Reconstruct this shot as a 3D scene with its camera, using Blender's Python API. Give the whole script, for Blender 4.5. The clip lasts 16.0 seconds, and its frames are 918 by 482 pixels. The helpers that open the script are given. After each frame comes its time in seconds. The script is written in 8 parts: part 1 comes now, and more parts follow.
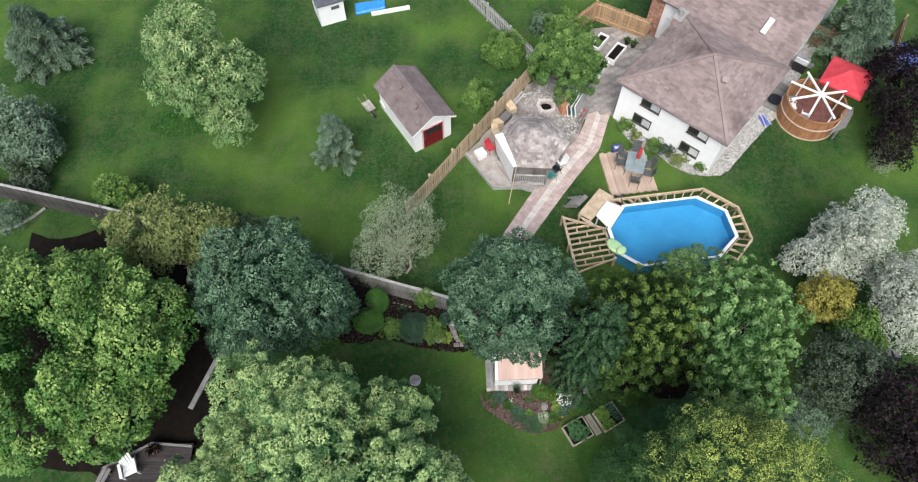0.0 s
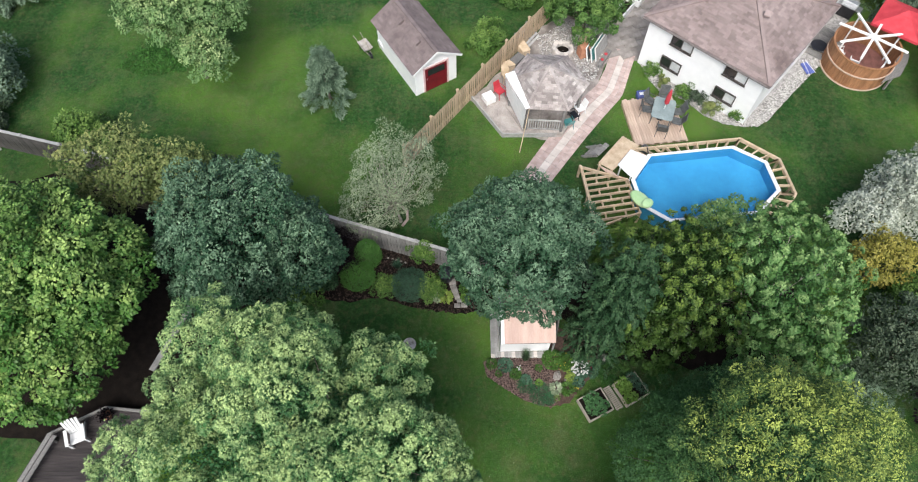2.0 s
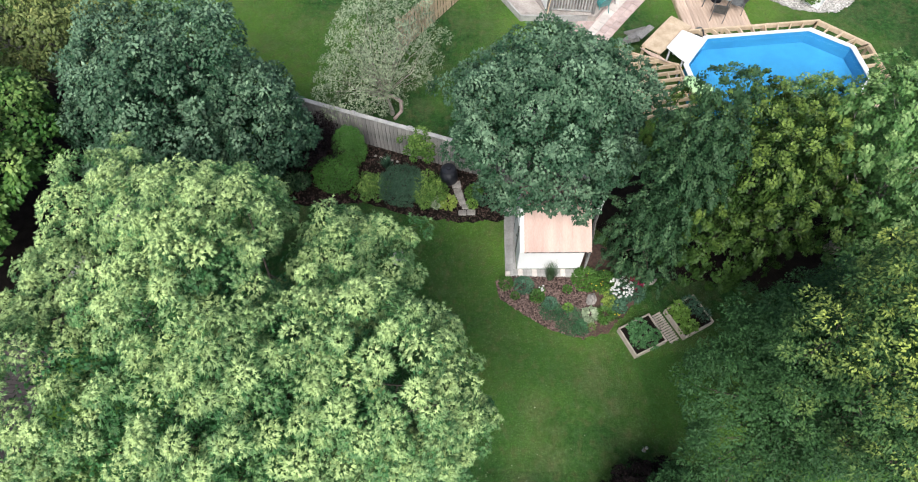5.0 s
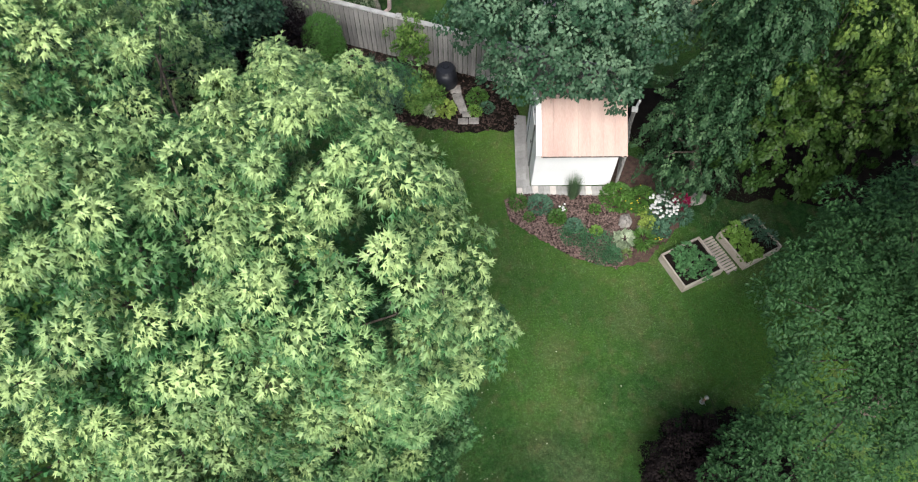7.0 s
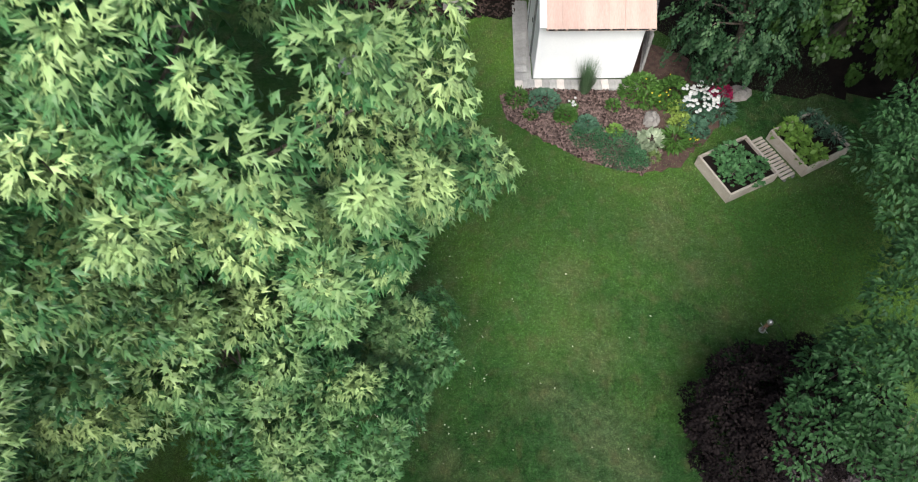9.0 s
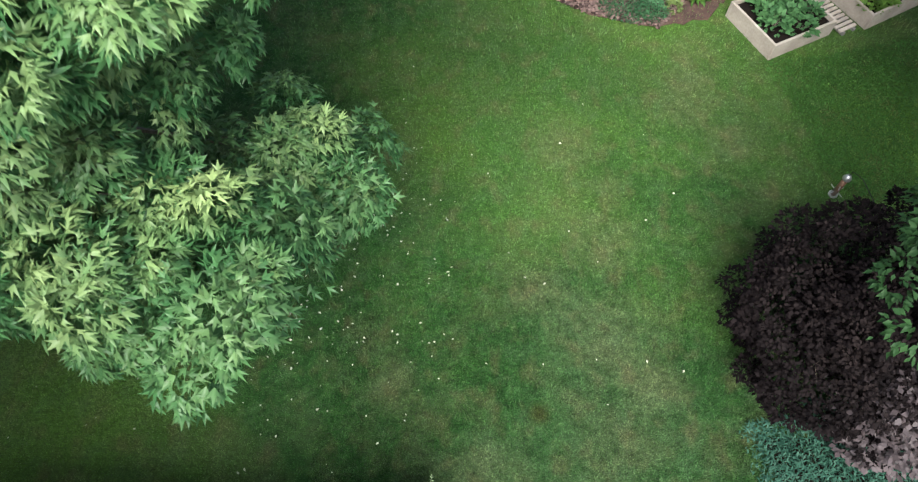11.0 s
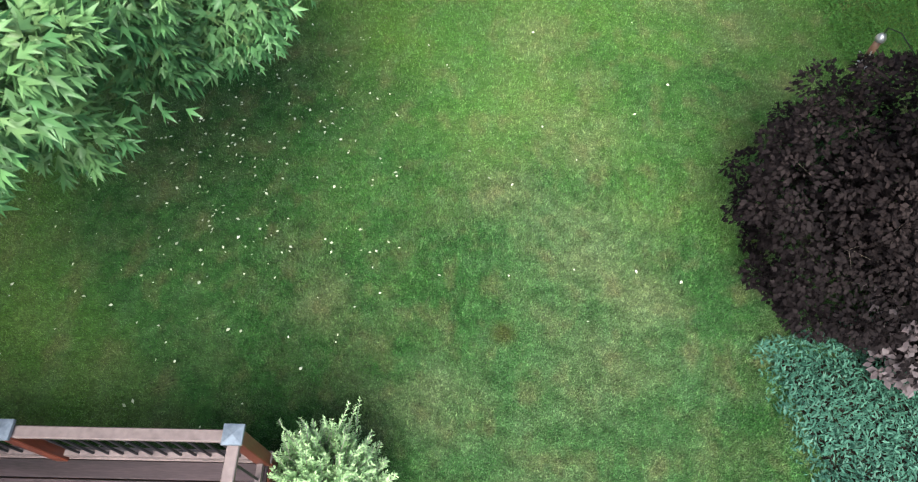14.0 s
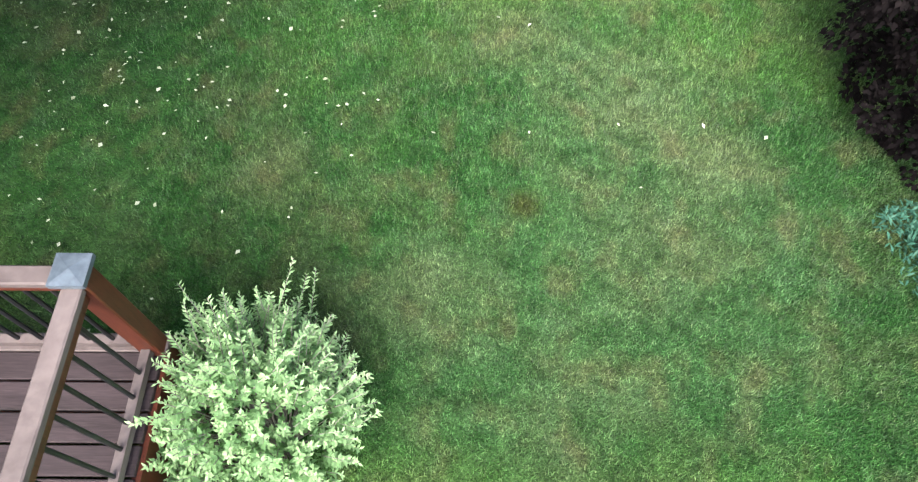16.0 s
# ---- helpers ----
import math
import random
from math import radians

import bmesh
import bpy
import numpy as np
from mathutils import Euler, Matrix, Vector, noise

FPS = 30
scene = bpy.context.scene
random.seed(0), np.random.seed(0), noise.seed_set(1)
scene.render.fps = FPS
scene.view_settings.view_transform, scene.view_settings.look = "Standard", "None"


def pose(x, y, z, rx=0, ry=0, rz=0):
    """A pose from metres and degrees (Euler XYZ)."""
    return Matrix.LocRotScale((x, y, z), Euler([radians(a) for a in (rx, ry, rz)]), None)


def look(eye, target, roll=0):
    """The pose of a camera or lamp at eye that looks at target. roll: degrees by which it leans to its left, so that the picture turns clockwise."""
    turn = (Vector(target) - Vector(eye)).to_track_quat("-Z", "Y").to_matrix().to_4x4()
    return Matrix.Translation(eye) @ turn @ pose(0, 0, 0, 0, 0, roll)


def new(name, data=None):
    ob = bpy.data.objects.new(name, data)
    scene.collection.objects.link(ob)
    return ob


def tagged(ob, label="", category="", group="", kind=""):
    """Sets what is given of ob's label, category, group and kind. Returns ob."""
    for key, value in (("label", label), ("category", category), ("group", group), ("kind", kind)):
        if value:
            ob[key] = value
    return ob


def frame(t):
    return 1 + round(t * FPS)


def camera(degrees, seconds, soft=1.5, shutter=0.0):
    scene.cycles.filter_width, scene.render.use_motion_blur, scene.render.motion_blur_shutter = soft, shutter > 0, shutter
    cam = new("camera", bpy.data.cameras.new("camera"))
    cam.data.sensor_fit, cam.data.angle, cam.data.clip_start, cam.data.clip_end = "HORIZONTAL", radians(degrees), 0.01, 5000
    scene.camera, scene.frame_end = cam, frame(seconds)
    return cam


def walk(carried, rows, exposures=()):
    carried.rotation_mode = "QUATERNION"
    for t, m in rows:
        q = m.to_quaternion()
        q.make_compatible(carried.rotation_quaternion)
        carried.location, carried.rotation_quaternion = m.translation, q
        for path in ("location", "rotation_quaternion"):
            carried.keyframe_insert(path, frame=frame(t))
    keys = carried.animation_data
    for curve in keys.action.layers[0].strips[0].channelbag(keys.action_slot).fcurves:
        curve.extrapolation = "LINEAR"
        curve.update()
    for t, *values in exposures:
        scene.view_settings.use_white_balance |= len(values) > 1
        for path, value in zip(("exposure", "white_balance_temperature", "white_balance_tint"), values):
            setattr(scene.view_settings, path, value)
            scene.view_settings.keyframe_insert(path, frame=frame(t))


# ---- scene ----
# Lens, and the descent of the drone: seconds, place, yaw, tilt, lean
cam = camera(68.88, 16.0, soft=1.1, shutter=0.2)
PATH = [
    (0.0, 0.000, 0.000, 34.109, -0.000, -60.846, 0.099),
    (0.5, -0.010, 0.058, 32.856, 0.287, -60.871, 0.035),
    (1.0, 0.042, 0.019, 31.616, 0.608, -60.948, -0.025),
    (1.5, 0.089, 0.034, 30.368, 0.872, -60.989, -0.064),
    (2.0, 0.152, 0.027, 29.059, 1.043, -61.022, -0.049),
    (2.5, 0.230, -0.020, 27.724, 1.218, -61.087, -0.058),
    (3.0, 0.181, -0.016, 26.411, 1.371, -61.132, -0.044),
    (5.5, 0.126, -0.219, 19.682, 1.923, -60.928, -0.057),
    (6.0, 0.109, -0.198, 18.342, 1.944, -60.863, -0.010),
    (6.5, 0.118, -0.212, 17.005, 1.966, -60.812, 0.054),
    (7.0, 0.181, -0.190, 15.682, 2.056, -60.805, 0.086),
    (7.5, 0.203, -0.157, 14.396, 2.243, -60.845, 0.049),
    (8.0, 0.244, -0.125, 13.345, 2.241, -60.908, 0.024),
    (8.5, 0.315, -0.124, 12.358, 2.103, -60.919, 0.025),
    (9.0, 0.522, -0.164, 11.423, 1.952, -60.904, -0.003),
    (9.5, 0.817, -0.185, 10.451, 1.747, -60.919, -0.023),
    (10.0, 0.992, -0.231, 9.460, 1.613, -60.987, -0.039),
    (10.2, 1.000, -0.253, 9.127, 1.591, -61.010, -0.051),
    (12.3, 1.321, -0.461, 6.251, 1.683, -61.128, -0.033),
    (12.5, 1.352, -0.469, 6.242, 1.670, -61.123, -0.018),
    (13.0, 1.503, -0.512, 6.179, 1.560, -61.111, 0.042),
    (13.5, 1.584, -0.566, 6.128, 1.497, -61.020, 0.061),
    (14.0, 1.596, -0.631, 5.869, 1.306, -60.851, 0.099),
    (14.5, 1.579, -0.665, 5.272, 1.070, -60.772, 0.072),
    (15.0, 1.561, -0.691, 4.719, 0.832, -60.748, -0.011),
    (15.5, 1.546, -0.703, 4.204, 0.553, -60.767, -0.080),
    (16.0, 1.535, -0.728, 3.785, 0.272, -60.820, -0.159),
]


def aim(x, y, z, yaw, tilt, lean):
    a, b = radians(yaw), radians(tilt)
    way = Vector((-math.sin(a) * math.cos(b), math.cos(a) * math.cos(b), math.sin(b)))
    return look((x, y, z), Vector((x, y, z)) + way, -lean)


EXPOSURES = [(0.0, 0.54), (3.0, 0.70), (5.5, 0.83), (8.5, 0.80), (10.2, 0.96), (12.3, 1.80), (16.0, 1.88)]
walk(cam, [(row[0], aim(*row[1:])) for row in PATH], EXPOSURES)
# ---- daylight: a bright overcast evening sky, sun behind thin cloud ----
SUN_UP, SUN_TURN = radians(52), radians(188)
world = bpy.data.worlds.new("sky")
scene.world = world
world.use_nodes = True
wn = world.node_tree
sky = wn.nodes.new("ShaderNodeTexSky")
sky.sky_type, sky.sun_disc = "NISHITA", False
sky.sun_elevation, sky.sun_rotation = SUN_UP, SUN_TURN
sky.air_density, sky.dust_density, sky.ozone_density = 1.0, 4.0, 1.0
wn.nodes["Background"].inputs["Strength"].default_value = 0.112
wn.links.new(sky.outputs[0], wn.nodes["Background"].inputs["Color"])
sun_data = bpy.data.lights.new("sun", "SUN")
sun_data.energy, sun_data.angle, sun_data.color = 2.7, radians(42), (0.97, 0.99, 0.98)
sun = new("sun", sun_data)
way = Vector((math.sin(SUN_TURN) * math.cos(SUN_UP), math.cos(SUN_TURN) * math.cos(SUN_UP), math.sin(SUN_UP)))
sun.matrix_world = look(way * 60, (0, 0, 0))

# ---- materials ----


def nodes_of(name):
    m = bpy.data.materials.new(name)
    m.use_nodes = True
    nt = m.node_tree
    return m, nt, nt.nodes["Principled BSDF"]


def add(nt, kind, **inputs):
    n = nt.nodes.new(kind)
    for k, v in inputs.items():
        n.inputs[k].default_value = v
    return n


def noise_of(nt, coord, scale, detail=4.0, stretch=None):
    if stretch:
        mp = add(nt, "ShaderNodeMapping", Scale=stretch)
        nt.links.new(coord, mp.inputs["Vector"])
        coord = mp.outputs[0]
    n = add(nt, "ShaderNodeTexNoise", Scale=scale, Detail=detail)
    nt.links.new(coord, n.inputs["Vector"])
    return n.outputs["Fac"]


def ramp(nt, fac, stops):
    r = nt.nodes.new("ShaderNodeValToRGB")
    el = r.color_ramp.elements
    while len(el) < len(stops):
        el.new(0.5)
    for e, (p, c) in zip(el, stops):
        e.position, e.color = p, (*c, 1)
    nt.links.new(fac, r.inputs[0])
    return r.outputs[0]


def blend(nt, fac, a, b, mode="MIX"):
    n = nt.nodes.new("ShaderNodeMix")
    n.data_type, n.blend_type = "RGBA", mode
    for sock, v in ((n.inputs[0], fac), (n.inputs[6], a), (n.inputs[7], b)):
        if isinstance(v, (int, float)):
            sock.default_value = v
        elif isinstance(v, tuple):
            sock.default_value = (*v, 1)
        else:
            nt.links.new(v, sock)
    return n.outputs[2]


def calc(nt, op, a, b, clamp=False):
    n = nt.nodes.new("ShaderNodeMath")
    n.operation, n.use_clamp = op, clamp
    for sock, v in zip(n.inputs, (a, b)):
        if isinstance(v, (int, float)):
            sock.default_value = v
        else:
            nt.links.new(v, sock)
    return n.outputs[0]


def surface(name, dark, light, scale=4.0, grain=40.0, rough=0.7, bump=0.3, depth=0.01, metal=0.0, stain=None,
            stain_at=0.6, stretch=None, vary=0.25, spec=0.4, island=0.0):
    """Two-scale noise colour, grain relief, object to object variation, optional stains."""
    m, nt, bsdf = nodes_of(name)
    co = nt.nodes.new("ShaderNodeTexCoord").outputs["Object"]
    big = noise_of(nt, co, scale, 5.0, stretch)
    fine = noise_of(nt, co, grain, 3.0, stretch)
    f = calc(nt, "ADD", calc(nt, "MULTIPLY", big, 0.65), calc(nt, "MULTIPLY", fine, 0.35))
    col = ramp(nt, f, [(0.34, dark), (0.66, light)])
    if stain:
        s = noise_of(nt, co, scale * 0.45, 6.0)
        col = blend(nt, ramp(nt, s, [(stain_at - 0.06, (0, 0, 0)), (stain_at + 0.08, (1, 1, 1))]), col, stain)
    if vary:
        info = nt.nodes.new("ShaderNodeObjectInfo").outputs["Random"]
        hsv = nt.nodes.new("ShaderNodeHueSaturation")
        nt.links.new(calc(nt, "ADD", calc(nt, "MULTIPLY", info, vary), 1 - vary / 2), hsv.inputs["Value"])
        nt.links.new(col, hsv.inputs["Color"])
        col = hsv.outputs[0]
    if island:
        isl = nt.nodes.new("ShaderNodeNewGeometry").outputs["Random Per Island"]
        hsv = nt.nodes.new("ShaderNodeHueSaturation")
        nt.links.new(calc(nt, "ADD", calc(nt, "MULTIPLY", isl, island), 1 - island / 2), hsv.inputs["Value"])
        nt.links.new(col, hsv.inputs["Color"])
        col = hsv.outputs[0]
    nt.links.new(col, bsdf.inputs["Base Color"])
    bsdf.inputs["Roughness"].default_value = rough
    bsdf.inputs["Metallic"].default_value = metal
    bsdf.inputs["Specular IOR Level"].default_value = spec
    if bump:
        bp = add(nt, "ShaderNodeBump", Strength=bump, Distance=depth)
        nt.links.new(f, bp.inputs["Height"])
        nt.links.new(bp.outputs[0], bsdf.inputs["Normal"])
    return m


def foliage(name, dark, light, tip=None, patch=0.9, gloss=0.45, see=0.12, spec=0.18, mix=0.2):
    """Leaves: leaf to leaf and bough to bough variation, young growth and painted top light at the shoot ends, light
    through the blade.
    """
    m, nt, bsdf = nodes_of(name)
    co = nt.nodes.new("ShaderNodeTexCoord").outputs["Object"]
    isl = nt.nodes.new("ShaderNodeNewGeometry").outputs["Random Per Island"]
    big = noise_of(nt, co, patch, 2.0)
    f = calc(nt, "ADD", calc(nt, "MULTIPLY", isl, mix), calc(nt, "MULTIPLY", big, 0.85 - mix))
    col = ramp(nt, f, [(0.1, tuple(c * 0.6 for c in dark)), (0.75, tuple(c * 0.95 for c in light))])
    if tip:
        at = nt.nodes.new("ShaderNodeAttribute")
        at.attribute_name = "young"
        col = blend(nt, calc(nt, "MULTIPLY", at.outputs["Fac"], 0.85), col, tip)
    nt.links.new(col, bsdf.inputs["Base Color"])
    bsdf.inputs["Roughness"].default_value = gloss
    bsdf.inputs["Specular IOR Level"].default_value = spec
    tr = nt.nodes.new("ShaderNodeBsdfTranslucent")
    nt.links.new(col, tr.inputs["Color"])
    mx = nt.nodes.new("ShaderNodeMixShader")
    mx.inputs[0].default_value = see
    nt.links.new(bsdf.outputs[0], mx.inputs[1])
    nt.links.new(tr.outputs[0], mx.inputs[2])
    nt.links.new(mx.outputs[0], nt.nodes["Material Output"].inputs["Surface"])
    return m


# marks in the lawn: x, y, radius; dry spots, a worn pale strip, clover, painted shade
DRY = [(2.39, 5.52, 0.55), (2.67, 4.1, 0.4), (3.06, 4.03, 0.45), (2.82, 2.68, 0.65), (3.29, 1.99, 0.4), (2.77, 1.33, 0.55), (0.86, 0.89, 0.4), (1.29, 0.96, 0.4), (-2.1, 1.24, 0.16), (1.98, 3.22, 0.45), (0.22, 1.9, 0.35), (4.3, 6.75, 0.42), (4.3, 7.3, 0.4), (4.1, 6.2, 0.35), (4.6, 7.55, 0.4), (3.03, 4.78, 0.35), (2.88, 3.7, 0.3), (4.9, 5.6, 0.4)]
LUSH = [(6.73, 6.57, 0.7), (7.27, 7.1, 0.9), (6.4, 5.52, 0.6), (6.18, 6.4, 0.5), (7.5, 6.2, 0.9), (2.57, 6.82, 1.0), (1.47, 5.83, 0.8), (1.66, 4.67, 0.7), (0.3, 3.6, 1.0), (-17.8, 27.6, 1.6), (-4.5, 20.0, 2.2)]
# lusher grass, with the shade between the trees painted into its colour
RICH_SHADE = [(1.2, 8.0, 2.4), (3.2, 6.9, 1.2), (-0.8, 9.8, 2.4), (-3.5, 11.0, 2.6), (5.6, 6.0, 1.0)]
SCORCH = [(1.95, 1.66, 0.15)]
ASHEN = [(2.3, 1.3, 0.9), (2.9, 0.9, 1.0), (1.8, 0.5, 0.8), (3.3, 1.5, 0.8), (2.6, 2.6, 0.9), (1.3, 1.0, 0.5)]


def spots(nt, co, places):
    """How much of a mark lies under each point: soft discs, summed."""
    total = 0.0
    for x, y, r in places:
        n = nt.nodes.new("ShaderNodeVectorMath")
        n.operation = "DISTANCE"
        nt.links.new(co, n.inputs[0])
        n.inputs[1].default_value = (x, y, 0)
        m = nt.nodes.new("ShaderNodeMapRange")
        m.interpolation_type = "SMOOTHSTEP"
        for i, v in enumerate((r * 0.2, r * 1.25, 1.0, 0.0)):
            m.inputs[i + 1].default_value = v
        nt.links.new(n.outputs["Value"], m.inputs[0])
        total = calc(nt, "ADD", total, m.outputs[0], True)
    return total


def lawn_colour(nt, co):
    flat = add(nt, "ShaderNodeMapping", Scale=(1, 1, 0))
    nt.links.new(co, flat.inputs["Vector"])
    co = flat.outputs[0]
    wide = noise_of(nt, co, 0.13, 4.0)
    mid = noise_of(nt, co, 0.7, 6.0)
    mow = noise_of(nt, co, 1.0, 3.0, (1.6, 0.25, 1))
    tuft = noise_of(nt, co, 7.0, 6.0)
    f = calc(nt, "ADD", calc(nt, "ADD", calc(nt, "MULTIPLY", wide, 0.35), calc(nt, "MULTIPLY", tuft, 0.45)), calc(nt, "MULTIPLY", mow, 0.2))
    green = ramp(nt, f, [(0.34, (0.007, 0.030, 0.005)), (0.5, (0.019, 0.063, 0.014)), (0.66, (0.047, 0.110, 0.028))])
    small = noise_of(nt, co, 2.6, 5.0)
    dry = ramp(nt, calc(nt, "ADD", calc(nt, "MULTIPLY", mid, 0.55), calc(nt, "MULTIPLY", small, 0.45)), [(0.46, (0, 0, 0)), (0.66, (1, 1, 1))])
    rough_edge = calc(nt, "ADD", calc(nt, "MULTIPLY", tuft, 1.6), -0.3)
    dry = calc(nt, "ADD", calc(nt, "MULTIPLY", dry, 0.45), calc(nt, "MULTIPLY", calc(nt, "MULTIPLY", spots(nt, co, DRY), rough_edge), 0.6), True)
    green = blend(nt, ramp(nt, wide, [(0.44, (0, 0, 0)), (0.62, (0.7, 0.7, 0.7))]), green, (0.088, 0.168, 0.024))
    col = blend(nt, calc(nt, "MULTIPLY", dry, 0.62), green, (0.125, 0.122, 0.065))
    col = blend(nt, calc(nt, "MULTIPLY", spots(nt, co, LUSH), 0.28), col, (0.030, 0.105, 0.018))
    col = blend(nt, calc(nt, "MULTIPLY", spots(nt, co, RICH_SHADE), 0.4), col, (0.013, 0.046, 0.009))
    patch = noise_of(nt, co, 4.0, 5.0)
    bleached = calc(nt, "ADD", ramp(nt, patch, [(0.5, (0, 0, 0)), (0.68, (0.16, 0.16, 0.16))]), calc(nt, "MULTIPLY", spots(nt, co, ASHEN), calc(nt, "MULTIPLY", rough_edge, 0.3)), True)
    col = blend(nt, bleached, col, (0.080, 0.145, 0.068))
    rusty = ramp(nt, noise_of(nt, co, 3.0, 6.0, (1.3, 1, 1)), [(0.52, (0, 0, 0)), (0.7, (0.36, 0.36, 0.36))])
    col = blend(nt, rusty, col, (0.105, 0.088, 0.045))
    col = blend(nt, calc(nt, "MULTIPLY", spots(nt, co, SCORCH), 0.75), col, (0.034, 0.036, 0.008))
    mottle = noise_of(nt, co, 20.0, 4.0)
    return blend(nt, 0.55, col, ramp(nt, mottle, [(0.3, (0.22, 0.24, 0.22)), (0.7, (0.78, 0.76, 0.74))]), "OVERLAY"), tuft


def lawn_material():
    m, nt, bsdf = nodes_of("lawn")
    co = nt.nodes.new("ShaderNodeTexCoord").outputs["Object"]
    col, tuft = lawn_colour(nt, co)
    fine = noise_of(nt, co, 60.0, 4.0)
    col = blend(nt, 0.8, col, ramp(nt, fine, [(0.3, (0.2, 0.2, 0.2)), (0.7, (0.82, 0.82, 0.78))]), "OVERLAY")
    nt.links.new(col, bsdf.inputs["Base Color"])
    bsdf.inputs["Roughness"].default_value = 0.85
    bsdf.inputs["Specular IOR Level"].default_value = 0.15
    bp = add(nt, "ShaderNodeBump", Strength=0.7, Distance=0.03)
    nt.links.new(calc(nt, "ADD", tuft, fine), bp.inputs["Height"])
    nt.links.new(bp.outputs[0], bsdf.inputs["Normal"])
    return m


def blade_material():
    m, nt, bsdf = nodes_of("grass_blade")
    co = nt.nodes.new("ShaderNodeTexCoord").outputs["Object"]
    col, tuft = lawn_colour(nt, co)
    isl = nt.nodes.new("ShaderNodeNewGeometry").outputs["Random Per Island"]
    hsv = nt.nodes.new("ShaderNodeHueSaturation")
    hsv.inputs["Saturation"].default_value = 1.0
    nt.links.new(calc(nt, "ADD", calc(nt, "MULTIPLY", calc(nt, "POWER", isl, 1.6), 2.3), 0.65), hsv.inputs["Value"])
    nt.links.new(col, hsv.inputs["Color"])
    straw = ramp(nt, isl, [(0.9, (0, 0, 0)), (0.95, (0.4, 0.4, 0.4))])
    nt.links.new(blend(nt, straw, hsv.outputs[0], (0.17, 0.165, 0.10)), bsdf.inputs["Base Color"])
    bsdf.inputs["Roughness"].default_value = 0.5
    bsdf.inputs["Specular IOR Level"].default_value = 0.3
    return m


def glass_material(name, tint, rough=0.05):
    m, nt, bsdf = nodes_of(name)
    bsdf.inputs["Base Color"].default_value = (*tint, 1)
    bsdf.inputs["Roughness"].default_value = rough
    bsdf.inputs["Specular IOR Level"].default_value = 0.8
    return m


LAWN = lawn_material()
BLADE = blade_material()
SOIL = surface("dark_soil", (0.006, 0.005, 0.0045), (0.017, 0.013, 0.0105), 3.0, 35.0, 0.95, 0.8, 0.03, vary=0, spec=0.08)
MULCH = surface("bark_mulch", (0.045, 0.025, 0.02), (0.125, 0.075, 0.06), 9.0, 60.0, 0.9, 0.6, 0.02, vary=0.5)
GRAVEL = surface("pale_gravel", (0.16, 0.15, 0.145), (0.52, 0.50, 0.48), 7.0, 16.0, 0.9, 0.9, 0.03, vary=0.3)
PATIO = surface("dusty_patio", (0.20, 0.175, 0.16), (0.42, 0.38, 0.35), 1.5, 14.0, 0.9, 0.4, 0.02, stain=(0.13, 0.11, 0.10), vary=0.25)
STONE = surface("grey_flagstone", (0.19, 0.17, 0.155), (0.36, 0.33, 0.31), 2.0, 22.0, 0.9, 0.4, 0.01, vary=0.35)
ROCK = surface("field_stone", (0.15, 0.138, 0.125), (0.35, 0.325, 0.30), 3.0, 18.0, 0.9, 0.6, 0.02, vary=0.35)
PINK_PAVER = surface("pink_paver", (0.36, 0.265, 0.24), (0.55, 0.44, 0.41), 3.0, 30.0, 0.9, 0.3, 0.01, vary=0.2)
PALE_PAVER = surface("cream_paver", (0.46, 0.41, 0.38), (0.62, 0.57, 0.53), 3.0, 30.0, 0.9, 0.3, 0.01, vary=0.15)
GUTTER = surface("mauve_grey_gutter", (0.16, 0.14, 0.135), (0.27, 0.24, 0.235), 5.0, 40.0, 0.5, 0.1, 0.002)
WHITE = surface("white_siding", (0.76, 0.77, 0.78), (0.84, 0.845, 0.85), 2.0, 25.0, 0.55, 0.1, 0.005, vary=0.04)
TRIM = surface("white_trim", (0.68, 0.68, 0.67), (0.80, 0.80, 0.79), 3.0, 30.0, 0.5, 0.1, 0.003, vary=0.05)
DARK_FRAME = surface("dark_window_frame", (0.035, 0.030, 0.028), (0.07, 0.06, 0.055), 5.0, 40.0, 0.5, 0.1, 0.002)
GLASS_DARK = glass_material("dark_glass", (0.02, 0.022, 0.025))
GLASS_PALE = surface("curtained_glass", (0.42, 0.44, 0.45), (0.62, 0.63, 0.64), 1.2, 8.0, 0.12, 0.0, spec=0.8)
SHINGLE = surface("brown_shingle", (0.185, 0.142, 0.134), (0.29, 0.23, 0.218), 0.7, 26.0, 0.92, 0.5, 0.012, stain=(0.135, 0.10, 0.092), stain_at=0.6, vary=0.06, island=0.4)
SHED_ROOF = surface("mauve_shingle", (0.125, 0.098, 0.096), (0.20, 0.16, 0.157), 1.5, 25.0, 0.92, 0.4, 0.01, vary=0.1, island=0.25)
SALMON = surface("salmon_roofing", (0.45, 0.31, 0.265), (0.58, 0.44, 0.385), 0.9, 16.0, 0.85, 0.25, 0.006, stain=(0.38, 0.15, 0.08), stain_at=0.66, stretch=(3.5, 0.5, 1.0), vary=0.1)
WEATHERED = surface("weathered_grey_wood", (0.11, 0.108, 0.105), (0.28, 0.27, 0.26), 3.0, 30.0, 0.85, 0.4, 0.006, stretch=(6, 6, 0.6), vary=0.45)
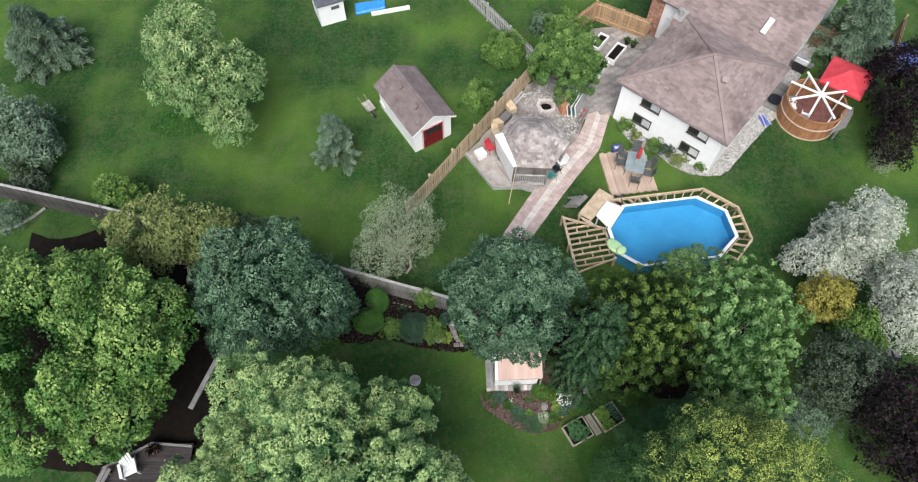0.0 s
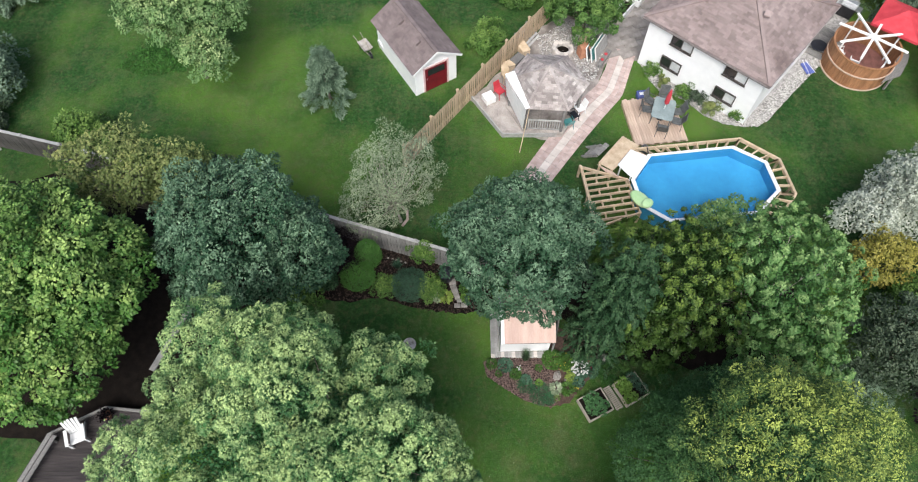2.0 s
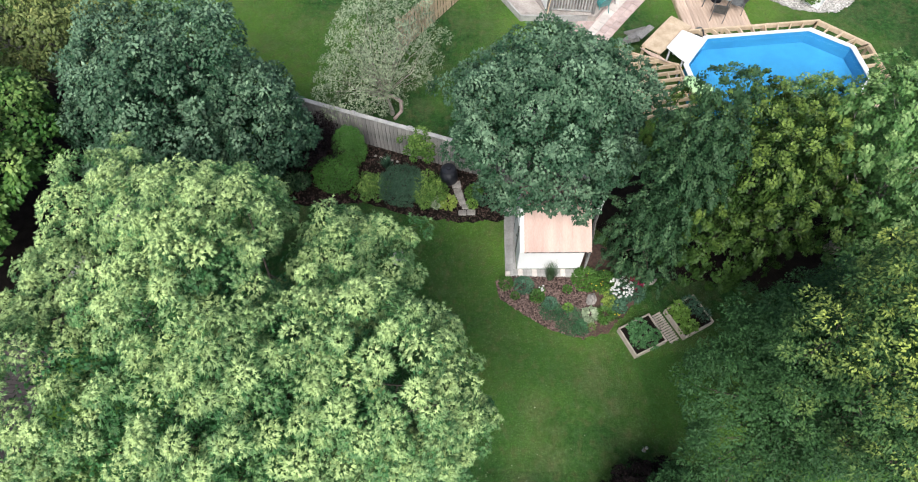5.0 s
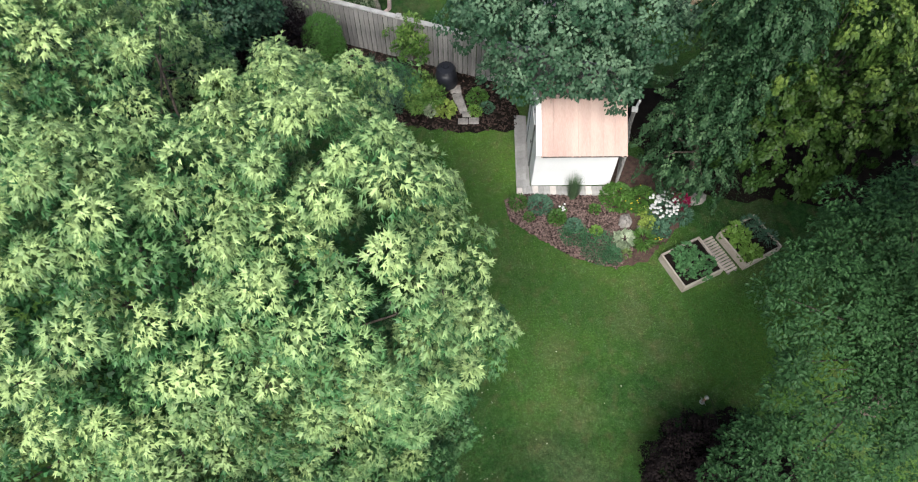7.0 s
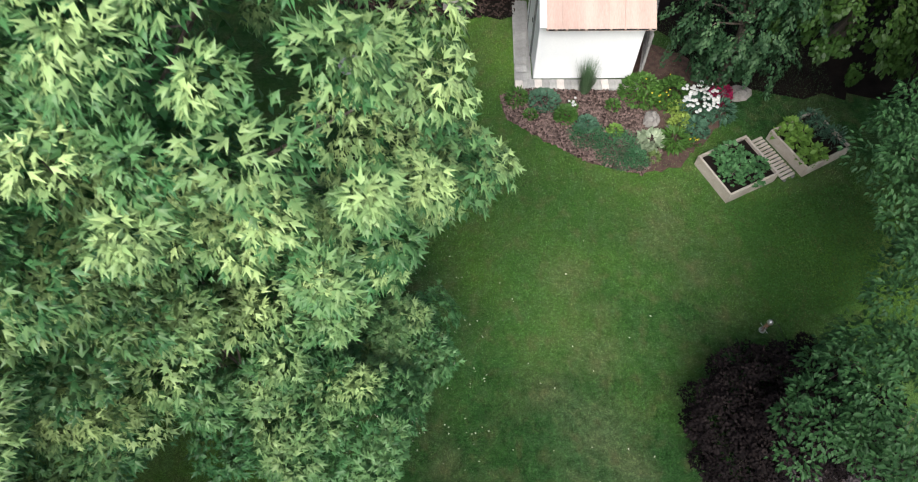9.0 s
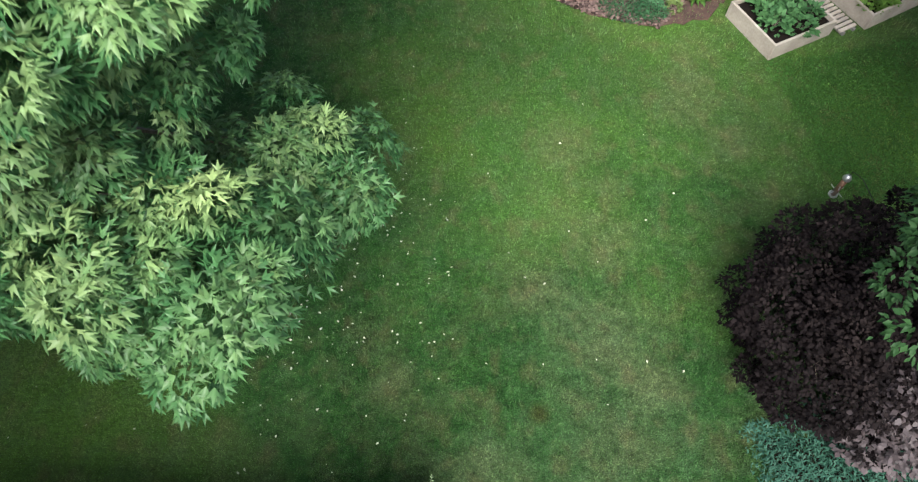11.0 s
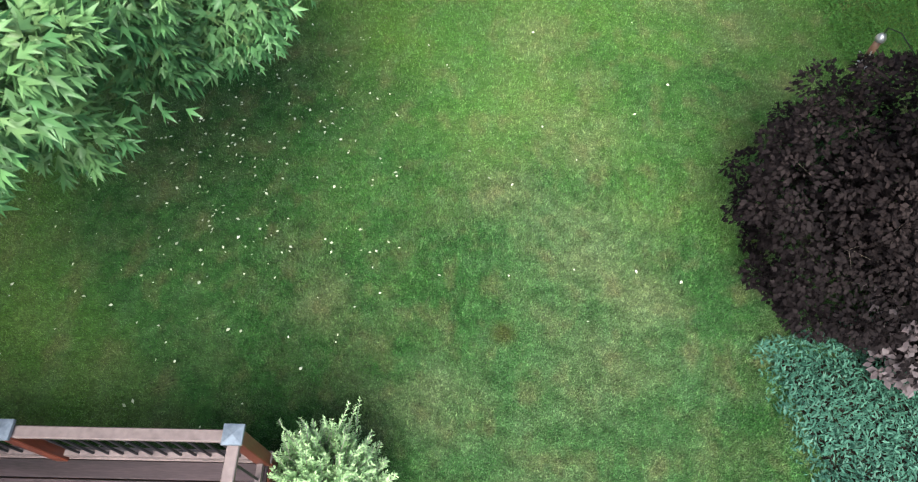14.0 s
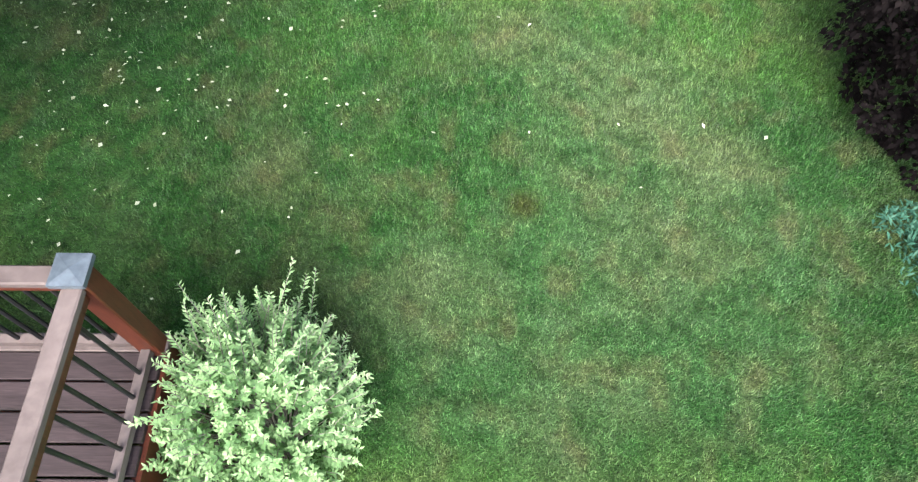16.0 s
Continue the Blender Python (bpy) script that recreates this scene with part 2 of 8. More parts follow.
CEDAR = surface("cedar_picket", (0.28, 0.175, 0.10), (0.48, 0.33, 0.20), 3.0, 26.0, 0.8, 0.3, 0.005, stretch=(5, 5, 0.6), vary=0.4)
PINE = surface("new_pine_lumber", (0.42, 0.315, 0.205), (0.64, 0.51, 0.37), 3.0, 26.0, 0.75, 0.25, 0.004, vary=0.3)
DECKING = surface("tan_decking", (0.36, 0.26, 0.20), (0.54, 0.42, 0.335), 2.0, 30.0, 0.8, 0.3, 0.004, stretch=(6, 0.7, 6), vary=0.3)
MAUVE_DECK = surface("mauve_weathered_decking", (0.012, 0.0075, 0.008), (0.062, 0.041, 0.045), 1.4, 22.0, 0.75, 0.4, 0.005, stretch=(0.6, 7, 7), stain=(0.022, 0.012, 0.011), stain_at=0.57, vary=0.3)
RED_STAIN = surface("red_brown_stain", (0.055, 0.013, 0.007), (0.135, 0.034, 0.018), 3.0, 26.0, 0.45, 0.3, 0.005, stretch=(6, 6, 0.7), vary=0.15)
RAIL_WOOD = surface("faded_pink_handrail", (0.075, 0.056, 0.054), (0.18, 0.14, 0.134), 2.0, 30.0, 0.65, 0.4, 0.004, stretch=(0.8, 0.8, 6), stain=(0.10, 0.06, 0.052), stain_at=0.62, vary=0.12)
BLACK_METAL = surface("black_metal", (0.010, 0.010, 0.012), (0.025, 0.025, 0.028), 6.0, 40.0, 0.45, 0.05, 0.002, metal=0.2)
CAP_METAL = surface("blue_grey_post_cap", (0.07, 0.09, 0.115), (0.17, 0.205, 0.245), 14.0, 40.0, 0.5, 0.15, 0.002, metal=0.35, vary=0.1)
STEEL = surface("galvanised_steel", (0.35, 0.36, 0.37), (0.6, 0.61, 0.62), 6.0, 30.0, 0.35, 0.1, 0.002, metal=0.8)
GREY_METAL = surface("grey_patio_metal", (0.08, 0.086, 0.086), (0.17, 0.178, 0.178), 6.0, 30.0, 0.45, 0.05, 0.002, metal=0.3)
BARK = surface("grey_brown_bark", (0.05, 0.04, 0.032), (0.17, 0.14, 0.115), 4.0, 22.0, 0.95, 0.9, 0.03, stretch=(3, 3, 0.6), vary=0.3)
PALE_BARK = surface("pale_bark", (0.16, 0.14, 0.12), (0.38, 0.35, 0.31), 4.0, 22.0, 0.9, 0.6, 0.02, vary=0.2)
RED_PAINT = surface("dark_red_paint", (0.105, 0.005, 0.012), (0.18, 0.010, 0.020), 2.0, 20.0, 0.45, 0.1, 0.003, vary=0.1)
RED_CLOTH = surface("red_canvas", (0.40, 0.028, 0.042), (0.55, 0.06, 0.075), 2.0, 60.0, 0.85, 0.15, 0.004, vary=0.1)
BLUE_PLASTIC = surface("blue_plastic", (0.03, 0.045, 0.20), (0.12, 0.16, 0.42), 6.0, 30.0, 0.4, 0.1, 0.003)
BRIGHT_BLUE = surface("bright_blue_plastic", (0.03, 0.22, 0.55), (0.06, 0.34, 0.72), 4.0, 30.0, 0.4, 0.1, 0.003)
BLACK_PLASTIC = surface("black_plastic", (0.007, 0.008, 0.011), (0.02, 0.022, 0.03), 4.0, 30.0, 0.4, 0.1, 0.004)
WHITE_PLASTIC = surface("white_plastic", (0.68, 0.69, 0.70), (0.82, 0.82, 0.82), 4.0, 30.0, 0.35, 0.05, 0.002, vary=0.06)
TEAL_PLASTIC = surface("teal_plastic", (0.05, 0.20, 0.20), (0.10, 0.30, 0.30), 4.0, 30.0, 0.4, 0.05, 0.002)
LIME_PLASTIC = surface("lime_vinyl", (0.42, 0.68, 0.32), (0.60, 0.80, 0.45), 2.0, 12.0, 0.35, 0.1, 0.01)
TERRACOTTA = surface("terracotta", (0.36, 0.16, 0.09), (0.52, 0.26, 0.16), 4.0, 30.0, 0.85, 0.2, 0.004)
BRICK = surface("red_brick", (0.24, 0.11, 0.075), (0.46, 0.27, 0.20), 5.0, 30.0, 0.9, 0.5, 0.008, vary=0.5)
CONCRETE = surface("grey_concrete", (0.22, 0.215, 0.205), (0.40, 0.39, 0.375), 2.0, 25.0, 0.9, 0.3, 0.006, vary=0.3)
HOT_CEDAR = surface("orange_cedar_stave", (0.17, 0.075, 0.035), (0.40, 0.20, 0.10), 3.0, 26.0, 0.7, 0.3, 0.005, stretch=(6, 6, 0.5), vary=0.4)
LINER = surface("pool_liner", (0.035, 0.23, 0.44), (0.05, 0.30, 0.52), 0.8, 6.0, 0.5, 0.0, vary=0)
# ---- building tools ----


class Geo:
    """Gathers boxes, beams, tubes, prisms and turned shapes for one mesh."""

    def __init__(self):
        self.v, self.f = [], []

    def put(self, verts, faces):
        k = len(self.v)
        self.v += [tuple(p) for p in verts]
        self.f += [tuple(i + k for i in f) for f in faces]
        return self

    def box(self, x0, y0, z0, x1, y1, z1, m=None):
        p = [Vector((x, y, z)) for z in (z0, z1) for x, y in ((x0, y0), (x1, y0), (x1, y1), (x0, y1))]
        if m:
            p = [m @ q for q in p]
        return self.put(p, [(3, 2, 1, 0), (4, 5, 6, 7), (0, 1, 5, 4), (1, 2, 6, 5), (2, 3, 7, 6), (3, 0, 4, 7)])

    def beam(self, a, b, w, h, up=(0, 0, 1)):
        """A bar from a to b, w wide and h high about its middle line."""
        a, b = Vector(a), Vector(b)
        d = (b - a).normalized()
        s = d.cross(Vector(up))
        s = (s if s.length > 1e-4 else d.cross(Vector((0, 1, 0)))).normalized()
        u = s.cross(d)
        p = [e + s * i * w / 2 + u * j * h / 2 for e in (a, b) for i, j in ((-1, -1), (1, -1), (1, 1), (-1, 1))]
        return self.put(p, [(0, 1, 2, 3), (7, 6, 5, 4), (0, 4, 5, 1), (1, 5, 6, 2), (2, 6, 7, 3), (3, 7, 4, 0)])

    def tube(self, a, b, r0, r1, n=8, caps=True):
        a, b = Vector(a), Vector(b)
        d = (b - a).normalized()
        s = d.cross(Vector((0.3, 0.9, 0.2))).normalized()
        u = s.cross(d)
        p = []
        for e, r in ((a, r0), (b, r1)):
            p += [e + (s * math.cos(q) + u * math.sin(q)) * r for q in (2 * math.pi * i / n for i in range(n))]
        f = [((i + 1) % n, i, n + i, n + (i + 1) % n) for i in range(n)]
        if caps:
            f += [tuple(range(n)), tuple(range(2 * n - 1, n - 1, -1))]
        return self.put(p, f)

    def bent(self, pts, r, n=6):
        for a, b in zip(pts, pts[1:]):
            self.tube(a, b, r, r, n)
        return self

    def prism(self, pts, z0, z1):
        n = len(pts)
        p = [(x, y, z0) for x, y in pts] + [(x, y, z1) for x, y in pts]
        f = [tuple(range(n - 1, -1, -1)), tuple(range(n, 2 * n))]
        f += [(i, (i + 1) % n, n + (i + 1) % n, n + i) for i in range(n)]
        return self.put(p, f)

    def turned(self, profile, n=20, at=(0, 0, 0), squash=1.0, caps=True):
        """A profile of (radius, height) turned about the upright."""
        p = [(at[0] + r * math.cos(2 * math.pi * i / n), at[1] + squash * r * math.sin(2 * math.pi * i / n), at[2] + z)
             for r, z in profile for i in range(n)]
        f = [(k * n + i, k * n + (i + 1) % n, (k + 1) * n + (i + 1) % n, (k + 1) * n + i)
             for k in range(len(profile) - 1) for i in range(n)]
        if caps:
            f += [tuple(range(n - 1, -1, -1)), tuple((len(profile) - 1) * n + i for i in range(n))]
        return self.put(p, f)

    def moved(self, m):
        self.v = [tuple(m @ Vector(p)) for p in self.v]
        return self


def solid(name, geo, material, parent=None, label="", bevel=0.0, smooth=False):
    me = bpy.data.meshes.new(name)
    if bevel:
        bm = bmesh.new()
        vs = [bm.verts.new(p) for p in geo.v]
        for f in geo.f:
            bm.faces.new([vs[i] for i in f])
        bmesh.ops.recalc_face_normals(bm, faces=bm.faces[:])
        sharp = [e for e in bm.edges if len(e.link_faces) == 2 and e.calc_face_angle() > 0.6]
        bmesh.ops.bevel(bm, geom=sharp, offset=bevel, segments=1, affect="EDGES", clamp_overlap=True)
        bm.to_mesh(me)
        bm.free()
    else:
        me.from_pydata(geo.v, [], geo.f)
    me.materials.append(material)
    if smooth:
        me.polygons.foreach_set("use_smooth", [True] * len(me.polygons))
    ob = new(name, me)
    if parent:
        ob.parent = parent
    if label:
        ob["label"] = label
    return ob


def part(name, geo, material, parent, label="", bevel=0.0, smooth=False):
    return solid(name, geo, material, parent, label, bevel, smooth)


def thing(name, label, category, group="", kind="", at=(0, 0, 0), turn=0.0):
    ob = new(name)
    ob.matrix_basis = pose(*at, 0, 0, turn)
    ob.empty_display_size = 0.1
    return tagged(ob, label, category, group, kind)


def piece(name, mesh, m, parent):
    """One of many alike pieces, sharing its mesh."""
    ob = new(name, mesh)
    ob.parent = parent
    ob.matrix_basis = m
    return ob


def shared(name, geo, material):
    me = bpy.data.meshes.new(name)
    me.from_pydata(geo.v, [], geo.f)
    me.materials.append(material)
    return me


def between(a, b, z=0.0):
    """The pose whose x axis runs from a to b in the plan, and the distance."""
    d = Vector((b[0] - a[0], b[1] - a[1]))
    return pose(a[0], a[1], z, 0, 0, math.degrees(math.atan2(d.y, d.x))), d.length


# ---- leaves ----
RHOMB = (np.array([(0, 0, 0), (0.45, 0.32, 0.05), (1, 0, -0.08), (0.45, -0.32, 0.05)]), [(0, 1, 2, 3)])
NARROW = (np.array([(0, 0, 0), (0.4, 0.14, 0.03), (1, 0, -0.1), (0.4, -0.14, 0.03)]), [(0, 1, 2, 3)])
FOLDED = (np.array([(0, 0, 0), (0.4, 0.25, 0.1), (1, 0, -0.06), (0.4, -0.25, 0.1)]), [(0, 2, 1), (0, 3, 2)])
MAPLE = (np.array([(0, 0, 0), (0.68, 0.5, -0.12), (0.4, 0.13, 0.05), (1, 0, -0.2), (0.4, -0.13, 0.05), (0.68, -0.5, -0.12)]), [(0, 2, 1), (0, 4, 3, 2), (0, 5, 4)])
BLADE_SHAPE = (np.array([(0, 0.5, 0), (0, -0.5, 0), (1, 0, 0)]), [(0, 1, 2)])


def leaf_mesh(name, where, along, normal, size, shape, material, parent, young=None, label="", width=None):
    tpl, faces = shape
    n, k = len(where), len(tpl)
    along = along / np.linalg.norm(along, axis=1)[:, None]
    side = np.cross(normal, along)
    side /= np.linalg.norm(side, axis=1)[:, None] + 1e-9
    nor = np.cross(along, side)
    w = size if width is None else width
    v = (where[:, None] + tpl[None, :, 0:1] * along[:, None] * size[:, None, None]
         + tpl[None, :, 1:2] * side[:, None] * w[:, None, None] + tpl[None, :, 2:3] * nor[:, None] * size[:, None, None])
    me = bpy.data.meshes.new(name)
    me.vertices.add(n * k)
    me.vertices.foreach_set("co", v.astype(np.float32).ravel())
    per = [len(f) for f in faces]
    flat = np.concatenate([np.array(f) for f in faces])
    loops = (flat[None] + (np.arange(n) * k)[:, None]).ravel()
    me.loops.add(len(loops))
    me.loops.foreach_set("vertex_index", loops.astype(np.int32))
    totals = np.tile(per, n)
    me.polygons.add(len(totals))
    me.polygons.foreach_set("loop_start", np.concatenate([[0], np.cumsum(totals)[:-1]]).astype(np.int32))
    me.update(calc_edges=True)
    if young is not None:
        at = me.attributes.new("young", "FLOAT", "POINT")
        at.data.foreach_set("value", np.repeat(young, k).astype(np.float32))
    me.materials.append(material)
    ob = new(name, me)
    ob.parent = parent
    if label:
        ob["label"] = label
    return ob


def unit(rng, n):
    v = rng.normal(size=(n, 3))
    return v / np.linalg.norm(v, axis=1)[:, None]


def golden(n, turn=0.0):
    """n ways spread evenly over the sphere."""
    k = np.arange(n) + 0.5
    up_ = 1 - 2 * k / n
    a_ = math.pi * (1 + 5 ** 0.5) * k + turn
    flat_ = np.sqrt(1 - up_ ** 2)
    return np.stack([flat_ * np.cos(a_), flat_ * np.sin(a_), up_], 1)


def boughs_of(rng, lobes, bough, low):
    """Breaks each lobe of the crown into rounded boughs that bulge from it, with creases between."""
    out = []
    for i, (cx, cy, cz, rx, ry, rz) in enumerate(lobes):
        r = (rx * ry * rz) ** (1 / 3)
        b = min(bough, r * 0.5)
        n = max(16, int(2.05 * (r / b) ** 2))
        for q in golden(n, i * 1.3) + rng.normal(0, 0.5 / math.sqrt(n), (n, 3)):
            q = q / np.linalg.norm(q)
            if q[2] < (low - 0.1 if rz < 1.2 or low < -0.3 else -0.05):
                continue
            s = b * rng.uniform(0.75, 1.3)
            f = (1 - 0.8 * s / r) * (rng.uniform(0.8, 1.06) + (0.13 if rng.random() < 0.3 else 0))
            c = np.array((cx, cy, cz)) + q * np.array((rx, ry, rz)) * f
            if any((((c - l[:3]) / l[3:]) ** 2).sum() < 0.45 for j, l in enumerate(np.array(lobes)) if j != i):
                continue
            out.append((*c, s, s, s * 0.9, *q))
    return out


def shell(rng, lobes, spacing, low=-0.55, rough=0.16):
    """Clump centres spread over the outside of a union of ellipsoids, with their outward ways."""
    out, ways = [], []
    cen = np.array([l[:3] for l in lobes])
    rad = np.array([l[3:6] for l in lobes])
    for i, l in enumerate(lobes):
        cx, cy, cz, rx, ry, rz = l[:6]
        area = 4 * math.pi * ((rx * ry) ** 1.6 + (rx * rz) ** 1.6 + (ry * rz) ** 1.6) ** (1 / 1.6) / 3 ** (1 / 1.6)
        n = max(8, int(area / spacing ** 2 * 1.25))
        d = golden(n, i) + rng.normal(0, 0.35 / math.sqrt(n), (n, 3))
        d /= np.linalg.norm(d, axis=1)[:, None]
        d = d[d[:, 2] > low]
        if len(l) > 6:
            d = d[d @ np.array(l[6:9]) > -0.15]
        bump = 1 + rough * np.array([noise.noise(Vector(q * 1.9) + Vector((i * 7.1, cx, cy))) for q in d]) + rng.normal(0, rough * 0.35, len(d))
        p = np.array((cx, cy, cz)) + d * np.array((rx, ry, rz)) * bump[:, None]
        keep = np.ones(len(p), bool)
        for j in np.nonzero((np.abs(cen - cen[i]) < rad + rad[i] * 1.3).all(1))[0]:
            if j != i:
                keep &= (((p - cen[j]) / rad[j]) ** 2).sum(1) > 0.7
        out.append(p[keep])
        ways.append(d[keep])
    p, d = np.concatenate(out), np.concatenate(ways)
    ok = p[:, 2] > 0.25
    return p[ok], d[ok]


def tree(name, label, category, base, lobes, leaf, material, count, size, shape=RHOMB, clump=0.55, trunk=0.16, fork=0.4,
         bark=None, seed=1, droop=0.2, limbs=26, tilt=0.55, rough=0.16, low=-0.55, fill=0.18, group="", ripe_light=None, bough=0.0, dense=None, tuft=0.0, hang=0.0, gap=1.95):
    """A tapered trunk with limbs that reach the clumps of a ragged crown."""
    rng = np.random.default_rng(seed)
    top = thing(name, label, category, group)
    if bough:
        clump = tuft or bough * 0.42
    p, d = shell(rng, boughs_of(rng, lobes, bough, low) if bough else lobes, clump * gap, low, rough)
    heart = np.average([l[:3] for l in lobes], axis=0, weights=[l[3] * l[4] * l[5] for l in lobes])
    g = Geo()
    b = bark or BARK
    crotch = Vector((base[0] * (1 - 0.6) + heart[0] * 0.6, base[1] * 0.4 + heart[1] * 0.6, max(0.25, heart[2] * fork)))
    foot = Vector((base[0], base[1], -0.05))
    knee = foot.lerp(crotch, 0.5) + Vector((trunk * 0.5, -trunk * 0.4, 0))
    g.tube(foot, foot + Vector((0, 0, 0.3)), trunk * 1.5, trunk * 1.08, 9)
    g.tube(foot + Vector((0, 0, 0.28)), knee, trunk * 1.08, trunk * 0.92, 9)
    g.tube(knee, crotch, trunk * 0.92, trunk * 0.75, 9)
    pick = rng.permutation(len(p))[:limbs]
    for i in pick:
        end = Vector(p[i])
        mid = crotch.lerp(end, 0.5) + Vector(rng.normal(0, 0.12, 3)) * (end - crotch).length * 0.5 + Vector((0, 0, 0.1))
        r = trunk * rng.uniform(0.2, 0.36)
        g.tube(crotch, mid, r, r * 0.55, 5, False)
        g.tube(mid, end, r * 0.5, r * 0.08, 4, False)
        for _ in range(3):
            q = mid.lerp(end, rng.uniform(0.2, 0.9))
            g.tube(q, q + Vector(unit(rng, 1)[0]) * clump * 1.2, r * 0.2, r * 0.06, 3, False)
    part("trunk", g, b, top)
    # every clump is a dome of leaves, youngest on its crown, older round its skirt, with lit tops and shaded skirts put
    # into the colour
    n = len(p)
    outer = int(count * (1 - fill))
    if dense:
        w = 1 + dense[3] * np.exp(-((p - np.array(dense[:3])) ** 2).sum(1) / 5.0)
        c = rng.choice(n, outer, p=w / w.sum())
    else:
        c = rng.integers(0, n, outer)
    p = p + d * rng.normal(0, clump * 0.7, (n, 1))
    scale = clump * rng.uniform(0.7, 1.35, n)
    axis = d * 0.75 + np.array((0, 0, 0.75 if not hang else 0.3)) + unit(rng, n) * 0.25
    axis /= np.linalg.norm(axis, axis=1)[:, None]
    mood = rng.uniform(0, 1, n) ** 1.3
    q = unit(rng, outer)
    low_side = (q * axis[c]).sum(1) < rng.uniform(-0.35, 0.25, outer)
    q[low_side] *= -1
    up_ = (q * axis[c]).sum(1)
    twig = np.array([noise.noise(Vector(v)) for v in (q * 2.6 + c[:, None] * 3.7)])
    pos = p[c] + q * (scale[c] * (rng.uniform(0.72, 1.0, outer) + 0.45 * twig))[:, None] * np.array((1, 1, 0.9))
    sweep = q - axis[c] * up_[:, None] + unit(rng, outer) * 0.55
    along = sweep + axis[c] * rng.uniform(-0.1, 0.5, (outer, 1)) + np.array((0, 0, -droop))
    if hang:
        fall = d[c] * d[c, 2:3] - np.array((0, 0, 1.0)) + d[c] * 0.25
        run = rng.uniform(0, 1, outer) ** 1.2
        pos = p[c] + q * (scale[c] * (1 - 0.55 * run))[:, None] * 0.7 + fall * (run * hang * (0.5 + mood[c]))[:, None]
        along = fall + unit(rng, outer) * 0.55
        up_ = up_ * (1 - 0.6 * run)
    nor = q * 0.55 + axis[c] * 0.35 + np.array((0, 0, tilt)) + unit(rng, outer) * 0.38
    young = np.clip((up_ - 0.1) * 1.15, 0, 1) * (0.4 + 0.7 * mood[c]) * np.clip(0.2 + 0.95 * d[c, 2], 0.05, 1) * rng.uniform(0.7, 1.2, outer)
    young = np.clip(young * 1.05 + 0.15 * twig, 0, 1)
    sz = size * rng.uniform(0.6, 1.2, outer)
    # young colour fades lower down, which also paints in the low boughs' shade
    if ripe_light:
        young = np.minimum(1, young * np.clip((pos[:, 2] - ripe_light[0]) / (ripe_light[1] - ripe_light[0]), ripe_light[2], 1) * 1.8)
    pos[:, 2] = np.maximum(pos[:, 2], 0.04)
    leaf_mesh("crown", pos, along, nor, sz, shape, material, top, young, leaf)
    m2 = count - outer
    if m2:
        cj = rng.integers(0, n, m2)
        inner = np.array(heart) + (p[cj] - heart) * rng.uniform(0.4, 0.74, (m2, 1)) + rng.normal(0, clump * 0.5, (m2, 3))
        inner[:, 2] = np.maximum(inner[:, 2], 0.15)
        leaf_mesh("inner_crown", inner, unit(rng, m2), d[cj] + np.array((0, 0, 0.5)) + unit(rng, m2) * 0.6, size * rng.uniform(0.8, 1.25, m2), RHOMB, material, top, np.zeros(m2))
    return top


def conifer(name, label, base, radius, height, material, count, size, seed=1, category="spruce", lift=0.1):
    """Tiers of drooping boughs round a straight trunk, thick with short needle sprays."""
    rng = np.random.default_rng(seed)
    top = thing(name, label, category)
    g = Geo().tube((*base, -0.05), (*base, height * 0.95), radius * 0.07, 0.015, 8)
    n = int(height * 26)
    h = rng.uniform(0.03, 1, n)
    ang = rng.uniform(0, 2 * math.pi, n)
    reach = radius * (1 - h) ** 0.75 * rng.uniform(0.72, 1.12, n) + 0.1
    tip = np.stack([base[0] + np.cos(ang) * reach, base[1] + np.sin(ang) * reach, lift + h * height - reach * 0.16], 1)
    root = np.stack([np.full(n, base[0]), np.full(n, base[1]), lift + h * height + reach * 0.1], 1)
    for a, b in zip(root[: n // 2], tip[: n // 2]):
        g.tube(a, b, 0.02, 0.006, 3, False)
    part("trunk", g, BARK, top)
    ci = rng.integers(0, n, count)
    s = rng.uniform(0.3, 1.02, count) ** 0.7
    pos = root[ci] + (tip[ci] - root[ci]) * s[:, None]
    spread = 0.24 * radius * (1.15 - s)
    pos += unit(rng, count) * (spread + 0.05)[:, None]
    pos[:, 2] = np.maximum(pos[:, 2], 0.04)
    along = (tip - root)[ci] / (reach[ci][:, None] + 0.01) + unit(rng, count) * 0.7 + np.array((0, 0, 0.25))
    nor = unit(rng, count) * 0.6 + np.array((0, 0, 1.0))
    leaf_mesh("crown", pos, along, nor, size * rng.uniform(0.6, 1.2, count), NARROW, material, top, np.clip(s - 0.7, 0, 0.3) * 2)
    return top


def shrub(name, label, centre, radii, material, count, size, shape=RHOMB, clump=0.18, seed=1, category="shrub", stems=12, smooth=False, droop=0.1, group=""):
    """A bush: stems from the ground to a rounded, leafy outside."""
    x, y = centre
    rx, ry, rz = radii
    return tree(name, label, category, (x, y), [(x, y, rz * 0.92, rx, ry, rz)], "", material, count, size, shape, clump, min(0.05, rx * 0.08),
                0.25, BARK, seed, droop, stems, 0.4 if smooth else 0.5, 0.03 if smooth else 0.13, -0.85, 0.2, group)


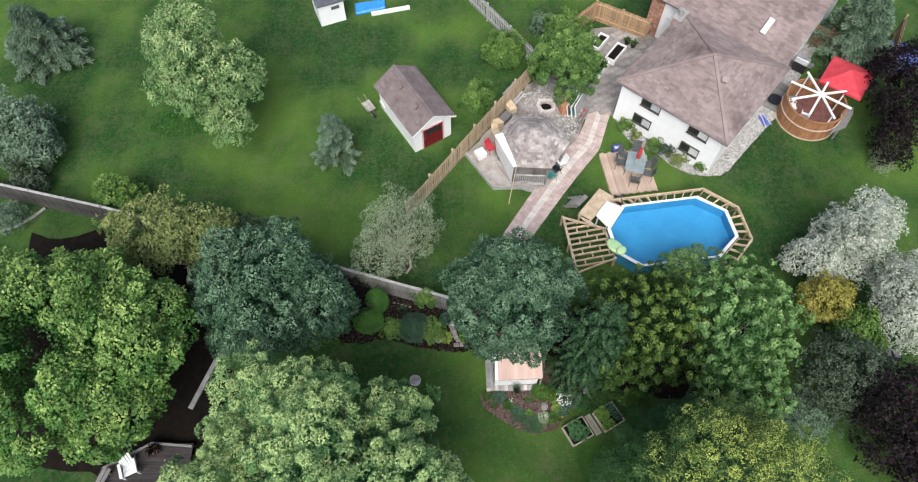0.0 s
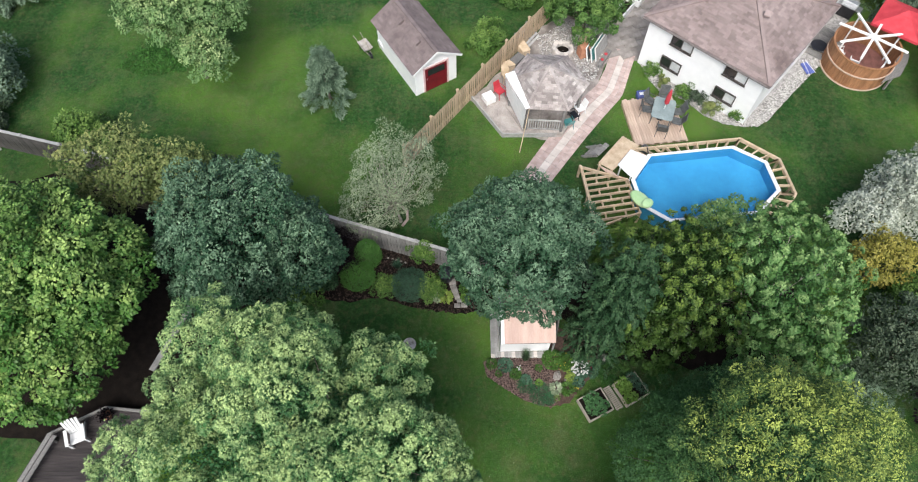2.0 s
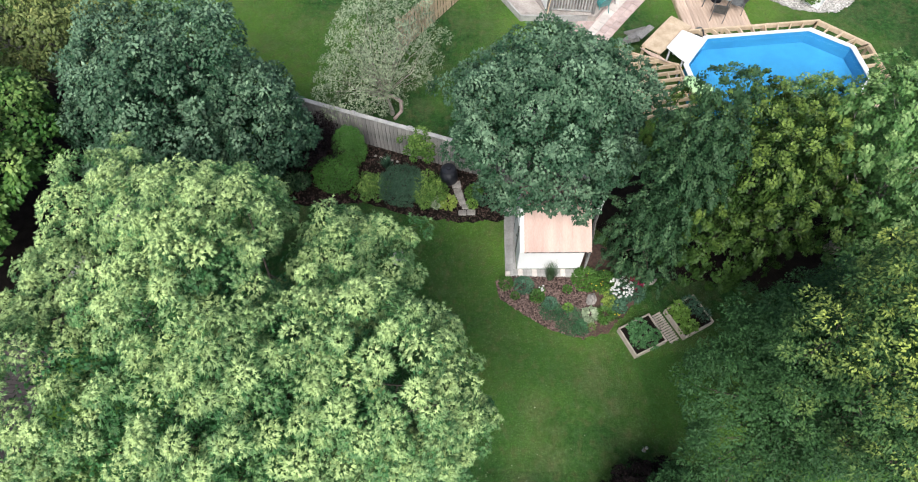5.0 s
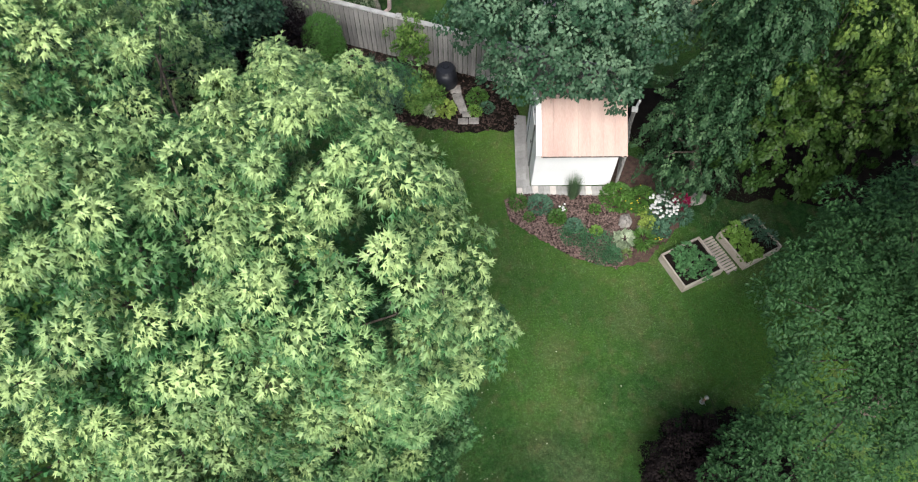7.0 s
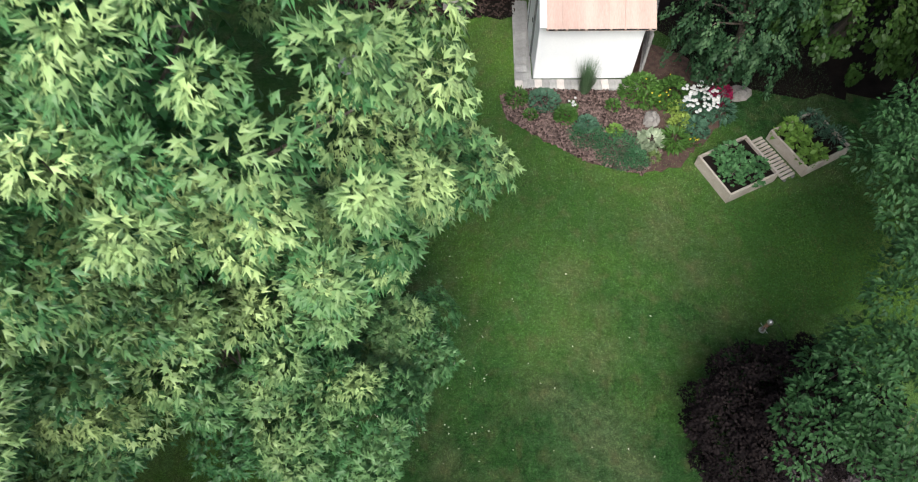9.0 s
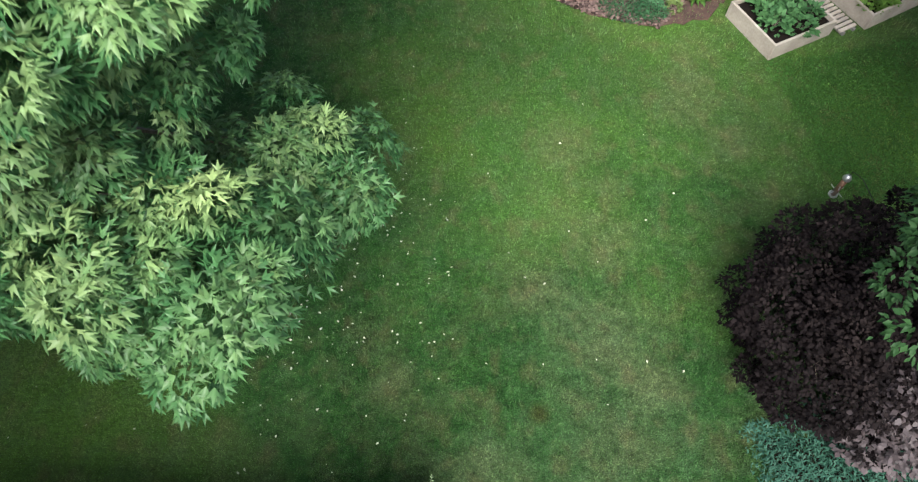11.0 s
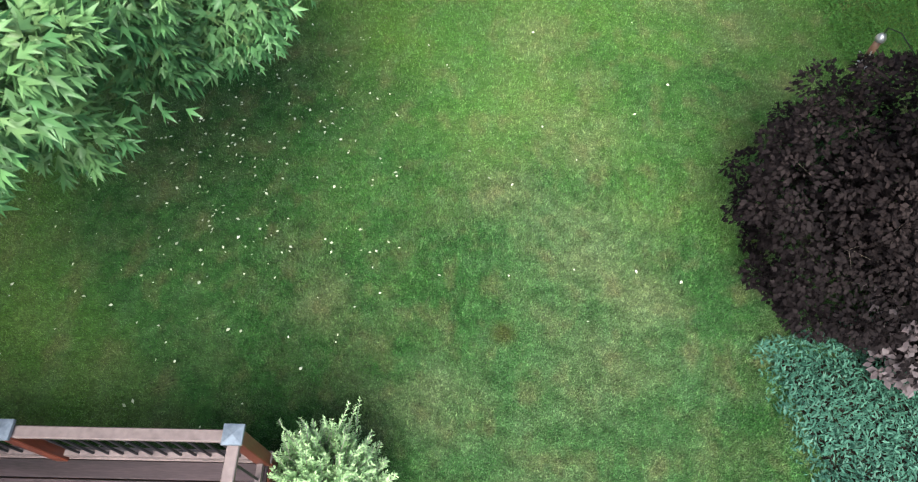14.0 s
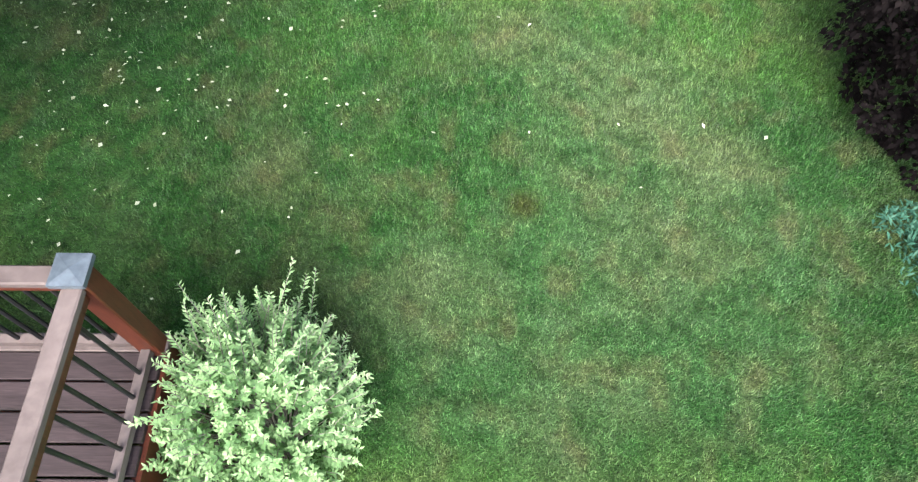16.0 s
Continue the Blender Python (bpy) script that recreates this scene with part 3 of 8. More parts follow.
def tuft(name, label, centre, height, spread, material, count, width=0.012, seed=1, category="plant", lean=0.5):
    """Arching blades from one root."""
    rng = np.random.default_rng(seed)
    top = thing(name, label, category)
    a = rng.uniform(0, 2 * math.pi, count)
    r = rng.uniform(0, spread * 0.3, count)
    pos = np.stack([centre[0] + np.cos(a) * r, centre[1] + np.sin(a) * r, np.zeros(count)], 1)
    b = a + rng.normal(0, 0.5, count)
    k = rng.uniform(0.05, lean, count)
    along = np.stack([np.cos(b) * k, np.sin(b) * k, np.ones(count)], 1)
    nor = np.stack([np.cos(b), np.sin(b), -k * 0 + 0.3], 1)
    sz = height * rng.uniform(0.5, 1.1, count)
    leaf_mesh("foliage", pos, along, nor, sz, BLADE_SHAPE, material, top, None, "", np.full(count, width))
    return top
# ---- ground ----
g = Geo()
xs = sorted(set([-900, -300, -120] + [-60 + 4 * i for i in range(31)] + [120, 300, 900]))
ys = sorted(set([-900, -300, -100] + [-40 + 4 * i for i in range(31)] + [130, 300, 900]))


def rise(x, y):
    """The lie of the land: nearly level, with slow swells beyond the yards."""
    d = max(0.0, max(abs(x + 2) - 40, abs(y - 20) - 35))
    return -0.004 * d + 0.4 * noise.noise(Vector((x * 0.02, y * 0.02, 0))) * min(1.0, d / 60)


g.v = [(x, y, rise(x, y)) for y in ys for x in xs]
nx = len(xs)
g.f = [(j * nx + i, j * nx + i + 1, (j + 1) * nx + i + 1, (j + 1) * nx + i) for j in range(len(ys) - 1) for i in range(nx - 1)]
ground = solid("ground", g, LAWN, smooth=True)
tagged(ground, "mown green lawn with dry yellowish patches", "lawn", kind="structure")


def sheet(name, pts, z, material, label, category, wobble=0.0, thick=0.03, seed=3):
    """A flat patch of ground with a softly uneven outline."""
    rng = random.Random(seed)
    out = []
    for (x0, y0), (x1, y1) in zip(pts, pts[1:] + pts[:1]):
        for k in range(6 if wobble else 1):
            t = k / 6 if wobble else 0
            out.append((x0 + (x1 - x0) * t + rng.uniform(-wobble, wobble), y0 + (y1 - y0) * t + rng.uniform(-wobble, wobble)))
    ob = solid(name, Geo().prism(out, z - thick, z), material)
    return tagged(ob, label, category, kind="structure")


SHED_BED = [(1.1, 9.9), (1.25, 9.25), (2.04, 8.71), (2.89, 8.2), (4.01, 7.87), (4.83, 8.12), (5.25, 8.6), (5.8, 9.2), (6.2, 9.9), (5.4, 11.2), (4.2, 11.8), (4.05, 10.2), (1.7, 10.1)]
FENCE_BED = [(-8.5, 15.9), (-7.6, 12.9), (-5.2, 12.75), (-3.6, 12.95), (-2.0, 12.4), (-0.3, 12.25), (1.4, 12.35), (1.5, 13.2), (0.9, 14.3), (-2.2, 15.25), (-4.3, 15.85), (-6.3, 16.35)]
sheet("planting_bed", SHED_BED, 0.02, MULCH, "bark mulch planting bed beside the white shed", "garden bed", 0.05)
sheet("planting_bed", FENCE_BED, 0.02, SOIL, "dark soil planting bed along the grey fence", "garden bed", 0.08)
sheet("dark_ground", [(-13.2, 13.5), (-11.4, 10.5), (-13.0, 7.2), (-16.5, 6.0), (-22, 6.5), (-24, 12), (-25, 19.5), (-20, 19.5), (-14, 17.6), (-9, 16.2), (-8.0, 13.0), (-10.5, 12.2)], 0.012, SOIL,
      "very dark bare ground under trees", "soil", 0.3)
# dark sheet in place of the shaded lawn and plants under these trees
sheet("dark_ground", [(5.2, 10.8), (6.3, 10.2), (9, 10.1), (13.5, 9.4), (16, 10), (16, 14), (12, 15.3), (7, 15.0), (4.5, 13.5)], 0.008, SOIL, "dark sheet standing in for shade under the trees", "soil", 0.25, seed=6)
sheet("gravel_strip", [(10.2, 28.0), (10.5, 26.9), (11.0, 26.1), (12.4, 25.35), (13.3, 24.25), (14.2, 23.75), (15.06, 23.6), (16.06, 23.6), (16.75, 24.05), (18.17, 25.64), (19.6, 27.4), (20.9, 28.5), (25.0, 34.5), (24.0, 35.2), (15.3, 23.9), (10.3, 28.3)], 0.03, GRAVEL,
      "pale pea gravel border beside the house", "gravel", 0.04)
sheet("patio_ground", [(2.6, 22.9), (5.0, 22.3), (7.4, 26.2), (8.3, 28.3), (8.4, 30.5), (6.2, 32.0), (4.6, 31.0), (3.0, 28.6), (1.2, 26.2), (0.3, 25.2)], 0.025, PATIO, "dusty pale stone-chip patio ground", "patio", 0.06)

# bark chips and gravel stones that stand proud of their beds


def scatter(name, label, category, pts, n, lo, hi, material, seed, z=0.03, form=None):
    """Loose small pieces over a patch, one object of stuff."""
    rng = np.random.default_rng(seed)
    poly = np.array(pts)
    a, b = poly.min(0), poly.max(0)
    out = []
    while len(out) < n:
        q = rng.uniform(a, b)
        inside, j = False, len(poly) - 1
        for i in range(len(poly)):
            if (poly[i, 1] > q[1]) != (poly[j, 1] > q[1]) and q[0] < (poly[j, 0] - poly[i, 0]) * (q[1] - poly[i, 1]) / (poly[j, 1] - poly[i, 1]) + poly[i, 0]:
                inside = not inside
            j = i
        if inside:
            out.append((q[0], q[1], z))
    pos = np.array(out)
    along = unit(rng, n) * np.array((1, 1, 0.25))
    nor = unit(rng, n) * 0.5 + np.array((0, 0, 1))
    ob = leaf_mesh(name, pos, along, nor, rng.uniform(lo, hi, n), form or CHIP, material, None)
    return tagged(ob, label, category, kind="stuff")


CHIP = (np.array([(-0.5, -0.22, 0), (0.5, -0.22, 0), (0.5, 0.22, 0), (-0.5, 0.22, 0), (-0.42, -0.16, 0.22), (0.42, -0.16, 0.22), (0.42, 0.16, 0.22), (-0.42, 0.16, 0.22)]),
        [(4, 5, 6, 7), (0, 1, 5, 4), (1, 2, 6, 5), (2, 3, 7, 6), (3, 0, 4, 7)])
DARK_CHIP = foliage("dark_bark_chips", (0.018, 0.012, 0.010), (0.085, 0.055, 0.045), patch=2.0, gloss=0.9, see=0.0, mix=0.5)
ISLAND_MULCH = foliage("bark_chips", (0.034, 0.021, 0.017), (0.21, 0.145, 0.128), patch=2.0, gloss=0.9, see=0.0, mix=0.65)
ISLAND_STONE = foliage("gravel_stones", (0.22, 0.21, 0.20), (0.62, 0.60, 0.57), patch=2.0, gloss=0.9, see=0.0, mix=0.6)
scatter("bark_chips", "loose reddish bark mulch chips", "mulch", SHED_BED[:5] + [(4.55, 8.5), (4.4, 10.1), (1.7, 10.1)], 8000, 0.05, 0.12, ISLAND_MULCH, 4)
scatter("bark_chips", "loose dark bark mulch chips", "mulch", FENCE_BED, 3500, 0.05, 0.12, DARK_CHIP, 5)
scatter("gravel_stones", "loose pale gravel stones", "gravel", [(10.2, 28.0), (10.5, 26.9), (11.0, 26.1), (12.4, 25.35), (13.3, 24.25), (15.06, 23.6), (16.06, 23.6), (16.75, 24.05), (18.17, 25.64), (20.9, 28.5), (20.3, 28.9), (15.3, 23.9), (10.3, 28.3)], 4000, 0.05, 0.13, ISLAND_STONE, 6)
scatter("gravel_stones", "loose pale stones round the fire ring", "gravel", [(5, 26.5), (7.2, 26.4), (8.1, 28.3), (8.2, 30.2), (6.2, 31.5), (4.2, 30.0)], 2200, 0.05, 0.14, ISLAND_STONE, 7)

CLOVER = foliage("clover_leaf", (0.022, 0.085, 0.014), (0.06, 0.17, 0.03), patch=2.0, gloss=0.6, see=0.1)
scatter("clover", "patch of low clover in the lawn", "clover", [(5.5, 7.2), (5.85, 6.3), (6.05, 5.1), (6.4, 4.6), (8.0, 5.2), (8.8, 7.0), (8.1, 7.8), (6.6, 7.35)], 9000, 0.02, 0.05, CLOVER, 8, 0.04, RHOMB)
scatter("clover", "patch of taller clover on the far lawn", "clover", [(-20.2, 27.2), (-18.6, 26.6), (-16.2, 27.0), (-15.6, 28.2), (-17.0, 29.2), (-19.6, 28.6)], 1600, 0.08, 0.2, CLOVER, 9, 0.05, RHOMB)

# grass blades where the camera comes low, thinner towards the rest of the lawn


def grass(x0, y0, x1, y1, n, lo, hi, w, seed):
    rng = np.random.default_rng(seed)
    pos = np.stack([rng.uniform(x0, x1, n), rng.uniform(y0, y1, n), np.zeros(n)], 1)
    k = rng.uniform(0.2, 1.3, n)
    a = rng.uniform(0, 2 * math.pi, n)
    along = np.stack([np.cos(a) * k, np.sin(a) * k, np.ones(n)], 1)
    nor = np.stack([-np.cos(a) + rng.normal(0, 0.4, n), -np.sin(a) + rng.normal(0, 0.4, n), k + 0.2], 1)
    ob = leaf_mesh("grass", pos, along, nor, rng.uniform(lo, hi, n), BLADE_SHAPE, BLADE, None, None, "", np.full(n, w))
    tagged(ob, "short mown green grass blades", "grass", kind="stuff")


grass(-4.2, -0.6, 7.4, 7.2, 250000, 0.018, 0.04, 0.006, 11)
grass(-0.6, -0.6, 5.0, 3.6, 260000, 0.018, 0.042, 0.0045, 13)
grass(-2.5, 7.2, 8.5, 12.4, 40000, 0.03, 0.07, 0.008, 12)
# ---- trees and large shrubs ----
LIME = foliage("fresh_maple_leaf", (0.013, 0.064, 0.022), (0.088, 0.25, 0.086), (0.46, 0.60, 0.24), 0.6, 0.36, 0.13, 0.2)
LIME2 = foliage("bright_maple_leaf", (0.016, 0.07, 0.015), (0.09, 0.235, 0.048), (0.42, 0.57, 0.17), 0.6, 0.38, 0.14)
BLUEGREEN = foliage("blue_green_maple_leaf", (0.010, 0.042, 0.020), (0.038, 0.105, 0.052), (0.23, 0.36, 0.22), 0.6)
DEEP = foliage("deep_green_leaf", (0.011, 0.040, 0.018), (0.040, 0.098, 0.042), (0.13, 0.22, 0.10), 0.6, spec=0.12)
OLIVE = foliage("olive_leaf", (0.011, 0.042, 0.009), (0.052, 0.110, 0.022), (0.18, 0.26, 0.055), 0.6)
MINT = foliage("soft_green_leaf", (0.028, 0.105, 0.030), (0.115, 0.26, 0.072), (0.36, 0.50, 0.19), 0.6)
PALEGREEN = foliage("pale_green_leaf", (0.05, 0.14, 0.045), (0.18, 0.32, 0.11), (0.46, 0.56, 0.26), 0.6)
YELLOWGREEN = foliage("yellow_green_leaf", (0.014, 0.05, 0.019), (0.060, 0.142, 0.047), (0.40, 0.48, 0.11), 0.5, spec=0.12)
SILVER = foliage("silver_leaf", (0.24, 0.29, 0.22), (0.48, 0.53, 0.43), (0.64, 0.67, 0.58), 0.7, 0.6)
GOLD = foliage("golden_leaf", (0.10, 0.11, 0.018), (0.30, 0.28, 0.055), (0.45, 0.40, 0.10), 0.8)
GREYGREEN = foliage("grey_green_leaf", (0.016, 0.036, 0.018), (0.058, 0.092, 0.052), (0.12, 0.16, 0.10), 0.7)
PLUM = foliage("plum_leaf", (0.005, 0.004, 0.005), (0.015, 0.009, 0.012), (0.036, 0.022, 0.024), 0.8, 0.6, 0.1, 0.12)
SPRUCE = foliage("blue_spruce_needle", (0.045, 0.095, 0.056), (0.145, 0.225, 0.145), (0.28, 0.38, 0.26), 0.7, 0.6, 0.1)
PALE = foliage("pale_willow_leaf", (0.142, 0.194, 0.110), (0.323, 0.389, 0.250), (0.380, 0.454, 0.300), 0.7)
BUFF = foliage("faded_yellow_leaf", (0.08, 0.14, 0.04), (0.20, 0.26, 0.085), (0.34, 0.36, 0.13), 0.7)
ORNAMENT = foliage("golden_green_leaf", (0.022, 0.075, 0.015), (0.092, 0.195, 0.048), (0.26, 0.40, 0.11), 0.8)
GREEN = foliage("mid_green_leaf", (0.03, 0.09, 0.018), (0.10, 0.21, 0.042), (0.24, 0.36, 0.09), 0.8)

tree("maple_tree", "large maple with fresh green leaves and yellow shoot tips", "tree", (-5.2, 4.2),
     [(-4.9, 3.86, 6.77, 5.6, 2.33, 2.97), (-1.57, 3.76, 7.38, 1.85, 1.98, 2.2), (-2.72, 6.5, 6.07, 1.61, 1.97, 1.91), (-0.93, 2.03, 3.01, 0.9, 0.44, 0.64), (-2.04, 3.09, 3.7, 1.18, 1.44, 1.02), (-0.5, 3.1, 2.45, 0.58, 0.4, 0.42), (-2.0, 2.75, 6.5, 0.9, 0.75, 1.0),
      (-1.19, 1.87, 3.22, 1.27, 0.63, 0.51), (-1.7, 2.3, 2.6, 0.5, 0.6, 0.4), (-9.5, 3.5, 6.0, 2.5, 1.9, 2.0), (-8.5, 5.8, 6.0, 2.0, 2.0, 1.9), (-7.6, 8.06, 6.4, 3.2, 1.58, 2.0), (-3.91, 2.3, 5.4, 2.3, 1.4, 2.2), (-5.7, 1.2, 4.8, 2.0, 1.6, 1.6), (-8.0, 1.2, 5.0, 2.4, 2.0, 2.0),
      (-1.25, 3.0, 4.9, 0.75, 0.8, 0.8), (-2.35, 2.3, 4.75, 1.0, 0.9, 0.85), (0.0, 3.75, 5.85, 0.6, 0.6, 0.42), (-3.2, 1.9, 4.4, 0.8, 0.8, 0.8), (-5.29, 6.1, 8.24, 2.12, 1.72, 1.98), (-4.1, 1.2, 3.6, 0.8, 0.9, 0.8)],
     "fresh green lobed leaves with yellow tips", LIME, 200000, 0.112, MAPLE, 0.46, 0.26, 0.4, None, 21, 0.3, 40, 0.3, 0.2, -0.25, 0.14, ripe_light=(2.5, 5.8, 0.28), bough=0.72, tuft=0.27, gap=2.2, dense=(-1.2, 2.4, 3.2, 0.7))
tree("maple_tree", "large bright green maple with dense crown", "tree", (-18.5, 10.4),
     [(-18.8, 10.3, 5.4, 5.4, 4.6, 3.6), (-14.9, 11.4, 5.2, 2.1, 2.4, 2.5), (-17.2, 12.8, 5.6, 2.6, 1.8, 2.2), (-15.8, 8.2, 4.4, 1.8, 1.9, 2.0), (-22.5, 12.4, 5.2, 3.2, 2.6, 2.6)],
     "bright green leaves", LIME2, 105000, 0.155, RHOMB, 0.6, 0.28, 0.4, None, 22, 0.2, 50, 0.3, 0.22, bough=0.95, tuft=0.33)
tree("maple_tree", "round blue-green maple behind the grey fence", "tree", (-9.5, 13.8), [(-9.6, 13.9, 3.9, 3.5, 3.1, 3.1), (-7.2, 13.6, 3.6, 1.6, 1.7, 2.0)],
     "blue-green leaves", BLUEGREEN, 62000, 0.125, RHOMB, 0.45, 0.17, 0.4, None, 23, 0.2, 36, 0.3, 0.2, bough=0.7, tuft=0.27)
tree("maple_tree", "round blue-green maple standing over the white shed", "tree", (2.6, 13.9), [(2.6, 13.7, 4.4, 2.95, 3.0, 2.7)],
     "blue-green leaves", BLUEGREEN, 72000, 0.11, RHOMB, 0.42, 0.16, 0.42, None, 24, 0.2, 36, 0.3, 0.2, bough=0.7, tuft=0.25)
tree("poplar_tree", "tall narrow green tree with hanging boughs", "tree", (6.1, 10.6), [(5.95, 10.4, 6.4, 0.85, 0.85, 4.3), (5.7, 10.3, 2.4, 1.0, 0.95, 2.0)],
     "deep green hanging leaves", DEEP, 62000, 0.08, RHOMB, 0.34, 0.13, 0.35, None, 25, 0.8, 14, 0.35, 0.2, -0.9, bough=0.4, tuft=0.17, hang=0.6)
tree("broadleaf_tree", "spreading olive green tree with drooping boughs", "tree", (8.8, 11.8), [(8.9, 12.0, 4.0, 3.0, 2.8, 2.6), (8.0, 10.4, 2.6, 1.4, 1.1, 1.6)],
     "olive green leaves", OLIVE, 56000, 0.115, RHOMB, 0.42, 0.18, 0.4, None, 26, 0.5, 36, 0.4, 0.24, ripe_light=(2.8, 5.8, 0.0), bough=0.7, tuft=0.25, hang=0.35)
tree("broadleaf_tree", "soft light green tree with loose crown", "tree", (13.0, 11.6), [(13.2, 12.2, 4.2, 2.9, 3.0, 2.9), (13.2, 9.2, 2.9, 2.2, 2.0, 2.6)],
     "soft light green leaves", MINT, 56000, 0.13, RHOMB, 0.38, 0.18, 0.4, PALE_BARK, 27, 0.5, 44, 0.4, 0.24, bough=0.7, tuft=0.26, hang=0.4)
tree("young_tree", "small light green tree leaning over the pool edge", "tree", (12.2, 15.6), [(12.2, 15.7, 2.4, 1.35, 1.1, 1.2)],
     "light green leaves", MINT, 9000, 0.12, RHOMB, 0.26, 0.06, 0.4, None, 28, 0.3, 20, 0.5, 0.22)
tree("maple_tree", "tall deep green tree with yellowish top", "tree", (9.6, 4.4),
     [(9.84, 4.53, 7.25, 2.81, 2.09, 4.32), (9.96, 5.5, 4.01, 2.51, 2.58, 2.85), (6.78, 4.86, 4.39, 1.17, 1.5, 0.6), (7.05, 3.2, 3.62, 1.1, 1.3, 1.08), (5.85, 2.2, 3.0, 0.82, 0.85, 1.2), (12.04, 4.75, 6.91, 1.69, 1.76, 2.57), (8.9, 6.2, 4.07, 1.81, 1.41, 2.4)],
     "deep green leaves, yellower at the top", YELLOWGREEN, 135000, 0.088, FOLDED, 0.42, 0.2, 0.4, None, 29, 0.3, 50, 0.5, 0.2, fill=0.2, ripe_light=(6.0, 10.0, 0.0), bough=0.75, tuft=0.28)
tree("silver_tree", "pale silver-leaved tree in the lawn corner", "tree", (20.6, 17.0), [(21.0, 17.6, 3.6, 1.5, 1.4, 2.9), (20.9, 17.4, 1.6, 1.9, 1.7, 1.5), (19.0, 16.6, 1.9, 1.2, 1.1, 1.6), (22.3, 18.2, 2.6, 0.9, 1.0, 1.8)],
     "pale silver leaves", SILVER, 26000, 0.12, RHOMB, 0.34, 0.1, 0.4, None, 30, 0.2, 30, 0.5, 0.26, bough=0.48)
tree("silver_tree", "pale silver-leaved tree beside dark shrubs", "tree", (23.2, 14.0), [(23.2, 14.0, 2.6, 1.7, 2.4, 2.4)],
     "pale silver leaves", SILVER, 20000, 0.12, RHOMB, 0.34, 0.1, 0.4, None, 31, 0.2, 24, 0.5, 0.26, bough=0.48)
tree("golden_shrub", "golden-leaved shrub between darker bushes", "shrub", (19.2, 14.4), [(19.2, 14.5, 1.8, 1.2, 1.1, 1.7)], "golden leaves", GOLD, 7000, 0.12, RHOMB, 0.3, 0.06, 0.3, None, 32, 0.2, 40, 0.5, 0.28, bough=0.45, tuft=0.2, gap=2.3)
tree("shrub_tree", "bright green shrub beside the golden shrub", "shrub", (20.6, 13.0), [(20.6, 12.9, 1.3, 1.1, 1.0, 1.2)], "green leaves", GREEN, 6000, 0.13, RHOMB, 0.3, 0.06, 0.3, None, 33)
tree("shrub_tree", "large grey-green shrub with fine twigs", "shrub", (18.8, 10.2), [(18.9, 10.2, 2.0, 1.9, 1.7, 1.9)], "grey-green leaves", GREYGREEN, 15000, 0.12, RHOMB, 0.3, 0.07, 0.3, None, 34, 0.2, 40, 0.5, 0.2)
shrub("juniper", "low spreading blue-green juniper", (17.5, 8.8), (1.2, 1.0, 0.55), SPRUCE, 6000, 0.12, NARROW, 0.25, 35)
tree("plum_tree", "dark purple-leaved tree beside the lawn", "tree", (21.0, 8.0), [(20.8, 8.0, 2.8, 2.2, 2.4, 2.6), (22.5, 5.5, 2.4, 2.2, 2.2, 2.2)], "dark purple leaves", PLUM, 15000, 0.17, RHOMB, 0.38, 0.1, 0.4, None, 36, bough=0.5)
tree("plum_tree", "dark purple-leaved tree in the far corner", "tree", (27.4, 27.6), [(27.5, 28.0, 2.8, 1.9, 3.4, 2.8), (26.4, 25.0, 1.4, 1.0, 1.2, 1.3)], "dark purple leaves", PLUM, 14000, 0.17, RHOMB, 0.38, 0.1, 0.4, None, 37, bough=0.5)
conifer("blue_spruce", "broad blue spruce beside the board fence", (26.4, 33.6), 3.0, 5.2, SPRUCE, 20000, 0.26, 38)
tree("young_maple", "pale green young maple in the neighbouring lawn", "tree", (-14.8, 26.6), [(-15.2, 27.6, 4.4, 1.9, 1.8, 3.2), (-13.2, 27.4, 4.4, 1.3, 1.3, 2.2), (-16.8, 29.4, 5.6, 1.3, 1.2, 1.6), (-15.4, 29.6, 6.6, 1.3, 1.0, 1.8), (-13.6, 25.4, 3.0, 1.0, 0.9, 1.4), (-17.2, 27.4, 4.0, 0.9, 0.9, 1.2)],
     "pale green leaves", PALEGREEN, 48000, 0.14, RHOMB, 0.5, 0.1, 0.35, None, 39, 0.3, 30, 0.4, 0.3, bough=0.62, tuft=0.32)
conifer("blue_spruce", "broad blue-grey spruce on the far lawn", (-28.0, 33.6), 3.0, 4.0, SPRUCE, 26000, 0.2, 40)
tree("broadleaf_tree", "grey-green tree at the lawn's far edge", "tree", (-27.2, 25.6), [(-27.2, 25.6, 2.0, 2.3, 1.8, 2.0), (-25.6, 24.6, 1.2, 0.9, 0.9, 1.1)], "grey-green leaves", SPRUCE, 16000, 0.16, RHOMB, 0.36, 0.1, 0.3, None, 41)
conifer("blue_spruce", "small blue-grey spruce alone on the lawn", (-7.55, 25.1), 1.4, 3.8, SPRUCE, 14000, 0.18, 42)
shrub("round_shrub", "round bright green shrub beside the fence", (3.1, 33.4), (1.12, 1.05, 0.85), GREEN, 11000, 0.12, RHOMB, 0.24, 43)
shrub("round_shrub", "loose lime green shrub beside the picket fence", (1.25, 29.4), (0.85, 0.75, 0.65), GREEN, 7000, 0.12, RHOMB, 0.28, 44)
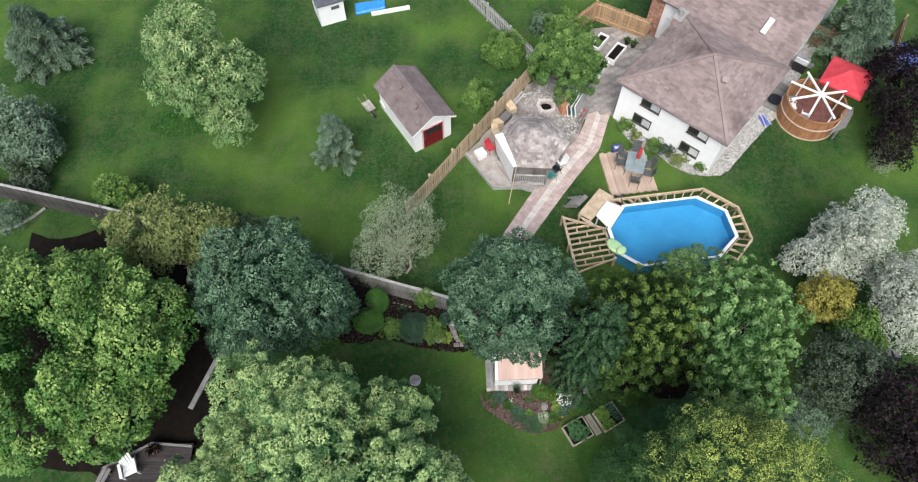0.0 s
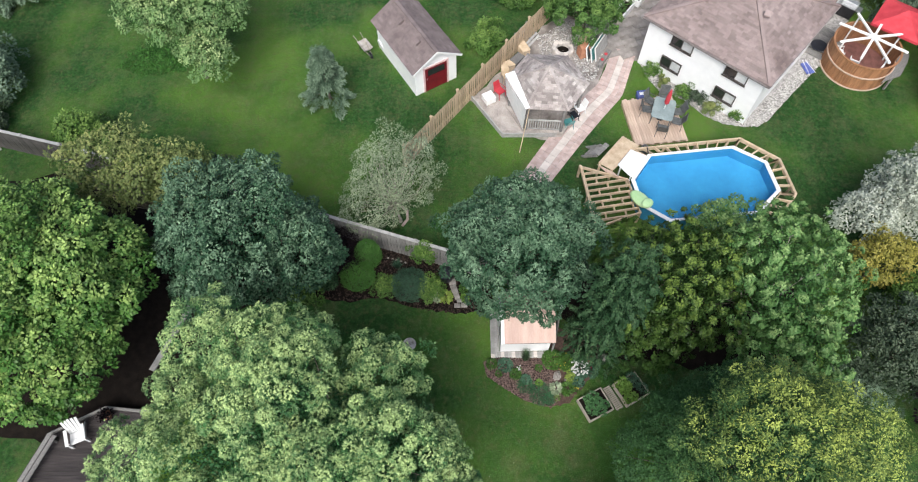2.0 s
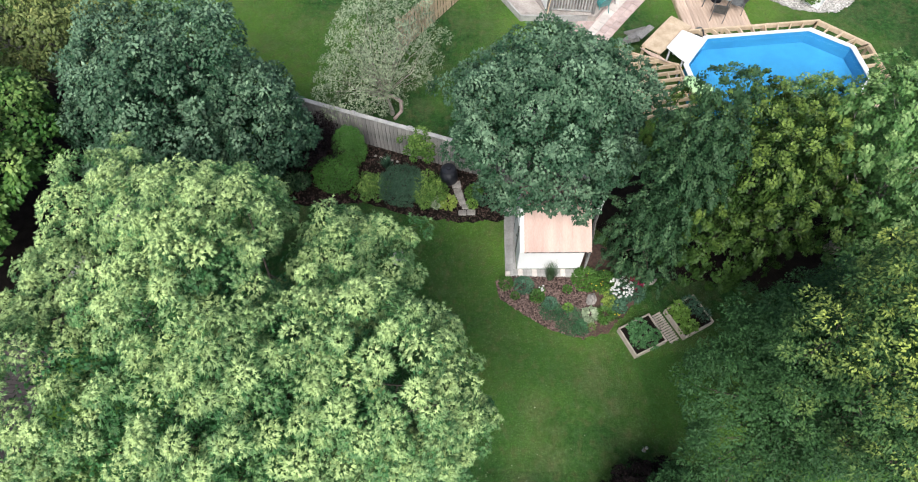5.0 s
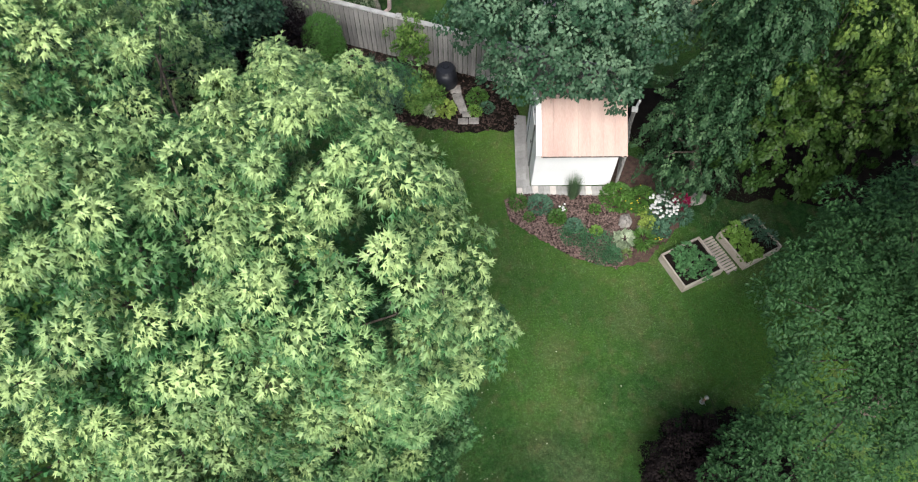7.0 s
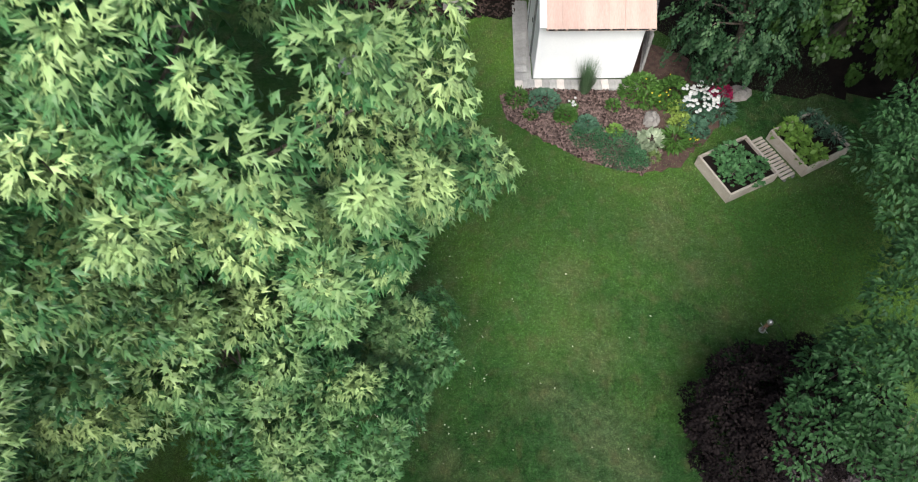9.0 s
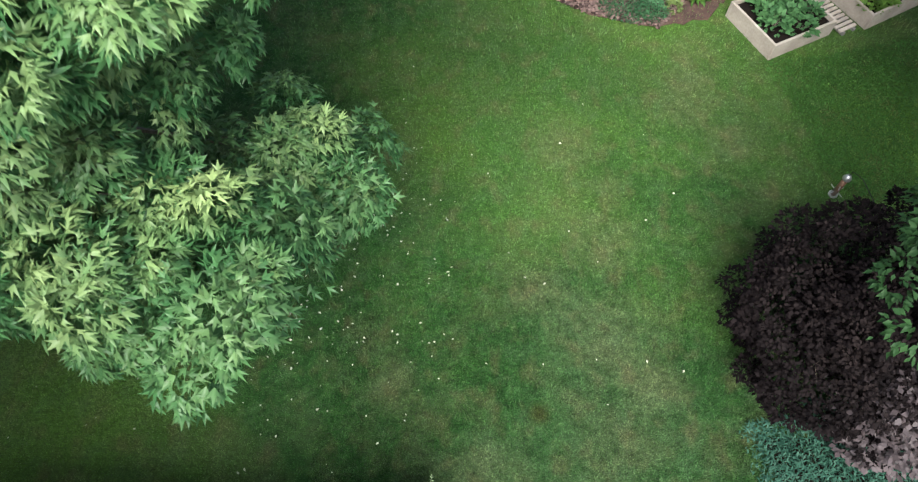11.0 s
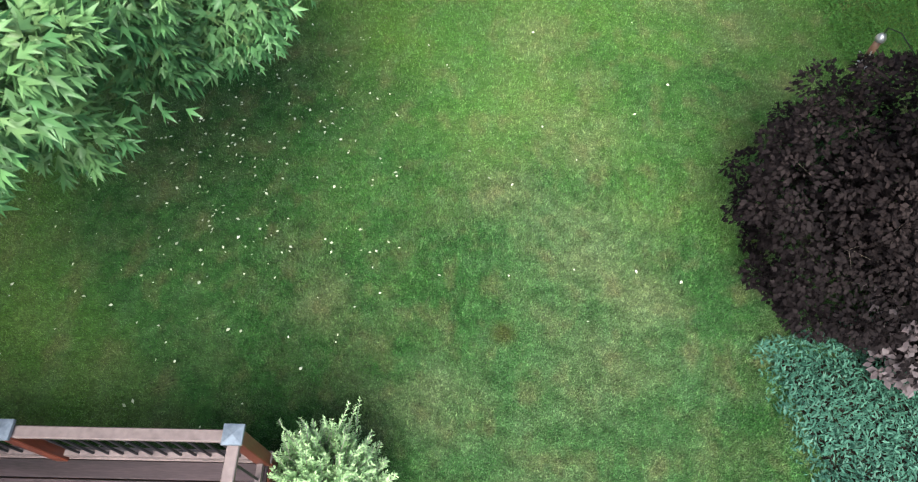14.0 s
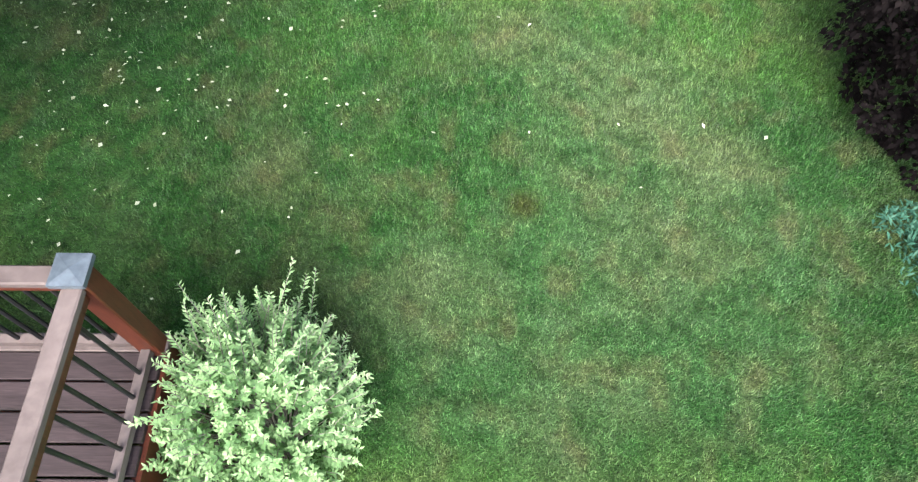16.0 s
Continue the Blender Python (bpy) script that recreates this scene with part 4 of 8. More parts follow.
tree("ornamental_tree", "dense round green tree beside the patio", "tree", (7.0, 30.2), [(6.9, 30.7, 2.6, 2.05, 2.1, 2.1)], "dense green leaves", ORNAMENT, 36000, 0.12, RHOMB, 0.34, 0.1, 0.3, None, 45, 0.2, 30, 0.5, 0.14, bough=0.6, tuft=0.27)
shrub("blue_shrub", "small blue-grey shrub behind the fence", (6.0, 36.0), (0.8, 0.7, 0.7), SPRUCE, 2500, 0.14, NARROW, 0.25, 46)
shrub("round_shrub", "bright green shrub behind the patio tree", (7.3, 35.4), (1.2, 0.9, 1.0), GREEN, 5000, 0.14, RHOMB, 0.3, 47)
tree("willow_tree", "pale fine-leaved small willow behind the grey fence", "tree", (-3.1, 17.2), [(-3.2, 18.2, 2.9, 1.65, 1.5, 1.9), (-4.3, 17.0, 1.6, 1.3, 1.1, 1.3)],
     "pale grey-green leaves", PALE, 15000, 0.11, NARROW, 0.34, 0.07, 0.3, PALE_BARK, 48, 0.1, 90, 0.4, 0.24, -0.8, 0.1)
tree("thin_tree", "sparse yellowing tree with bare pale branches", "tree", (-15.2, 16.4), [(-15.6, 17.2, 4.0, 2.6, 1.6, 2.0), (-13.2, 17.4, 3.2, 1.6, 1.4, 1.6)],
     "thin yellowing leaves", BUFF, 17000, 0.14, RHOMB, 0.36, 0.11, 0.3, PALE_BARK, 49, 0.2, 90, 0.5, 0.26, -0.6, 0.1, bough=0.5)
shrub("round_shrub", "fresh green shrub behind the grey fence", (-20.0, 21.7), (1.25, 0.8, 1.0), GREEN, 8000, 0.14, RHOMB, 0.28, 50)
shrub("round_shrub", "grey-green shrub behind the grey fence", (-11.9, 18.6), (1.3, 0.9, 1.2), GREYGREEN, 5000, 0.14, RHOMB, 0.28, 51)
shrub("round_shrub", "grey twiggy shrub behind the grey fence", (-26.0, 22.9), (1.0, 0.8, 0.8), GREYGREEN, 3000, 0.14, RHOMB, 0.28, 52)
shrub("juniper", "small blue conifer inside a curved edging", (-26.4, 20.3), (0.8, 0.7, 0.7), SPRUCE, 3000, 0.14, NARROW, 0.24, 53)

# shrubs round the near lawn
tree("burgundy_maple", "low dark burgundy lace-leaf maple by the fence", "shrub", (-6.1, 15.0), [(-6.1, 15.0, 0.9, 1.15, 0.95, 0.95)], "dark burgundy leaves", PLUM, 9000, 0.10, NARROW, 0.28, 0.05, 0.3, None, 54)
CLIPPED = foliage("clipped_yew", (0.045, 0.14, 0.026), (0.095, 0.23, 0.045), None, 1.2)
TEALMOUND = foliage("teal_yew", (0.035, 0.095, 0.055), (0.085, 0.17, 0.10), None, 1.2)
shrub("clipped_shrub", "clipped egg-shaped green evergreen", (-4.45, 14.85), (0.56, 0.52, 0.95), CLIPPED, 15000, 0.042, RHOMB, 0.05, 55, smooth=True)
shrub("clipped_shrub", "clipped dome-shaped green evergreen", (-4.9, 13.85), (0.76, 0.68, 0.58), CLIPPED, 15000, 0.042, RHOMB, 0.05, 56, smooth=True)
shrub("mound_shrub", "rounded blue-green evergreen mound", (-2.4, 13.45), (0.80, 0.75, 0.55), TEALMOUND, 14000, 0.06, NARROW, 0.07, 57, smooth=True)
shrub("mound_shrub", "small fresh green mound shrub", (-3.55, 13.4), (0.48, 0.45, 0.36), GREEN, 3500, 0.07, RHOMB, 0.15, 58)
shrub("climber", "leafy green climber on the grey fence", (-1.75, 14.95), (0.42, 0.22, 0.85), GREEN, 3500, 0.09, RHOMB, 0.16, 59)
shrub("leafy_plant", "loose green perennial beside the mound", (-1.45, 13.35), (0.5, 0.55, 0.35), GREEN, 2600, 0.14, NARROW, 0.2, 60, category="plant")
shrub("leafy_plant", "low bush at the bed's shaded end", (-6.5, 13.6), (0.6, 0.5, 0.4), DEEP, 2500, 0.09, RHOMB, 0.2, 61, category="plant")
shrub("leafy_plant", "fresh green bush at the bed's edge", (-7.4, 13.0), (0.55, 0.5, 0.5), GREEN, 2500, 0.10, RHOMB, 0.2, 62, category="plant")
NINEBARK = foliage("dark_ninebark_leaf", (0.0045, 0.0034, 0.0038), (0.0115, 0.008, 0.0086), (0.026, 0.019, 0.018), 1.0, 0.8, 0.1, 0.1)
tree("ninebark", "rounded dark purple-brown ninebark beside the lawn", "shrub", (5.55, 2.36), [(5.55, 2.5, 0.97, 1.40, 1.15, 1.05)], "dark purple-brown leaves", NINEBARK, 42000, 0.055, RHOMB, 0.16, 0.04, 0.2, None, 63, 0.1, 40, 0.5, 0.07, -0.9, 0.3)
BARBERRY = foliage("dusky_barberry_leaf", (0.06, 0.045, 0.05), (0.14, 0.115, 0.118), None, 1.5, 0.45, 0.15)
shrub("barberry", "dusky pink-grey leaved shrub beside the ninebark", (5.72, 1.55), (0.6, 0.5, 0.92), BARBERRY, 4200, 0.085, RHOMB, 0.13, 64)
DAPPLED = foliage("dappled_willow_leaf", (0.15, 0.33, 0.12), (0.33, 0.56, 0.24), (0.50, 0.70, 0.36), 2.0, 0.5, 0.3)
SPURGE = foliage("teal_groundcover_leaf", (0.025, 0.095, 0.06), (0.065, 0.175, 0.12), None, 2.0, 0.5)
# ---- the house with its front block and main block ----
AX = (0.760, -0.650)   # along the front wall
AY = (0.650, 0.760)    # away from the near yard
FRONT = (10.0, 28.21)  # foot of the front wall's far corner
HOUSE = pose(FRONT[0], FRONT[1], 0, 0, 0, math.degrees(math.atan2(AX[1], AX[0])))


def window(parent, m, w, h, dark_side=0):
    """A two-light sliding window set in a wall face: frame, mullion, sill and panes."""
    g = Geo()
    t = 0.05
    g.box(0, -0.05, 0, w, 0.05, t, m).box(0, -0.05, h - t, w, 0.05, h, m)
    g.box(0, -0.05, t, t, 0.05, h - t, m).box(w - t, -0.05, t, w, 0.05, h - t, m).box(w / 2 - t / 2, -0.04, t, w / 2 + t / 2, 0.04, h - t, m)
    win = part("window", g, DARK_FRAME, parent, "dark-framed sliding window")
    part("window_sill", Geo().box(-0.04, -0.11, -0.05, w + 0.04, -0.051, -0.002, m), DARK_FRAME, win)
    part("pane", Geo().box(t, -0.015, t, w / 2 - t / 2, 0.01, h - t, m), GLASS_DARK if dark_side == 0 else GLASS_PALE, win, "dark open pane")
    part("pane", Geo().box(w / 2 + t / 2, -0.02, t, w - t, 0.005, h - t, m), GLASS_PALE, win, "pale curtained pane")


def roof_plane(parent, pts, material, thick=0.12, label="brown asphalt shingle roof slope"):
    """One slope: a thick sheet with rows of shingle courses lapped over it."""
    a, b = Vector(pts[0]), Vector(pts[1])
    mids = [Vector(p) for p in pts]
    nor = (mids[1] - mids[0]).cross(mids[-1] - mids[0]).normalized()
    if nor.z < 0:
        nor = -nor
    n = len(mids)
    g = Geo()
    g.put([p - nor * thick for p in mids] + [p for p in mids],
          [tuple(range(n - 1, -1, -1)), tuple(range(n, 2 * n))] + [(i, (i + 1) % n, n + (i + 1) % n, n + i) for i in range(n)])
    roof = part("roof_slope", g, material, parent, label)
    # courses run level along the slope, each tilted up at its lower lip
    along = (b - a).normalized()
    up = nor.cross(along)
    if up.z < 0:
        up = -up
    depth = max((p - a).dot(up) for p in mids)
    step = 0.15
    rng = random.Random(n + int(depth * 100))
    g = Geo()
    k = 0
    while k * step < depth - 0.02:
        lo, hi = k * step, min(depth, (k + 1) * step + 0.03)

        def span(h):
            xs_ = []
            for p, q in zip(mids, mids[1:] + mids[:1]):
                hp, hq = (p - a).dot(up), (q - a).dot(up)
                if (hp - h) * (hq - h) <= 0 and abs(hp - hq) > 1e-6:
                    xs_.append((p + (q - p) * ((h - hp) / (hq - hp)) - a).dot(along))
            return (min(xs_), max(xs_)) if len(xs_) >= 2 else None
        s0, s1 = span(lo + 1e-4), span(min(hi, depth - 1e-3))
        if s0 and s1:
            x = s0[0]
            while x < s0[1] - 0.05:
                w = rng.uniform(0.2, 0.42)
                x2 = min(s0[1], x + w)
                u0, u1 = max(x, s1[0]), min(x2, s1[1])
                if u1 > u0:
                    lip = rng.uniform(0.012, 0.03)
                    P = lambda xx, hh, zz: a + along * xx + up * hh + nor * zz
                    g.put([P(x, lo, 0.002), P(x2, lo, 0.002), P(x2, lo, lip), P(x, lo, lip), P(u0, hi, 0.004), P(u1, hi, 0.004)],
                          [(0, 1, 2, 3), (3, 2, 5, 4), (0, 3, 4), (1, 5, 2)])
                x = x2 + 0.012
        k += 1
    courses = part("shingle_cover", g, material, roof)
    courses["kind"] = "stuff"
    return roof


def house():
    h = thing("house", "white-walled house with brown shingle hip roof", "house")
    h.matrix_basis = HOUSE
    W, D, E = 6.92, 7.2, 3.5
    for a in ((0, 0, W, 0.2), (W - 0.2, 0.2, W, D), (0, 0.2, 0.2, D)):
        part("wall", Geo().box(a[0], a[1], -0.1, a[2], a[3], E), WHITE, h, "plain white rendered wall", bevel=0.01)
    for x, z, w, hh in ((1.5, 2.5, 1.3, 0.72), (1.30, 0.85, 1.25, 0.68), (4.75, 2.5, 1.3, 0.72), (4.70, 0.85, 1.25, 0.68)):
        window(h, Matrix.Translation((x, -0.02, z)), w, hh)
    o = 0.3
    ax, ay, az = W / 2 + 0.05, D / 2, 5.15
    fl, fr, br, bl, top = (-o, -o, E), (W + o, -o, E), (W + o, D + 0.2, E), (-o, D + 0.2, E), (ax, ay, az)
    for pts in ((fl, fr, top), (fr, br, top), (br, bl, top), (bl, fl, top)):
        roof_plane(h, pts, SHINGLE)
    for p in (fl, fr, br, bl):
        part("hip_cap", Geo().beam(Vector(p) + Vector((0, 0, 0.035)), Vector(top) + Vector((0, 0, 0.035)), 0.2, 0.05), SHINGLE, h)
    g = Geo()
    for p, q in ((fl, fr), (fr, br), (bl, fl)):
        g.beam(Vector(p) + Vector((0, 0, -0.1)), Vector(q) + Vector((0, 0, -0.1)), 0.07, 0.1)
    part("gutter", g, GUTTER, h, "mauve-grey metal gutter and fascia")
    # main block behind
    x0, x1, y0, y1, e2 = -3.2, W + o, D + 0.2, D + 11.0, 3.5
    part("wall", Geo().box(x0 + 0.5, y0 + 0.5, -0.1, 0.0, y1 - 0.5, e2), WHITE, h, "white wall of the main block")
    part("wall", Geo().box(0.004, y0 + 0.01, -0.1, x1 - 0.65, y1 - 0.5, e2 - 0.01), WHITE, h, "white wall of the main block")
    rz = 6.0
    ym = (y0 + y1) / 2
    roof_plane(h, ((x0, y0, e2), (x1 - 0.3, y0, e2), (x1 - 0.3, ym, rz), (x0, ym, rz)), SHINGLE)
    roof_plane(h, ((x1 - 0.3, y1, e2), (x0, y1, e2), (x0, ym, rz), (x1 - 0.3, ym, rz)), SHINGLE)
    part("ridge_cap", Geo().beam((x0, ym, rz + 0.03), (x1 - 0.3, ym, rz + 0.03), 0.25, 0.05), SHINGLE, h)
    for q in (0, 1):
        xx = x0 + 0.6 if q == 0 else x1 - 0.8
        part("gable", Geo().put([(xx, y0 + 0.6, e2), (xx, y1 - 0.6, e2), (xx, ym, rz - 0.35), (xx + 0.15, y0 + 0.6, e2), (xx + 0.15, y1 - 0.6, e2), (xx + 0.15, ym, rz - 0.35)],
                                [(0, 2, 1), (3, 4, 5), (0, 1, 4, 3), (1, 2, 5, 4), (2, 0, 3, 5)]), WHITE, h)
    # roof lamp tube, vents, brick pier, chimney
    part("skylight", Geo().box(-0.17, -0.55, 0, 0.17, 0.55, 0.12, Matrix.Translation((4.6, y0 + 1.35, 4.28)) @ pose(0, 0, 0, 25.7, 0, 0)), TRIM, h, "long white skylight curb", bevel=0.02)
    for vx, vy, vz in ((2.6, 1.55, 4.15), (4.9, 2.6, 4.75), (4.6, y0 + 3.6, 5.1)):
        part("roof_vent", Geo().box(-0.17, -0.17, 0, 0.17, 0.17, 0.16, pose(vx, vy, vz, 18, 0, 12)), SHINGLE, h, "low brown roof vent", bevel=0.02)
    g = Geo()
    for k in range(14):
        g.box(-0.5 + 0.01 * (k % 2), D - 0.95, 0.02 + k * 0.26, 0.02, D + 0.05 - 0.01 * (k % 2), 0.25 + k * 0.26)
    part("chimney", g, BRICK, h, "brick chimney with pale mortar")
    part("chimney_cap", Geo().box(-0.58, D - 1.02, 3.66, 0.1, D + 0.12, 3.78), CONCRETE, h, bevel=0.02)
    part("chimney_pot", Geo().turned([(0.17, 0), (0.17, 0.35), (0.2, 0.4), (0.12, 0.42)], 12, (-0.24, D - 0.45, 3.78)), CONCRETE, h)
    facing = part("stone_facing", Geo().box(x0 + 0.46, y0 + 0.46, 0.0, x0 + 1.39, y0 + 0.498, 3.3), CONCRETE, h, "brown split-stone facing")
    for k in range(24):
        for j in range(3):
            u = x0 + 0.45 + 0.32 * j - (0.1 if k % 2 and j else 0)
            w_ = 0.30 + (0.1 if k % 2 and j == 2 else -0.1 if k % 2 and j == 0 else 0)
            part("stone", Geo().box(u, y0 + 0.40 + 0.012 * ((k * 7 + j * 3) % 4), 0.02 + k * 0.137, u + w_, y0 + 0.459, 0.145 + k * 0.137), BRICK, facing)
    part("door", Geo().box(x0 + 1.7, y0 + 0.44, 0.05, x0 + 2.6, y0 + 0.5, 2.1), TRIM, h, "white back door")
    return h


house()

# ---- flagged court and planters beside the house ----
court = solid("court_ground", Geo().prism([(8.4, 28.6), (10.1, 28.3), (12.6, 31.4), (14.6, 34.8), (12.2, 36.6), (9.4, 36.2), (8.2, 33.0), (8.0, 30.6)], -0.02, 0.035), STONE)
tagged(court, "grey flagstone court with dark joints", "patio", kind="structure")
rng = random.Random(8)
flags = [shared("flagstone", Geo().box(-0.5, -0.5, 0, 0.5, 0.5, 0.05), STONE)]
for i in range(9):
    for j in range(5):
        x, y = 8.55 + j * 0.86 + i * 0.33, 28.9 + i * 0.82 - j * 0.05
        if j == 4 and i < 3 or x > 9.8 + 0.48 * (y - 28.3) + (0.6 if y < 31 else 0):
            continue
        piece("flagstone", flags[0], pose(x, y, 0.03, 0, 0, 22 + rng.uniform(-3, 3)) @ Matrix.Diagonal((0.82 * rng.uniform(0.9, 1.0), 0.78 * rng.uniform(0.9, 1), 1, 1)), court)


def planter(x, y, w, l, turn, group="planters in the court"):
    p = thing("planter", "white-framed rectangular planter filled with dark soil", "planter", group, at=(x, y, 0.08), turn=turn)
    for a in ((-w / 2, -l / 2, w / 2, -l / 2 + 0.1), (-w / 2, l / 2 - 0.1, w / 2, l / 2), (-w / 2, -l / 2 + 0.1, -w / 2 + 0.1, l / 2 - 0.1), (w / 2 - 0.1, -l / 2 + 0.1, w / 2, l / 2 - 0.1)):
        part("side_board", Geo().box(a[0], a[1], 0, a[2], a[3], 0.42), TRIM, p, bevel=0.01)
    part("soil", Geo().box(-w / 2 + 0.1, -l / 2 + 0.1, 0.0, w / 2 - 0.1, l / 2 - 0.1, 0.3), SOIL, p, "dark soil with low plants")


planter(10.75, 33.55, 0.75, 1.75, -36)
planter(9.75, 34.6, 0.7, 1.5, -36)
planter(9.55, 32.2, 0.7, 1.5, -36)


def board_fence(name, label, a, b, height, material, panels, board=0.14, gap=0.018, cap=None, rails=2, group=""):
    """Upright boards on rails between capped posts."""
    f = thing(name, label, "fence", group)
    m, length = between(a, b)
    f.matrix_basis = m
    bm_ = shared("board", Geo().box(0, -0.012, 0.06, board, 0.012, height), material)
    x, i = 0.06, 0
    while x + board < length - 0.04:
        piece("board", bm_, pose(x, -0.062 + 0.006 * math.sin(i * 2.3), 0.01 * math.sin(i * 1.7)), f)
        x += board + gap
        i += 1
    for z in [0.35, height - 0.3, (height + 0.05) / 2][:rails]:
        part("rail", Geo().box(0, -0.05, z, length, 0.02, z + 0.09), material, f)
    if cap:
        part("cap_rail", Geo().box(0, -0.07, height + 0.02, length, 0.08, height + 0.06), cap, f, "pale weathered cap rail")
    for k in range(panels + 1):
        xx = length * k / panels
        post = part("post", Geo().box(xx - 0.05, -0.055, -0.05, xx + 0.05, 0.045, height + 0.1), material, f)
        part("post_cap", Geo().box(xx - 0.075, -0.08, height + 0.1, xx + 0.075, 0.07, height + 0.13).put(
            [(xx - 0.06, -0.065, height + 0.13), (xx + 0.06, -0.065, height + 0.13), (xx + 0.06, 0.055, height + 0.13), (xx - 0.06, 0.055, height + 0.13), (xx, -0.005, height + 0.19)],
            [(0, 1, 4), (1, 2, 4), (2, 3, 4), (3, 0, 4)]), cap or material, post)
    return f


# WEATHERED again, darkened so the boards carry their shade in the colour
SHADED_BOARD = surface("weathered_shade_board", (0.028, 0.026, 0.025), (0.10, 0.095, 0.09), 3.0, 30.0, 0.85, 0.4, 0.006, stretch=(6, 6, 0.6), vary=0.45)
FENCE_TOP = surface("pale_fence_cap", (0.26, 0.26, 0.255), (0.44, 0.435, 0.42), 4.0, 30.0, 0.8, 0.2, 0.003, vary=0.15)
board_fence("board_fence", "weathered grey board fence with pale capped posts", (-6.45, 16.45), (0.0, 14.5), 1.62, WEATHERED, 3, cap=FENCE_TOP)
board_fence("board_fence", "weathered grey board fence running behind trees", (0.0, 14.5), (4.6, 13.1), 1.62, WEATHERED, 2, cap=FENCE_TOP)
board_fence("board_fence", "weathered board fence, shade put into its colour, pale cap, behind shaded ground", (-20.5, 20.4), (-6.45, 16.45), 1.62, SHADED_BOARD, 6, cap=FENCE_TOP)
board_fence("board_fence", "weathered board fence, shade put into its colour, pale cap, at the lawn edge", (-29.5, 22.6), (-20.5, 20.4), 1.62, SHADED_BOARD, 4, cap=FENCE_TOP)
PICKET = surface("tan_picket", (0.36, 0.265, 0.17), (0.56, 0.44, 0.31), 3.0, 26.0, 0.8, 0.3, 0.005, stretch=(5, 5, 0.6), vary=0.35)
board_fence("picket_fence", "tan weathered cedar picket fence across the lawn", (-3.05, 20.6), (4.95, 31.6), 1.75, PICKET, 6, 0.13, 0.06)
board_fence("board_fence", "pale grey spaced-board fence behind the shrubs", (5.05, 32.6), (0.5, 39.2), 1.5, FENCE_TOP, 3, 0.12, 0.08)
board_fence("board_fence", "brown cedar board fence beside the house", (13.0, 35.1), (9.6, 37.0), 1.75, CEDAR, 2)
board_fence("board_fence", "brown cedar board fence behind the patio tree", (9.6, 37.0), (7.4, 34.9), 1.75, CEDAR, 1)
board_fence("board_fence", "dark brown board fence behind the round tub", (24.0, 35.0), (28.6, 31.9), 1.75, surface("dark_brown_boards", (0.12, 0.065, 0.04), (0.27, 0.16, 0.10), 3.0, 26.0, 0.8, 0.3, 0.005, stretch=(5, 5, 0.6), vary=0.4), 4)
board_fence("board_fence", "brown board fence running away from the far corner", (28.6, 31.9), (30.5, 35.5), 1.75, CEDAR, 1)

# ---- sheds on the neighbouring lawn ----


